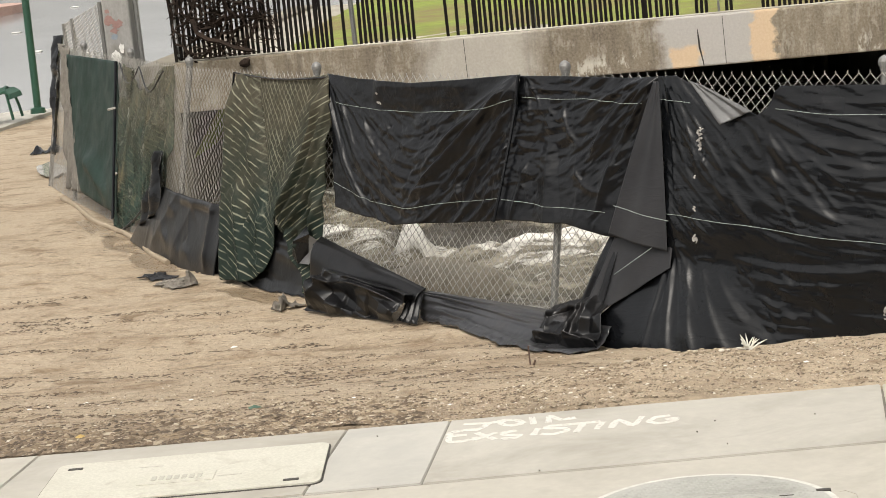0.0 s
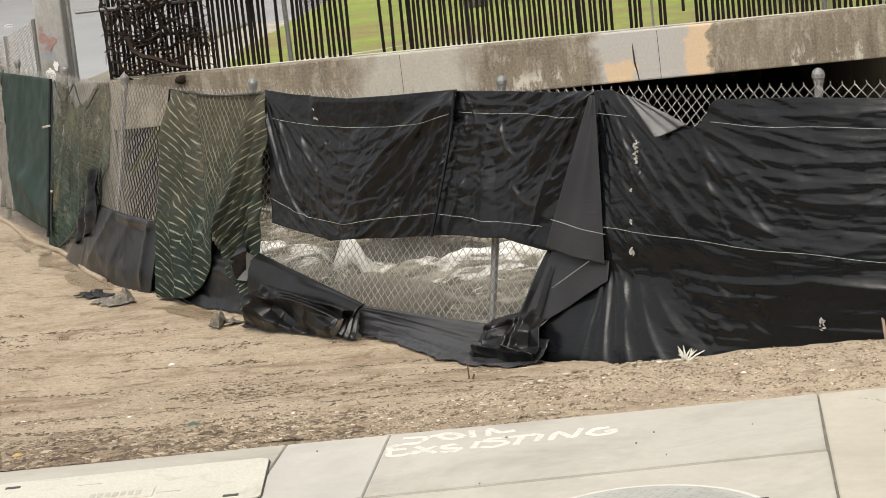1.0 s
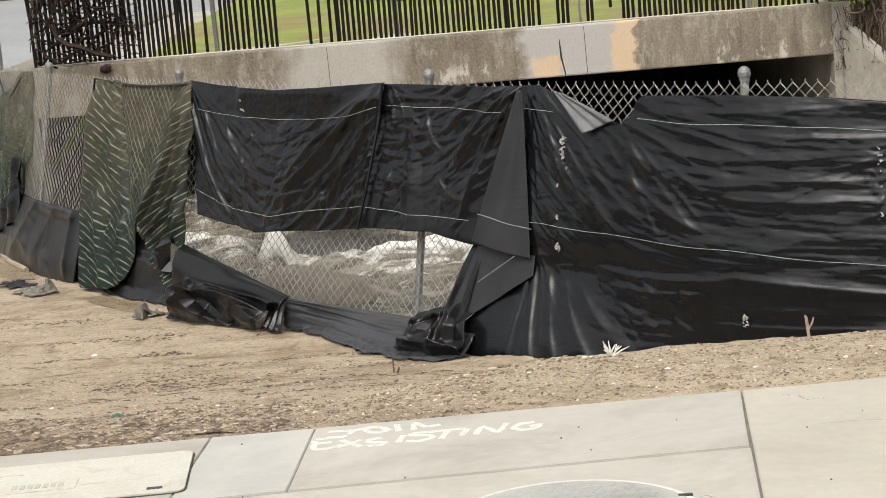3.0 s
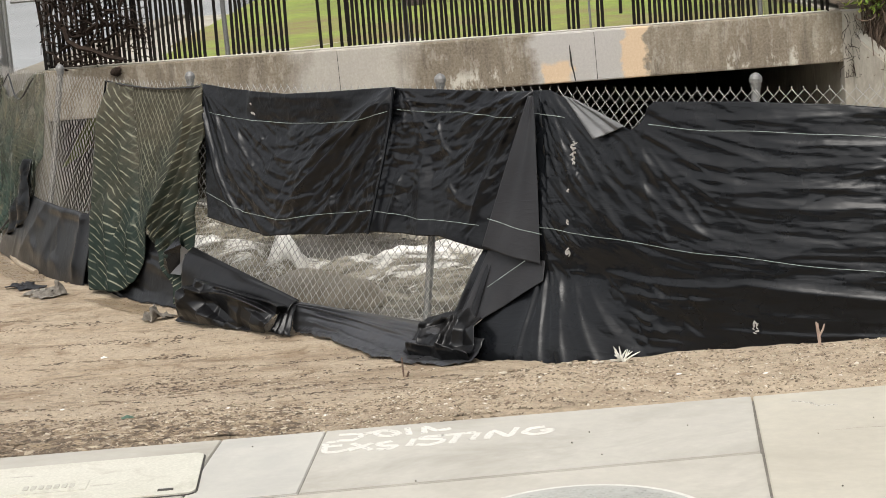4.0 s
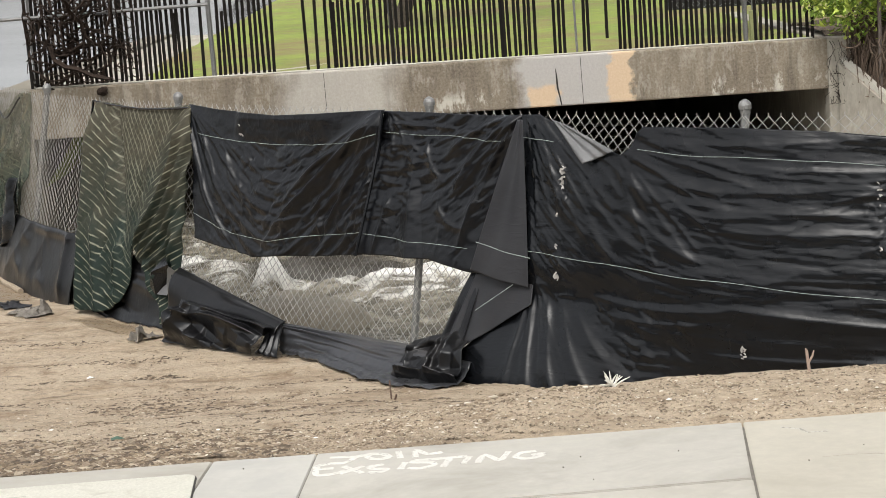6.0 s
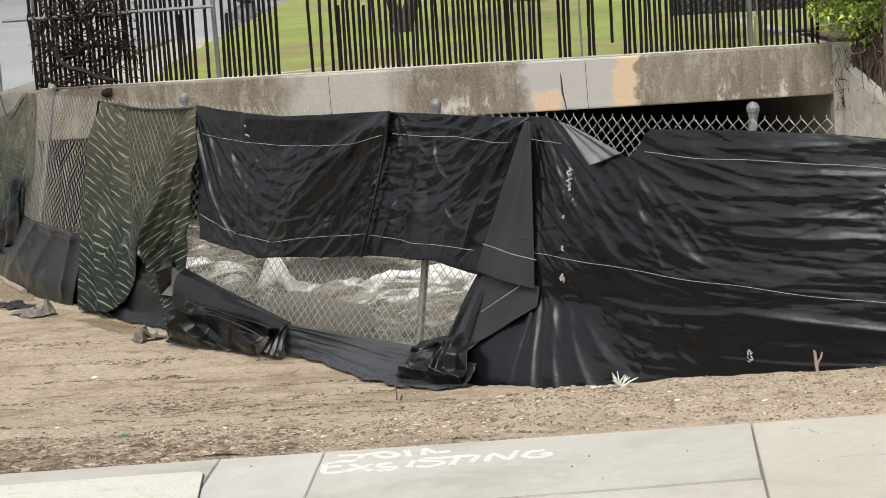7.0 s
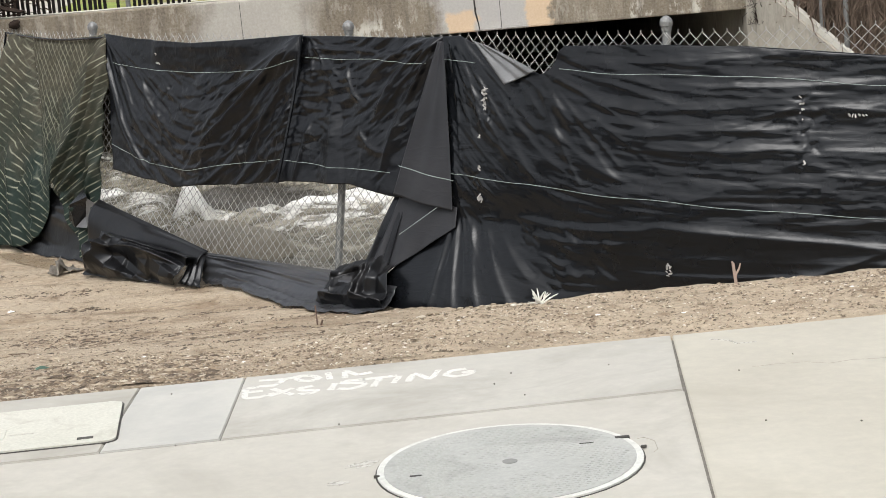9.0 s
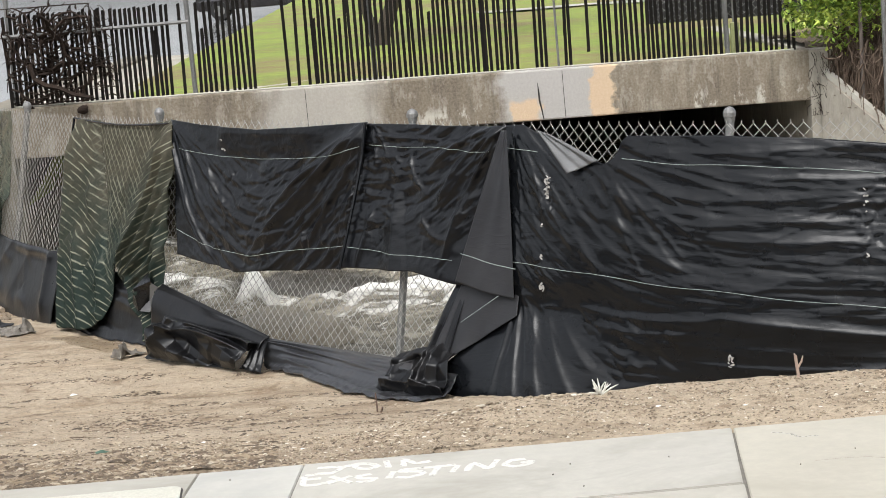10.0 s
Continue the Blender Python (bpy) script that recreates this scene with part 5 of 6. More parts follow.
MH = (0.383, 6.385)
manhole = empty("manhole_cover", "round worn grey iron manhole cover with a pale rim", "manhole", (*MH, 0))
part("frame_gap", outline_plate(disc(*MH, 0.458), -0.01, 0.002), M["gap"], manhole, "dark gap round the frame")
part("rim", outline_plate(disc(*MH, 0.452), 0, 0.008), M["rim"], manhole, "pale worn rim")
part("plate", outline_plate(disc(*MH, 0.428), 0, 0.0105), M["iron"], manhole)
part("boss", outline_plate(disc(*MH, 0.026, 20), 0, 0.0125), M["boss"], manhole, "small round boss")
bm = bmesh.new()
for i in range(-19, 20):
    for j in range(-19, 20):
        x, y = i * 0.021 + (0.0105 if j % 2 else 0), j * 0.021
        if 0.05 < math.hypot(x, y) < 0.4 and fbm(x * 5 + 3, y * 5) < 0.12:
            box(bm, (MH[0] + x - 0.007, MH[1] + y - 0.003, 0.0095), (MH[0] + x + 0.007, MH[1] + y + 0.003, 0.0118))
part("tread", bm, M["iron"], manhole, "worn raised tread", "stuff")
for x, y, w, h in ((0.06, 6.32, 0.04, 0.01), (0.79, 6.545, 0.05, 0.022), (0.66, 6.51, 0.05, 0.005), (0.845, 6.42, 0.02, 0.01), (-0.07, 6.36, 0.02, 0.01)):
    part("pick_slot", outline_plate(rounded(x, y, w, h, 0.003), 0.004, 0.0125), M["gap"], manhole, "dark pick slot")


# ---- sprayed words ----
def words(text, at, letters):
    """Sprayed capitals: each letter a few strokes, each stroke a flat ribbon through a few places on the pavement."""
    r = random.Random(len(text))
    word = empty("painted_word", "white sprayed capital letters " + text + " on the pavement", "lettering", at, "words on the pavement")
    for strokes in letters:
        bm = bmesh.new()
        for k, pts in enumerate(strokes):
            first, line = len(bm.verts), []
            for (x0, y0), (x1, y1) in zip(pts, pts[1:]):
                line += [(x0 + (x1 - x0) * k / 5, y0 + (y1 - y0) * k / 5, 0.0) for k in range(5)]
            line.append((*pts[-1], 0.0))
            soft = [line[0]] + [tuple((a + 2 * b + c) / 4 for a, b, c in zip(*q)) for q in zip(line, line[1:], line[2:])] + [line[-1]]
            tube(bm, soft, [r.uniform(0.0115, 0.016) for _ in soft], 8)
            for v in list(bm.verts)[first:]:
                v.co.z = 0.0018 + 0.0005 * k if v.co.z > 0 else 0.0004 + 0.0002 * k
        part("letter", bm, M["spray"], word)
    return word


M["spray"] = surface("white_spray", (0.55, 0.54, 0.49), (0.66, 0.65, 0.6), 9, 0.85, fine=140, relief=0.05)
sp = M["spray"].node_tree
sp.links.new(ramp(sp, noise_tex(sp, 45.0, 6.0, 0.7), [(0.29, (0.2, 0.2, 0.2)), (0.43, (1, 1, 1))]), sp.nodes["Principled BSDF"].inputs["Alpha"])
M["faint"] = surface("worn_spray", (0.48, 0.465, 0.41), (0.56, 0.545, 0.49), 9, 0.85, fine=140, relief=0.05)
sp = M["faint"].node_tree
sp.links.new(ramp(sp, noise_tex(sp, 60.0, 6.0, 0.7), [(0.34, (0, 0, 0)), (0.52, (0.9, 0.9, 0.9))]), sp.nodes["Principled BSDF"].inputs["Alpha"])
words("JOIN", (-0.28, 7.78, 0), (
    [[(-0.51, 7.82), (-0.41, 7.81), (-0.42, 7.76), (-0.45, 7.72), (-0.51, 7.73)]],
    [[(-0.41, 7.8), (-0.34, 7.84), (-0.29, 7.82), (-0.26, 7.77), (-0.3, 7.74), (-0.34, 7.76), (-0.36, 7.8), (-0.34, 7.83)]],
    [[(-0.23, 7.85), (-0.22, 7.74)]], [[(-0.16, 7.74), (-0.16, 7.86), (-0.11, 7.77), (-0.05, 7.79)]]))
words("EXSISTING", (-0.1, 7.62, 0), (
    [[(-0.51, 7.72), (-0.56, 7.71), (-0.56, 7.56), (-0.5, 7.56), (-0.44, 7.6)], [(-0.55, 7.65), (-0.49, 7.65)]], [[(-0.45, 7.67), (-0.37, 7.55)], [(-0.46, 7.56), (-0.37, 7.65)]],
    [[(-0.29, 7.66), (-0.35, 7.64), (-0.33, 7.6), (-0.27, 7.59), (-0.29, 7.55), (-0.35, 7.55)]], [[(-0.2, 7.67), (-0.22, 7.57)]],
    [[(-0.08, 7.69), (-0.16, 7.69), (-0.18, 7.66), (-0.09, 7.64), (-0.08, 7.6), (-0.14, 7.56), (-0.19, 7.58)]], [[(-0.09, 7.69), (0.05, 7.7)], [(-0.02, 7.68), (-0.05, 7.56)]],
    [[(0.06, 7.69), (0.03, 7.59)]], [[(0.09, 7.59), (0.12, 7.72), (0.18, 7.59), (0.22, 7.73)]], [[(0.33, 7.71), (0.27, 7.7), (0.24, 7.64), (0.28, 7.6), (0.34, 7.62), (0.36, 7.67), (0.31, 7.65)]]))
bm = bmesh.new()
tube(bm, [(1.35, 7.83, 0), (1.42, 7.78, 0), (1.44, 7.72, 0), (1.52, 7.72, 0)], 0.008, 5)
bmesh.ops.scale(bm, vec=(1, 1, 0.25), verts=bm.verts)
thing("paint_mark", bm, M["faint"], "faint white paint mark on the pavement", "paint")


# specks, pale smudges of paint and hair cracks on the slabs
rng = random.Random(77)
for x, y in ((0.5, 7.57), (0.42, 7.43), (0.89, 7.56), (0.52, 7.23), (1.36, 7.3), (1.62, 6.5), (1.31, 6.61), (1.61, 7.47), (-0.86, 7.73), (-0.19, 7.06), (-0.79, 6.98)):
    r = rng.uniform(0.002, 0.0035)
    bm = outline_plate([(x + r * math.cos(a) * rng.uniform(0.7, 1.3), y + 1.3 * r * math.sin(a) * rng.uniform(0.7, 1.3)) for a in (6.283 * k / 7 for k in range(7))], 0.0005, 0.005)
    thing("speck", bm, M["joint"], "small dark speck of grit on the pavement", "grit", "specks on the pavement")
for x, y, w, h in ((-0.13, 6.53, 0.05, 0.03), (-0.2, 6.35, 0.04, 0.025), (-0.08, 6.56, 0.03, 0.02)):
    bm = outline_plate([(x + w * math.cos(a) * rng.uniform(0.5, 1.2), y + h * math.sin(a) * rng.uniform(0.5, 1.2)) for a in (6.283 * k / 18 for k in range(18))], 0.0003, 0.0015)
    thing("paint_smudge", bm, M["faint"], "faint pale smudge of paint on the pavement", "paint", "paint marks on the pavement")
M["hair_crack"] = surface("hair_crack", (0.28, 0.26, 0.22), (0.36, 0.34, 0.29), 30, 0.95)
for pts in ([(0.84, 6.54), (0.865, 6.55), (0.895, 6.5), (0.89, 6.4), (0.87, 6.37)], [(1.42, 7.34), (1.52, 7.35), (1.63, 7.34), (1.71, 7.29), (1.8, 7.31), (1.95, 7.29), (2.2, 7.31)]):
    bm = bmesh.new()
    tube(bm, [(x, y, 0.0) for x, y in pts], [0.0008] + [0.0016] * (len(pts) - 2) + [0.0008], 4)
    thing("hair_crack", bm, M["hair_crack"], "fine dark crack in the concrete slab", "crack", "cracks in the pavement")

# ---- litter, chips and plants on the dirt ----
def chips(name, count, seed, where, size, material, label, flat=0.35):
    """Many small flakes strewn over the ground."""
    rng = random.Random(seed)
    verts, faces = [], []
    n = 0
    while n < count:
        x, y = where(rng)
        if not (7.97 + 0.03 * x < y < 26) or behind_fence(x, y) > -0.12:
            continue
        n += 1
        z = ground_height(x, y)
        a, l = rng.uniform(0, 6.28), rng.uniform(*size)
        w, h = l * rng.uniform(0.2, 0.7), l * flat * rng.uniform(0.4, 1.2)
        ca, sa, b = math.cos(a), math.sin(a), len(verts)
        for px_, py_, pz in ((-l, -w, 0), (l, -w * 0.6, 0), (l * 0.8, w, 0), (-l * 0.7, w * 0.8, 0), (-l * 0.4, 0, h), (l * 0.5, w * 0.2, h * 0.8)):
            verts.append((x + px_ * ca - py_ * sa, y + px_ * sa + py_ * ca, z + pz - 0.002))
        faces += [(b, b + 1, b + 5, b + 4), (b + 1, b + 2, b + 5), (b + 2, b + 3, b + 4, b + 5), (b + 3, b, b + 4)]
    me = bpy.data.meshes.new(name)
    me.from_pydata(verts, [], faces)
    me.materials.append(material)
    return tagged(new(name, me), label, "debris", kind="stuff")


def island_tone(name, stops, rough=0.9):
    m, nt, b = nodes_of(name)
    geo = nt.nodes.new("ShaderNodeNewGeometry")
    nt.links.new(mix(nt, 0.15, ramp(nt, geo.outputs["Random Per Island"], stops), ramp(nt, noise_tex(nt, 60), [(0.3, (0.05, 0.04, 0.03)), (0.7, (0.4, 0.35, 0.28))])), b.inputs["Base Color"])
    b.inputs["Roughness"].default_value = rough
    return m


M["mulch"] = island_tone("mulch", [(0.0, (0.04, 0.027, 0.016)), (0.5, (0.13, 0.09, 0.055)), (0.85, (0.26, 0.2, 0.13)), (1.0, (0.45, 0.4, 0.31))])
M["gravel"] = island_tone("gravel", [(0.0, (0.16, 0.12, 0.08)), (0.4, (0.28, 0.22, 0.15)), (0.8, (0.4, 0.34, 0.25)), (1.0, (0.66, 0.62, 0.54))])
M["grit"] = island_tone("grit", [(0.0, (0.07, 0.05, 0.033)), (0.35, (0.2, 0.15, 0.1)), (0.75, (0.38, 0.31, 0.22)), (0.93, (0.46, 0.4, 0.3)), (1.0, (0.68, 0.64, 0.56))])
M["dark_bits"] = island_tone("dark_bits", [(0.0, (0.03, 0.02, 0.012)), (0.6, (0.1, 0.066, 0.04)), (1.0, (0.2, 0.145, 0.095))])

M["crumb"] = island_tone("crumb", [(0.0, (0.06, 0.04, 0.024)), (0.5, (0.18, 0.128, 0.078)), (0.85, (0.38, 0.31, 0.22)), (1.0, (0.55, 0.49, 0.39))])
chips("wood_chips", 15000, 1, lambda r: (min(r.uniform(-4.2, 0.4), r.uniform(-4.2, 1.0)), 7.95 + abs(r.gauss(0, 0.5))), (0.004, 0.02), M["mulch"], "dark wood chips and leaf litter along the pavement", 0.22)
chips("wood_chips", 5200, 21, lambda r: (r.uniform(-4.2, -0.7), 7.98 + abs(r.gauss(0, 0.3))), (0.01, 0.034), M["mulch"], "coarse dark bark and twigs along the pavement", 0.25)
chips("gravel", 34000, 2, lambda r: (r.uniform(-1.4, 3.4), 7.97 + r.random() * 0.75), (0.002, 0.011), M["grit"], "mixed brown grit, gravel and chips on the dirt strip", 0.6)
chips("gravel", 4500, 3, lambda r: (r.uniform(-4.5, 0.6), 8.2 + r.random() ** 1.4 * 3.5), (0.004, 0.012), M["gravel"], "small stones washed over the mud", 0.6)
LINES = [(8.9 + 0.33 * k + 0.1 * math.sin(k * 2.3), 0.6 * math.sin(k * 1.7), 1.0 + 0.4 * math.sin(k)) for k in range(19)]


def on_streak(r):
    y0, ph, w = r.choice(LINES)
    x = r.uniform(-5.2, 0.6)
    if math.sin(x * 1.9 + ph * 5) + 0.6 * math.sin(x * 4.7 + ph * 9) < 0.1:
        return 0, 0
    return x, y0 + 0.1 * math.sin(x * 0.9 + ph) + r.gauss(0, 0.035 * w)


chips("streak_debris", 14000, 4, on_streak, (0.005, 0.024), M["dark_bits"], "dark bits of bark and leaves left in lines by runoff", 0.25)
chips("mud_crumbs", 22000, 12, lambda r: (r.uniform(-5.4, 0.8), 8.3 + 5.6 * r.random() ** 1.2), (0.003, 0.009), M["crumb"], "crumbs of mud and grit on the washed dirt", 0.6)
chips("streak_debris", 900, 6, lambda r: (r.gauss(-1.75, 0.22), r.gauss(11.5, 0.22)), (0.006, 0.02), M["dark_bits"], "patch of reddish-brown bits on the mud", 0.3)

rng = random.Random(9)
for k in range(16):
    x, y = rng.uniform(-4.0, 0.8), rng.uniform(8.05, 11.8)
    if behind_fence(x, y) > -0.3:
        continue
    a, l = rng.gauss(0.1, 0.7), rng.uniform(0.02, 0.08)
    bm = bmesh.new()
    tube(bm, [(x + t * l * math.cos(a) + 0.01 * rng.random(), y + t * l * math.sin(a), ground_height(x + t * l * math.cos(a), y + t * l * math.sin(a)) + 0.006 + 0.012 * rng.random()) for t in (-1, -0.3, 0.4, 1)], [0.002, 0.003, 0.0025, 0.001], 5)
    thing("twig", bm, M["dark_bits"], "short dark twig lying on the dirt", "twig", "twigs on the dirt")


def scrap(x, y, size, material, label):
    bm = bmesh.new()
    z = ground_height(x, y)
    n = 6
    ring_ = [bm.verts.new((x + size * math.cos(6.28 * k / n) * rng.uniform(0.6, 1.1), y + 0.8 * size * math.sin(6.28 * k / n) * rng.uniform(0.6, 1.1), z + rng.uniform(0.004, 0.3 * size))) for k in range(n)]
    top, low = bm.verts.new((x, y, z + 0.55 * size)), bm.verts.new((x, y, z))
    for k in range(n):
        bm.faces.new((ring_[k], ring_[(k + 1) % n], top))
        bm.faces.new((ring_[(k + 1) % n], ring_[k], low))
    return thing("paper_scrap", bm, material, label, "litter", "litter on the dirt")


for x, y, d in ((-2.32, 12.55, 0.03), (-3.0, 10.1, 0.022), (-2.75, 10.35, 0.018), (-1.05, 8.6, 0.014), (-0.6, 8.35, 0.014), (0.95, 8.3, 0.018), (1.32, 8.25, 0.014), (0.05, 8.9, 0.014), (-1.9, 9.1, 0.016), (2.1, 8.4, 0.014), (0.35, 8.4, 0.012)):
    scrap(x, y, d, M["white_paint"], "small crumpled white scrap of litter")
M["yellow_leaf"] = surface("yellow_leaf", (0.4, 0.27, 0.08), (0.5, 0.36, 0.14), 20, 0.8)
scrap(-2.2, 8.15, 0.035, M["yellow_leaf"], "yellowed dead leaf in the mulch")
M["moss"] = surface("moss", (0.04, 0.08, 0.06), (0.08, 0.14, 0.1), 20, 0.9)
scrap(-1.5, 8.55, 0.035, M["moss"], "small green scrap in the mulch")

# pale clods where the crest begins
bm = bmesh.new()
for k in range(60):
    x, y = 0.02 + 0.012 * k + rng.uniform(-0.03, 0.03), 8.62 + rng.uniform(-0.05, 0.05)
    bmesh.ops.create_icosphere(bm, subdivisions=1, radius=rng.uniform(0.006, 0.013), matrix=Matrix.Translation((x, y, ground_height(x, y) + 0.005)) @ Matrix.Diagonal((1.4, 1, 0.6, 1)))
tagged(thing("clods", bm, M["gravel"], "pale clods along the lip of the dirt", "clods", kind="stuff"))

# dry white tuft at the foot of the large sheet
tuft = empty("dry_tuft", "bleached dry tuft of grass by the black sheet", "plant", (0.735, 8.6, 0.03))
M["straw"] = surface("straw", (0.6, 0.58, 0.5), (0.8, 0.78, 0.7), 20, 0.9)
for k in range(13):
    a, l = radians(rng.uniform(25, 165)), rng.uniform(0.05, 0.085)
    d = rng.uniform(-0.4, 0.4)
    base = Vector((0.735 + rng.uniform(-0.015, 0.015), 8.6 + rng.uniform(-0.01, 0.01), ground_height(0.735, 8.6)))
    bm = bmesh.new()
    tube(bm, [base, base + Vector((l * 0.55 * math.cos(a), d * 0.05, l * 0.6 * math.sin(a))), base + Vector((l * math.cos(a) * 1.1, d * 0.08, l * math.sin(a)))], [0.004, 0.0042, 0.0012], 4)
    part("blade", bm, M["straw"], tuft)
# leaning wooden stakes
M["rust"] = surface("rusty_stake", (0.05, 0.03, 0.022), (0.14, 0.09, 0.065), 12, 0.85)
bm = bmesh.new()
tube(bm, [(-0.32, 10.9, ground_height(-0.32, 10.9) - 0.05), (-0.325, 10.91, ground_height(-0.32, 10.9) + 0.11)], 0.005, 6)
tube(bm, [(-0.32, 10.9, ground_height(-0.32, 10.9) - 0.05), (-0.29, 10.88, ground_height(-0.32, 10.9) + 0.03)], 0.006, 6)
thing("stake", bm, M["rust"], "thin rusty stake standing in the mud", "stake")
M["pale_wood"] = surface("pale_wood", (0.24, 0.17, 0.13), (0.4, 0.3, 0.24), 9, 0.85, stretch=(1, 1, 0.2))
bm = bmesh.new()
tube(bm, [(1.64, 8.66, 0.0), (1.635, 8.67, 0.06), (1.63, 8.68, 0.125), (1.625, 8.68, 0.135)], [0.006, 0.008, 0.007, 0.003], 6)
tube(bm, [(1.636, 8.668, 0.07), (1.655, 8.67, 0.1), (1.662, 8.67, 0.125)], [0.006, 0.005, 0.003], 5)
thing("broken_stake", bm, M["pale_wood"], "short pale broken wooden stake in the dirt", "stake")
bm = box(bmesh.new(), (2.8, 10.25, -0.6), (2.87, 10.29, -0.24), 0.006)
thing("marker_board", bm, M["white_paint"], "narrow white board standing behind the dirt", "board")

# scraps, rags and a pale hose along the foot of the fence
M["rag"] = surface("muddy_rag", (0.05, 0.043, 0.035), (0.3, 0.275, 0.235), 14, 0.9, relief=0.6)
for s0, w in ((-1.24, 0.07), (-1.42, 0.08), (-1.75, 0.15), (0.3, 0.05)):
    off = 0.35 if s0 < 0 else 0.26
    s_, z_, o_ = panel([(s0 - w, -0.5, off), (s0 + w, -0.5, off), (s0 + w, -0.6, off + 0.22), (s0 - w, -0.6, off + 0.2)], 22, 16, lambda u, v: bunch(u, v, int(s0 * 10) + 50, 9, 0.06, 0.1, (30, 50)))
    g = on_fence(s_, z_, o_)
    g[..., 2] = np.array([[ground_height(p[0], p[1]) for p in row] for row in g]) + 0.012 + np.abs(bunch(*np.meshgrid(np.linspace(0, 1, 22), np.linspace(0, 1, 16)), int(s0 * 10) + 70, 8, 0.07 if s0 > -1.4 else 0.035, 0.1, (30, 50)))
    tagged(cloth("rag", g, M["rag"] if s0 > -1.7 else M["tarp_flap"]), "muddy crumpled rag at the foot of the fence", "rag", "rags by the fence")
M["hose"] = surface("pale_hose", (0.22, 0.17, 0.115), (0.36, 0.3, 0.22), 6, 0.85)
bm = bmesh.new()
pts = []
for s_ in np.arange(-7.6, -2.3, 0.15):
    p = fence_at(s_, -0.58, 0.1 + 0.04 * math.sin(s_ * 2))
    pts.append((p.x, p.y, ground_height(p.x, p.y) + 0.018))
tube(bm, pts, 0.026, 8)
thing("sand_sock", bm, M["hose"], "thin muddy straw sock lying along the foot of the fence", "erosion sock")
M["puddle"] = nodes_of("puddle")[0]
pb = M["puddle"].node_tree.nodes["Principled BSDF"]
# pale base stands in for bright sky reflected by the puddle
pb.inputs["Base Color"].default_value, pb.inputs["Roughness"].default_value = (0.4, 0.37, 0.32, 1), 0.08
M["wet_mud"] = surface("wet_mud", (0.2, 0.15, 0.095), (0.28, 0.215, 0.145), 5, 0.3, fine=50, relief=0.25, depth=0.006, grain_mix=0.3)


def wet_patch(name, cx, cy, w, h, material, label, seed, turn=0.0, lift=0.004):
    """A thin uneven film lying on the mud."""
    bm, n, rings_ = bmesh.new(), 28, 6
    rows_ = []
    for j in range(1, rings_ + 1):
        row = []
        for k in range(n):
            a = 6.283 * k / n
            r = j / rings_ * (1 + 0.3 * fbm(1.3 * math.cos(a), 1.3 * math.sin(a), seed, 2))
            dx, dy = w * r * math.cos(a), h * r * math.sin(a)
            x, y = cx + dx * math.cos(turn) - dy * math.sin(turn), cy + dx * math.sin(turn) + dy * math.cos(turn)
            row.append(bm.verts.new((x, y, ground_height(x, y) + lift)))
        rows_.append(row)
    c = bm.verts.new((cx, cy, ground_height(cx, cy) + lift))
    for k in range(n):
        bm.faces.new((c, rows_[0][k], rows_[0][(k + 1) % n]))
        for p, q in zip(rows_, rows_[1:]):
            bm.faces.new((p[k], q[k], q[(k + 1) % n], p[(k + 1) % n]))
    return thing(name, bm, material, label, "puddle", "wet patches on the dirt", smooth=True)


wet_patch("puddle", -6.5, 23.9, 0.17, 0.95, M["puddle"], "shallow rain puddle on the dirt by the fence", 4.0, 0.33, 0.03)
for s0, w, h, off, seed in ((-5.0, 0.75, 0.12, 0.2, 1.0), (-3.75, 0.6, 0.14, 0.2, 2.0), (-2.55, 0.6, 0.13, 0.22, 3.0), (-0.45, 0.5, 0.12, 0.24, 5.0)):
    p, q = fence_at(s0, -0.6, off), fence_at(s0 + 0.2, -0.6, off)
    wet_patch("wet_patch", p.x, p.y, w, h, M["wet_mud"], "dark wet film of mud along the foot of the fence", seed, math.atan2(q.y - p.y, q.x - p.x))

# boulder that the flood runs over
BOULDER = (-1.0, 14.25, -0.66)
M["boulder"] = surface("muddy_boulder", (0.16, 0.135, 0.095), (0.3, 0.265, 0.2), 4, 0.5, fine=30, relief=0.4, depth=0.012)
bm = bmesh.new()
bmesh.ops.create_icosphere(bm, subdivisions=4, radius=1.0, matrix=Matrix.Translation(BOULDER) @ Matrix.Rotation(-0.7, 4, "Z") @ Matrix.Diagonal((0.55, 0.4, 0.22, 1)))
for v in bm.verts:
    v.co += (v.co - Vector(BOULDER)) * 0.18 * fbm(v.co.x * 2.5, v.co.y * 2.5, v.co.z * 2.5)
thing("boulder", bm, M["boulder"], "smooth brown boulder awash in the flood water", "rock", smooth=True)

# ---- behind the bridge: vines, bush, screens, tree, street ----
M["vine"] = surface("dry_vine", (0.01, 0.007, 0.0055), (0.042, 0.028, 0.02), 14, 0.9, relief=0.4, spec=0.2)
rng = random.Random(17)


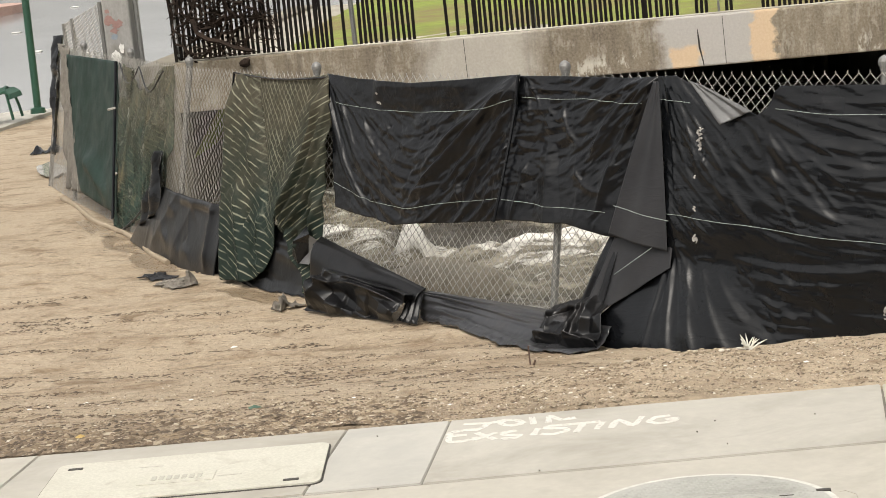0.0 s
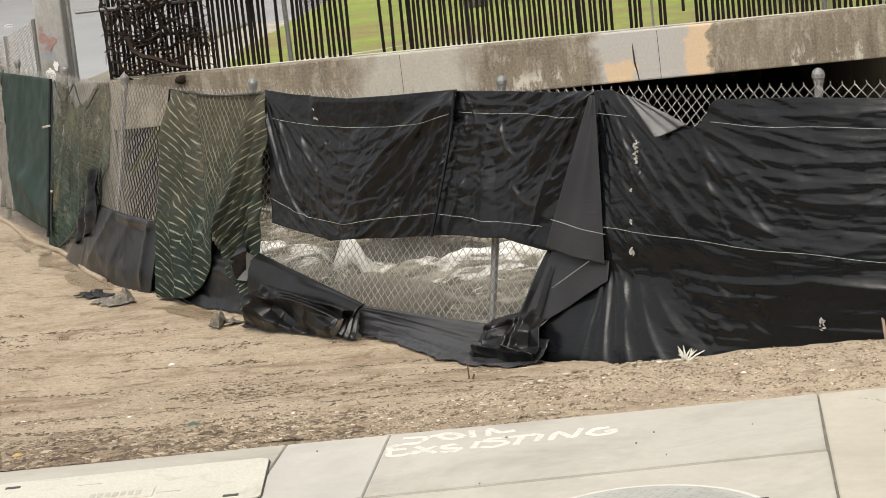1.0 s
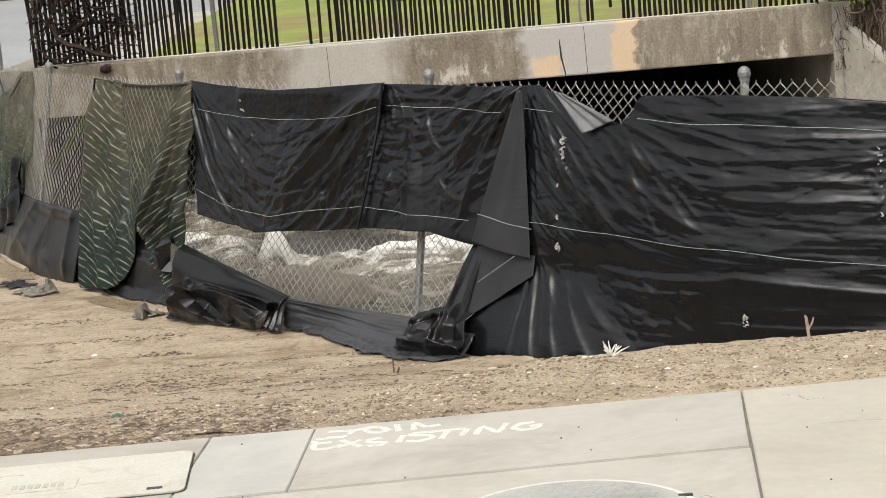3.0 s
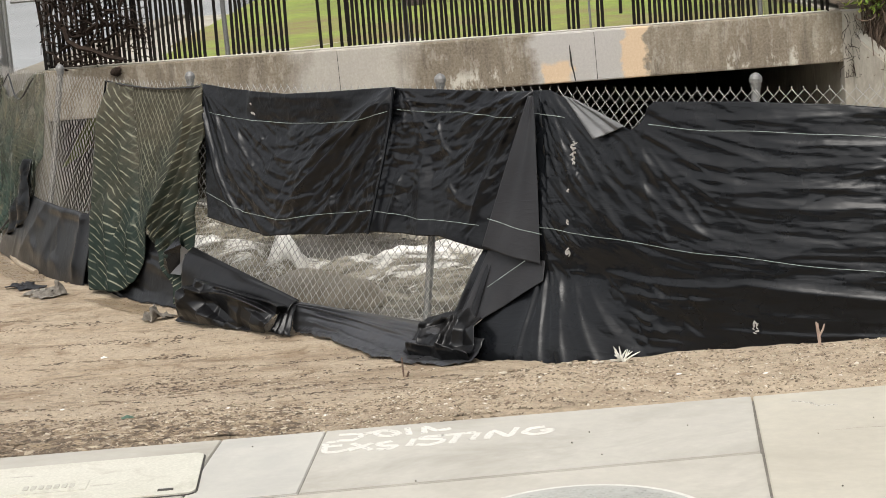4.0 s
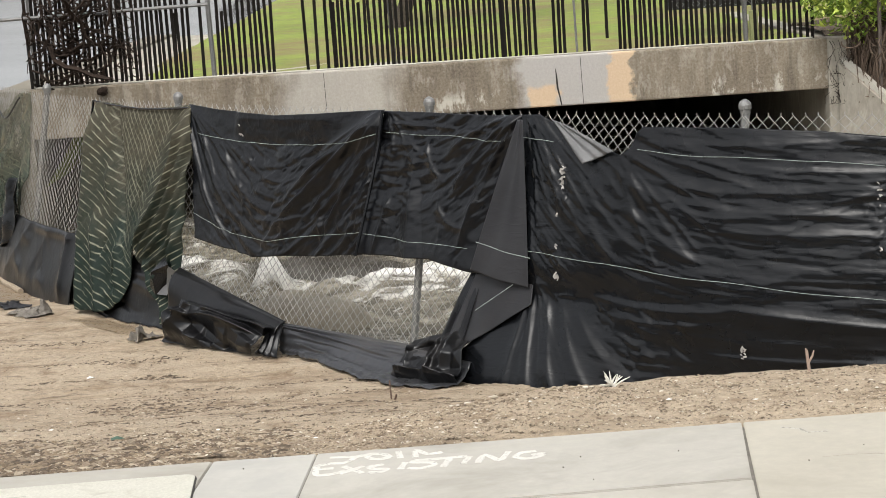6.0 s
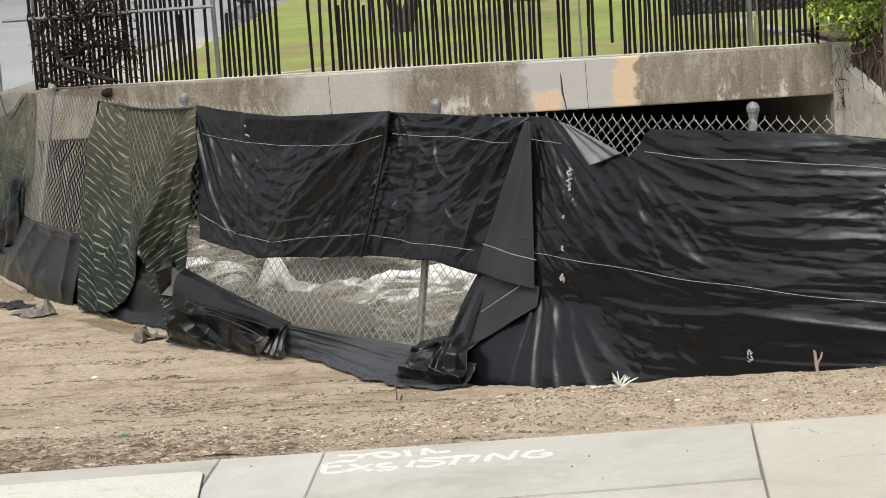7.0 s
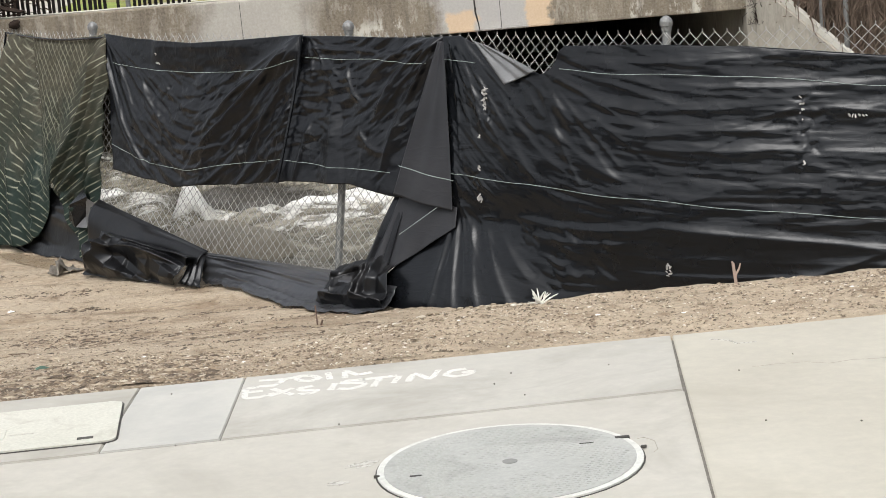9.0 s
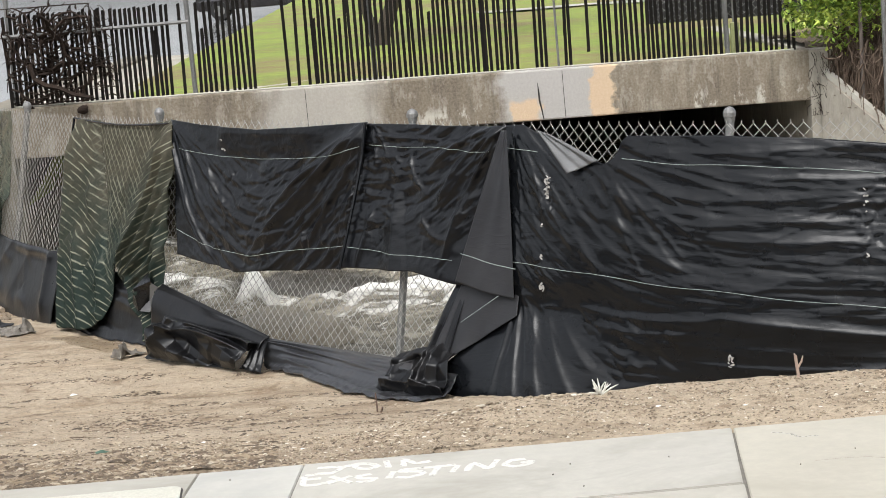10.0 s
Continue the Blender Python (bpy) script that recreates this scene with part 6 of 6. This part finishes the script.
def tangle(bm, count, x0, x1, y, z0, z1, length, thick, droop=0.0):
    for _ in range(count):
        p = Vector((rng.uniform(x0, x1), y + rng.uniform(-0.08, 0.02), rng.uniform(z0, z1)))
        d = Vector((rng.uniform(-1, 1), rng.uniform(-0.2, 0.2), rng.uniform(-1, 1) - droop)).normalized()
        pts = [p.copy()]
        for _ in range(rng.randint(4, 8)):
            d = (d + Vector((rng.uniform(-0.7, 0.7), rng.uniform(-0.2, 0.2), rng.uniform(-0.7, 0.7) - droop * 0.3))).normalized()
            p = p + d * length / 6
            p.x, p.z = min(max(p.x, x0 - 0.03), x1 + 0.05), min(max(p.z, z0 - 0.02), z1 + 0.06)
            pts.append(p.copy())
        r = thick * rng.uniform(0.4, 1.3)
        tube(bm, pts, [r * (1 - 0.6 * i / len(pts)) for i in range(len(pts))], 4, False)


def leaf_cloud(count, centre, radius, size, seed, flat=0.25):
    """Small bent leaves thick round a middle, with gaps and an uneven outline."""
    r = random.Random(seed)
    verts, faces = [], []
    clumps = [(Vector((r.gauss(0, 0.5), r.gauss(0, 0.5), r.gauss(0, 0.5))), r.uniform(0.25, 0.5)) for _ in range(max(6, count // 60))]
    for _ in range(count):
        c, w = r.choice(clumps)
        q = c + Vector((r.gauss(0, w), r.gauss(0, w), r.gauss(0, w))) * 0.6
        if q.length > 1.25:
            continue
        p = Vector(centre) + Vector((q.x * radius[0], q.y * radius[1], q.z * radius[2]))
        d = Vector((r.uniform(-1, 1), r.uniform(-1, 0.4), r.uniform(-0.9, 0.6))).normalized()
        e = d.cross(Vector((r.uniform(-0.4, 0.4), 0.5, 1))).normalized()
        n = d.cross(e)
        l = size * r.uniform(0.6, 1.3)
        b = len(verts)
        verts += [tuple(p + v) for v in (-d * l, e * l * 0.45 + n * l * flat, d * l, -e * l * 0.45 + n * l * flat, n * l * 0.05)]
        faces += [(b, b + 1, b + 4), (b + 1, b + 2, b + 4), (b + 2, b + 3, b + 4), (b + 3, b, b + 4)]
    return verts, faces


def leaf_material(name, stops):
    m, nt, b = nodes_of(name)
    geo = nt.nodes.new("ShaderNodeNewGeometry")
    nt.links.new(ramp(nt, geo.outputs["Random Per Island"], stops), b.inputs["Base Color"])
    b.inputs["Roughness"].default_value = 0.5
    return m


M["leaf"] = leaf_material("leaf", [(0.0, (0.07, 0.13, 0.02)), (0.45, (0.24, 0.36, 0.05)), (1.0, (0.52, 0.6, 0.12))])
M["bark"] = surface("bark", (0.03, 0.024, 0.018), (0.09, 0.07, 0.052), 6, 0.95, relief=0.8, depth=0.02, stretch=(1, 1, 0.3))

vine = empty("dry_vine", "dense dark dry vine tangled through the slat fence", "vine", (-3.3, 18.78, 0.9))
bm = bmesh.new()
tangle(bm, 110, -3.7, -2.95, 18.76, 0.95, 1.78, 0.5, 0.011)
part("tangle", bm, M["vine"], vine, kind="stuff")
bm = bmesh.new()
tangle(bm, 8, -3.55, -2.95, 18.73, 1.0, 1.7, 0.9, 0.024)
part("thick_stem", bm, M["vine"], vine)
bm = bmesh.new()
tangle(bm, 60, -2.95, -2.75, 18.76, 0.95, 1.75, 0.25, 0.006)
part("fringe", bm, M["vine"], vine, kind="stuff")
verts, faces = leaf_cloud(300, (-3.3, 18.72, 1.35), (0.42, 0.05, 0.5), 0.03, 3)
me = bpy.data.meshes.new("dead_leaves")
me.from_pydata(verts, [], faces)
me.materials.append(M["vine"])
under(tagged(new("dead_leaves", me), kind="stuff"), vine)
bm = bmesh.new()
bmesh.ops.create_icosphere(bm, subdivisions=2, radius=0.05, matrix=Matrix.Translation((-3.05, 18.66, 0.85)) @ Matrix.Diagonal((1.1, 0.8, 0.8, 1)))
for v in bm.verts:
    v.co += 0.02 * Vector((fbm(v.co.x * 30, v.co.z * 30), 0, fbm(v.co.z * 30, v.co.x * 30)))
thing("vine_stump", bm, M["vine"], "dark cut vine stump on the beam", "stump")

M["crack"] = surface("dark_crack", (0.02, 0.018, 0.015), (0.04, 0.035, 0.03), 20, 0.95)
bm = bmesh.new()
tube(bm, [(1.26, 18.7, 0.78), (1.265, 18.699, 0.7), (1.27, 18.698, 0.6), (1.29, 18.699, 0.5), (1.3, 18.7, 0.43)], [0.002, 0.008, 0.009, 0.006, 0.005], 5)
part("crack", bm, M["crack"], bridge, "dark crack in the beam")
for x in (1.5, -0.95):
    bm = bmesh.new()
    tube(bm, [(x, 18.7, 0.88), (x + 0.01, 18.7, 0.43)], 0.003, 4)
    part("seam", bm, M["crack"], bridge, "thin upright seam in the beam")

# green bush over the end of the bridge, with dry stems hanging below
bush = empty("bush", "bright green leafy bush over a mass of dry brown stems", "bush", (4.1, 18.7, 0.9))
verts, faces = leaf_cloud(4200, (4.2, 18.5, 1.4), (0.5, 0.32, 0.48), 0.04, 5)
me = bpy.data.meshes.new("leaves")
me.from_pydata(verts, [], faces)
me.materials.append(M["leaf"])
under(tagged(new("leaves", me), kind="stuff"), bush)
M["dry_stem"] = surface("dry_stem", (0.05, 0.036, 0.025), (0.17, 0.12, 0.085), 14, 0.95)
bm = bmesh.new()
tangle(bm, 620, 4.12, 4.85, 18.72, 0.1, 1.25, 0.6, 0.0075, 1.2)
for k in np.arange(0.08, 0.72, 0.08):
    a, h = wing_at(k, 0), wing_top(k)
    tangle(bm, 90, a.x + 0.02, a.x + 0.24, a.y + 0.16, h - 0.06, h + 0.45 + 0.9 * k, 0.5, 0.0075, 1.0)
part("dry_stem", bm, M["dry_stem"], bush, "dry brown hanging stems", "stuff")
bm = bmesh.new()
tangle(bm, 60, 3.84, 4.08, 18.66, 0.3, 0.92, 0.16, 0.003, 1.0)
part("hanging_vine", bm, M["vine"], bush, "dark thin vine creeping down the wall", "stuff")
bm = bmesh.new()
tube(bm, [(4.0 + 0.09 * math.cos(a), 18.3, 0.87 + 0.05 * math.sin(a)) for a in np.linspace(2.8, 6.4, 12)], 0.008, 5)
part("bent_stem", bm, M["dry_stem"], bush, "bent pale stem")

# board fence and steel posts at the far end
M["board"] = surface("brown_board", (0.075, 0.06, 0.05), (0.14, 0.115, 0.098), 3, 0.85, relief=0.4, depth=0.006, stretch=(3, 3, 0.25), vary=0.2)
board_fence = empty("board_fence", "weathered brown upright board fence", "fence", (5.5, 19.6, 0))
plank = mesh_of("plank", box(bmesh.new(), (-0.068, -0.01, -0.2), (0.068, 0.01, 2.4)), M["board"])
for k in range(30):
    ob = new("plank", plank)
    under(ob, board_fence)
    ob.location = (4.45 + 0.14 * k, 19.6 + rng.uniform(-0.004, 0.004) - 0.02 * k, rng.uniform(-0.02, 0.02))
for k, h in ((0.33, 2.2), (0.46, 2.2), (0.2, 1.6)):
    p = wing_at(k, wing_top(k)) + back * 0.5
    bm = bmesh.new()
    tube(bm, [p - Vector((0, 0, 0.1)), p + Vector((0, 0, h))], 0.024 if k > 0.3 else 0.018, 10)
    thing("steel_post", bm, M["steel"] if k > 0.3 else M["board"], "grey galvanised steel post on the wing wall" if k > 0.3 else "thin dark post in the dry stems", "post", "posts on the wing wall")

# dark screened panel behind the right half of the slats
M["hatch"] = surface("dark_screen", (0.012, 0.012, 0.012), (0.028, 0.027, 0.025), 5, 0.8)
screen_fence = empty("screened_fence", "dark screened wire fence behind the slats", "fence", (3.3, 21, 0.9))
part("screen_cloth", box(bmesh.new(), (2.62, 21.0, 1.16), (5.2, 21.012, 2.6)), M["hatch"], screen_fence)
bm = bmesh.new()
for k in range(46):
    for sgn in (1, -1):
        a, b = Vector((2.1 + 0.085 * k, 20.985, 1.17)), Vector((2.1 + 0.085 * k + sgn * 1.3, 20.985, 2.47))
        lo, hi = 2.64, 5.18
        pts = [a.lerp(b, t) for t in np.linspace(0, 1, 12)]
        pts = [p for p in pts if lo < p.x < hi]
        if len(pts) > 1:
            tube(bm, pts, 0.0025, 3, False)
part("wire_mesh", bm, M["steel"], screen_fence, "diamond wire mesh", "stuff")
for x in (3.46, 3.56, 5.15):
    part("post", tube(bmesh.new(), [(x, 20.95, 0.85), (x, 20.95, 2.7)], 0.026, 8), M["steel"], screen_fence)
M["pale_post"] = surface("pale_green_post", (0.28, 0.3, 0.13), (0.4, 0.42, 0.2), 8, 0.8)
part("short_post", box(bmesh.new(), (3.17, 18.93, 0.88), (3.25, 18.99, 1.2), 0.005), M["pale_post"], screen_fence, "short mossy post")

# tree on the lawn
tree = empty("tree", "dark leaning tree trunk on the lawn", "tree", (-0.25, 27, 0.88))
trunk_pts = [(-0.3, 27, 0.8), (-0.24, 27, 1.0), (-0.12, 27, 1.3), (0.1, 27, 1.8), (0.35, 27.1, 2.6), (0.5, 27.2, 3.6), (0.55, 27.2, 4.6)]
bm = bmesh.new()
tube(bm, trunk_pts, [0.19, 0.12, 0.1, 0.095, 0.09, 0.075, 0.045], 12)
tube(bm, [(-0.28, 27, 0.95), (-0.4, 27, 1.3), (-0.5, 27, 1.8), (-0.65, 27, 3.0), (-0.8, 27, 4.2)], [0.1, 0.07, 0.06, 0.05, 0.03], 10)
part("trunk", bm, M["bark"], tree)
bm = bmesh.new()
for k in range(14):
    a = rng.uniform(0, 6.28)
    p = Vector((rng.choice((0.45, -0.7)), 27.1, rng.uniform(2.8, 4.3)))
    q = p + Vector((1.3 * math.cos(a), 1.1 * math.sin(a), rng.uniform(0.4, 1.2)))
    tube(bm, [p, p.lerp(q, 0.5) + Vector((0, 0, 0.15)), q], [0.05, 0.035, 0.012], 6)
part("limb", bm, M["bark"], tree)
verts, faces = leaf_cloud(5200, (0, 27.1, 5.2), (2.4, 2.2, 1.5), 0.07, 8)
me = bpy.data.meshes.new("crown")
me.from_pydata(verts, [], faces)
me.materials.append(M["leaf"])
under(tagged(new("crown", me), kind="stuff"), tree)

# concrete path across the lawn
pv = [(x, y, lawn_height(x, y) + 0.03) for x in np.arange(1.5, 12, 0.5) for y in (35.9 - 0.06 * x, 36.9 - 0.06 * x)]
pf = [(2 * i, 2 * i + 2, 2 * i + 3, 2 * i + 1) for i in range(len(pv) // 2 - 1)]
sheet_object("path", pv, pf, M["concrete_walk"], "pale concrete path across the lawn", "path", "structure")

# ---- far pavement, bench, pole, kerbed island, car ----
thing("far_pavement", outline_plate([(-60, 26), (-9.35, 26), (-8.66, 32.9), (-60, 32.9)], -0.8, -0.57), M["concrete_walk"], "wet concrete pavement by the street", "pavement", kind="structure")
part_k = box(bmesh.new(), (-60, 32.9, -0.75), (-6.4, 33.05, -0.56), 0.02)
thing("kerb", part_k, M["concrete_walk"], "concrete kerb along the wet street", "kerb", kind="structure")
M["green_paint"] = surface("green_paint", (0.012, 0.05, 0.032), (0.025, 0.085, 0.055), 8, 0.4, relief=0.05)
pole = empty("sign_pole", "tall dark green steel pole by the street", "pole", (-8.75, 31.8, -0.5))
part("shaft", tube(bmesh.new(), [(-8.75, 31.8, -0.5), (-8.68, 31.8, 4.5)], 0.062, 14), M["green_paint"], pole)
part("base_collar", tube(bmesh.new(), [(-8.75, 31.8, -0.52), (-8.75, 31.8, -0.44), (-8.75, 31.8, -0.42)], [0.13, 0.12, 0.06], 14), M["green_paint"], pole)
bench = empty("bench", "dark green backless metal street bench with rolled ends", "bench", (-9.6, 30.9, -0.5))
for x in (-8.9, -10.5):
    bm = bmesh.new()
    tube(bm, [(x + 0.04, 30.7, -0.5), (x, 30.68, -0.2), (x - 0.02, 30.7, -0.06), (x - 0.08, 30.8, 0.0), (x - 0.1, 31.0, 0.01), (x - 0.06, 31.2, -0.06), (x, 31.25, -0.3), (x + 0.04, 31.25, -0.5)], 0.024, 8)
    part("leg_frame", bm, M["green_paint"], bench)
for k in range(7):
    bm = bmesh.new()
    y = 30.68 + 0.095 * k
    tube(bm, [(-10.55, y, -0.03 - 0.012 * abs(k - 3)), (-9.05, y, -0.03 - 0.012 * abs(k - 3)), (-8.95, y, -0.045), (-8.87, y, -0.1), (-8.85, y, -0.17)], 0.034, 7)
    part("seat_slat", bm, M["green_paint"], bench)
M["red_kerb"] = surface("red_kerb", (0.42, 0.25, 0.2), (0.5, 0.34, 0.28), 3, 0.6)
bm = outline_plate([(-21.6 + 3.2 * math.cos(a), 66 + 4.0 * math.sin(a)) for a in np.linspace(0, 6.1, 28)], -0.3, 0.42)
thing("traffic_island", bm, M["red_kerb"], "red-painted kerbed traffic island in the street", "island", kind="structure")
M["lane"] = surface("lane_marker", (0.6, 0.6, 0.57), (0.75, 0.75, 0.72), 8, 0.6)
for x, y in ((-12.8, 47), (-13.2, 41), (-14.6, 43), (-11.5, 37), (-15.5, 55), (-16.5, 66), (-8.9, 50), (-9.3, 56), (-10.5, 62), (-12, 70)):
    z = road_height(y)
    bm = box(bmesh.new(), (x - 0.13, y - 0.1, z), (x + 0.13, y + 0.1, z + 0.03), 0.01)
    thing("lane_marker", bm, M["lane"], "white raised lane marker on the wet street", "marker", "lane markers")


def car(at, label):
    x0, y0, z0 = at
    M["car_paint"] = surface("dark_car_paint", (0.01, 0.01, 0.012), (0.02, 0.02, 0.022), 2, 0.2, relief=0, coat=0.6)
    M["tyre"] = surface("tyre", (0.012, 0.012, 0.012), (0.025, 0.025, 0.025), 9, 0.85)
    M["glass"] = surface("dark_glass", (0.01, 0.012, 0.014), (0.015, 0.018, 0.02), 2, 0.05, relief=0)
    c = empty("car", label, "car", at)
    bm = bmesh.new()
    prof = [(-2.25, 0.35), (-2.3, 0.7), (-2.2, 0.95), (-1.3, 1.05), (-0.75, 1.62), (1.5, 1.66), (2.15, 1.1), (2.3, 0.9), (2.3, 0.4)]
    sides = []
    for y in (-0.9, 0.9):
        sides.append([bm.verts.new((x0 + px_, y0 + y * (0.8 if pz > 1.2 else 1), z0 + pz)) for px_, pz in prof])
    bm.faces.new(sides[0])
    bm.faces.new(sides[1][::-1])
    for i in range(len(prof)):
        j = (i + 1) % len(prof)
        bm.faces.new((sides[0][i], sides[1][i], sides[1][j], sides[0][j]))
    bmesh.ops.bevel(bm, geom=bm.edges[:], offset=0.06, segments=2, affect="EDGES")
    part("body", bm, M["car_paint"], c)
    for xa, xb in ((-0.65, 0.25), (0.35, 1.35)):
        bm = bmesh.new()
        bm.faces.new([bm.verts.new((x0 + a, y0 - 0.905 + d, z0 + b)) for a, b, d in ((xa - 0.35 if xa < 0 else xa, 1.1, 0), (xb, 1.1, 0), (xb, 1.52, 0.14), (xa, 1.52, 0.14))])
        part("window", bm, M["glass"], c)
    for xw in (-1.4, 1.45):
        for yw in (-0.82, 0.82):
            bm = bmesh.new()
            tube(bm, [(x0 + xw, y0 + yw - 0.12, z0 + 0.34), (x0 + xw, y0 + yw + 0.12, z0 + 0.34)], 0.34, 24)
            w = part("wheel", bm, M["tyre"], c)
            bm = bmesh.new()
            tube(bm, [(x0 + xw, y0 + yw - 0.13, z0 + 0.34), (x0 + xw, y0 + yw + 0.13, z0 + 0.34)], 0.2, 16)
            part("rim", bm, M["steel"], w)
    return c


car((-5.1, 75, road_height(75)), "dark sport utility car on the wet street")

# pillar with red spray and the taller wire panel at the bend of the fence
M["pillar"] = surface("grey_pillar", (0.25, 0.245, 0.23), (0.35, 0.345, 0.33), 3, 0.85, relief=0.3, stain=((0.2, 0.19, 0.17), 3.0, 0.55, 0.7), stretch=(1, 1, 0.4))
pillar = empty("utility_pillar", "grey utility pillar with smears of red spray paint", "pillar", (-4.95, 22, -0.5))
part("casing", box(bmesh.new(), (-5.14, 21.9, -0.55), (-4.83, 22.2, 2.6), 0.02), M["pillar"], pillar)
part("conduit", tube(bmesh.new(), [(-4.76, 22, -0.5), (-4.78, 22, 2.6)], 0.03, 8), M["steel"], pillar)


def smear(cx, cz, w, h, material, label, seed, y=21.895):
    """An uneven flat patch on the pillar's face."""
    r = random.Random(seed)
    bm = bmesh.new()
    bm.faces.new([bm.verts.new((cx + w * math.cos(a) * r.uniform(0.55, 1.1), y, cz + h * math.sin(a) * r.uniform(0.55, 1.1))) for a in (6.283 * k / 15 for k in range(15))])
    return part("smear" if material != M["white_paint"] else "notice", bm, material, pillar, label)


M["red_spray"] = surface("red_spray", (0.28, 0.15, 0.13), (0.33, 0.22, 0.2), 30, 0.8)
M["blue_spray"] = surface("blue_spray", (0.2, 0.25, 0.3), (0.28, 0.32, 0.36), 30, 0.8)
for k, (cx, cz, w, h) in enumerate(((-5.07, 1.25, 0.06, 0.07), (-4.98, 1.2, 0.08, 0.06), (-5.02, 1.13, 0.05, 0.04), (-5.08, 1.35, 0.03, 0.03))):
    smear(cx, cz, w, h, M["red_spray"], "faded red spray paint", k, 21.895 - 0.0015 * k)
smear(-5.03, 1.06, 0.05, 0.045, M["blue_spray"], "faded blue spray paint", 7)
smear(-5.03, 0.83, 0.07, 0.1, M["white_paint"], "torn white notice", 9, 21.89)
smear(-4.96, 0.93, 0.035, 0.06, M["white_paint"], "torn white notice", 10, 21.888)
tall_panel = empty("wire_panel", "tall rusty chain-link panel behind the green screen", "fence", (-5.9, 23.4, -0.5))
bm = bmesh.new()
a, b = Vector((-6.39, 25.0)), Vector((-5.3, 22.5))
L = (b - a).length
for i in range(int(L / 0.045)):
    pts = []
    for j in range(46):
        t = (i * 0.045 + (0.0225 if (i + j) % 2 else -0.0225)) / L
        top = 1.14 + 0.3 * t
        pts.append((*(a + (b - a) * t), top - j * 0.04))
    tube(bm, pts, 0.003, 3, False)
part("wire_mesh", bm, M["wire"], tall_panel, kind="stuff")
for t in (0, 0.25, 1):
    p = a + (b - a) * t
    part("post", tube(bmesh.new(), [(p.x, p.y, -0.6), (p.x, p.y, 1.15 + 0.3 * t)], 0.026, 8), M["steel"], tall_panel)
s, z = hung_grid([(-0.2, -8.7), (0.3, -9.0), (0.75, -9.35), (1.1, -9.15)], [(-0.2, -8.45), (0.3, -8.6), (1.1, -8.85)], [(-9.5, 1.1), (-8.7, 1.12)], [(-9.5, -0.15), (-8.4, -0.2)], 0.03)
tagged(cloth("plastic_sheet", on_fence(s, z, 0.02 + 0.03 * np.sin(16 * s + 3 * z) + 0.04 * fbm_grid(s, z, 4, 4, 3.0)), M["tarp"]), "bunched black sheet at the far end of the fence", "tarp", "black sheets on the fence")

M["old_net"] = surface("old_net", (0.07, 0.065, 0.055), (0.2, 0.185, 0.16), 5, 0.9, fine=40, relief=0.6, depth=0.02, stretch=(1, 1, 0.4))
# frayed grey strip of old net between the bunched sheet and the green screen, and litter at its foot
s, z = hung_grid([(-0.5, -7.6), (0.4, -8.3), (1.05, -8.75)], [(-0.5, -6.6), (0.3, -7.5), (1.0, -8.2)], [(-8.9, 1.05), (-8.1, 0.98)], [(-8.0, -0.5), (-6.5, -0.45)], 0.035)
with_uv(tagged(cloth("shade_netting", on_fence(s, z, 0.02 + 0.03 * np.sin(18 * s + 2 * z)), M["old_net"]), "frayed grey-brown strip of old netting", "netting", "netting on the fence"), s, z)
for p, w, seed in ((Vector((-7.1, 26.4)), 0.17, 61), (Vector((-7.3, 26.3)), 0.13, 62)):
    u, v = np.meshgrid(np.linspace(-1, 1, 16), np.linspace(-1, 1, 12))
    h = 0.11 * np.exp(-2 * (u * u + v * v)) + 0.05 * angular(u * 2, v * 2, seed)
    g = np.stack([p.x + u * w * 0.6, p.y + v * w * 1.4, np.maximum(ground_height(p.x, p.y) + 0.01, ground_height(p.x, p.y) + h)], -1)
    tagged(cloth("rag", g, M["tarp_loose"]), "black scrap of sheeting crumpled on the mud", "rag", "rags by the fence")
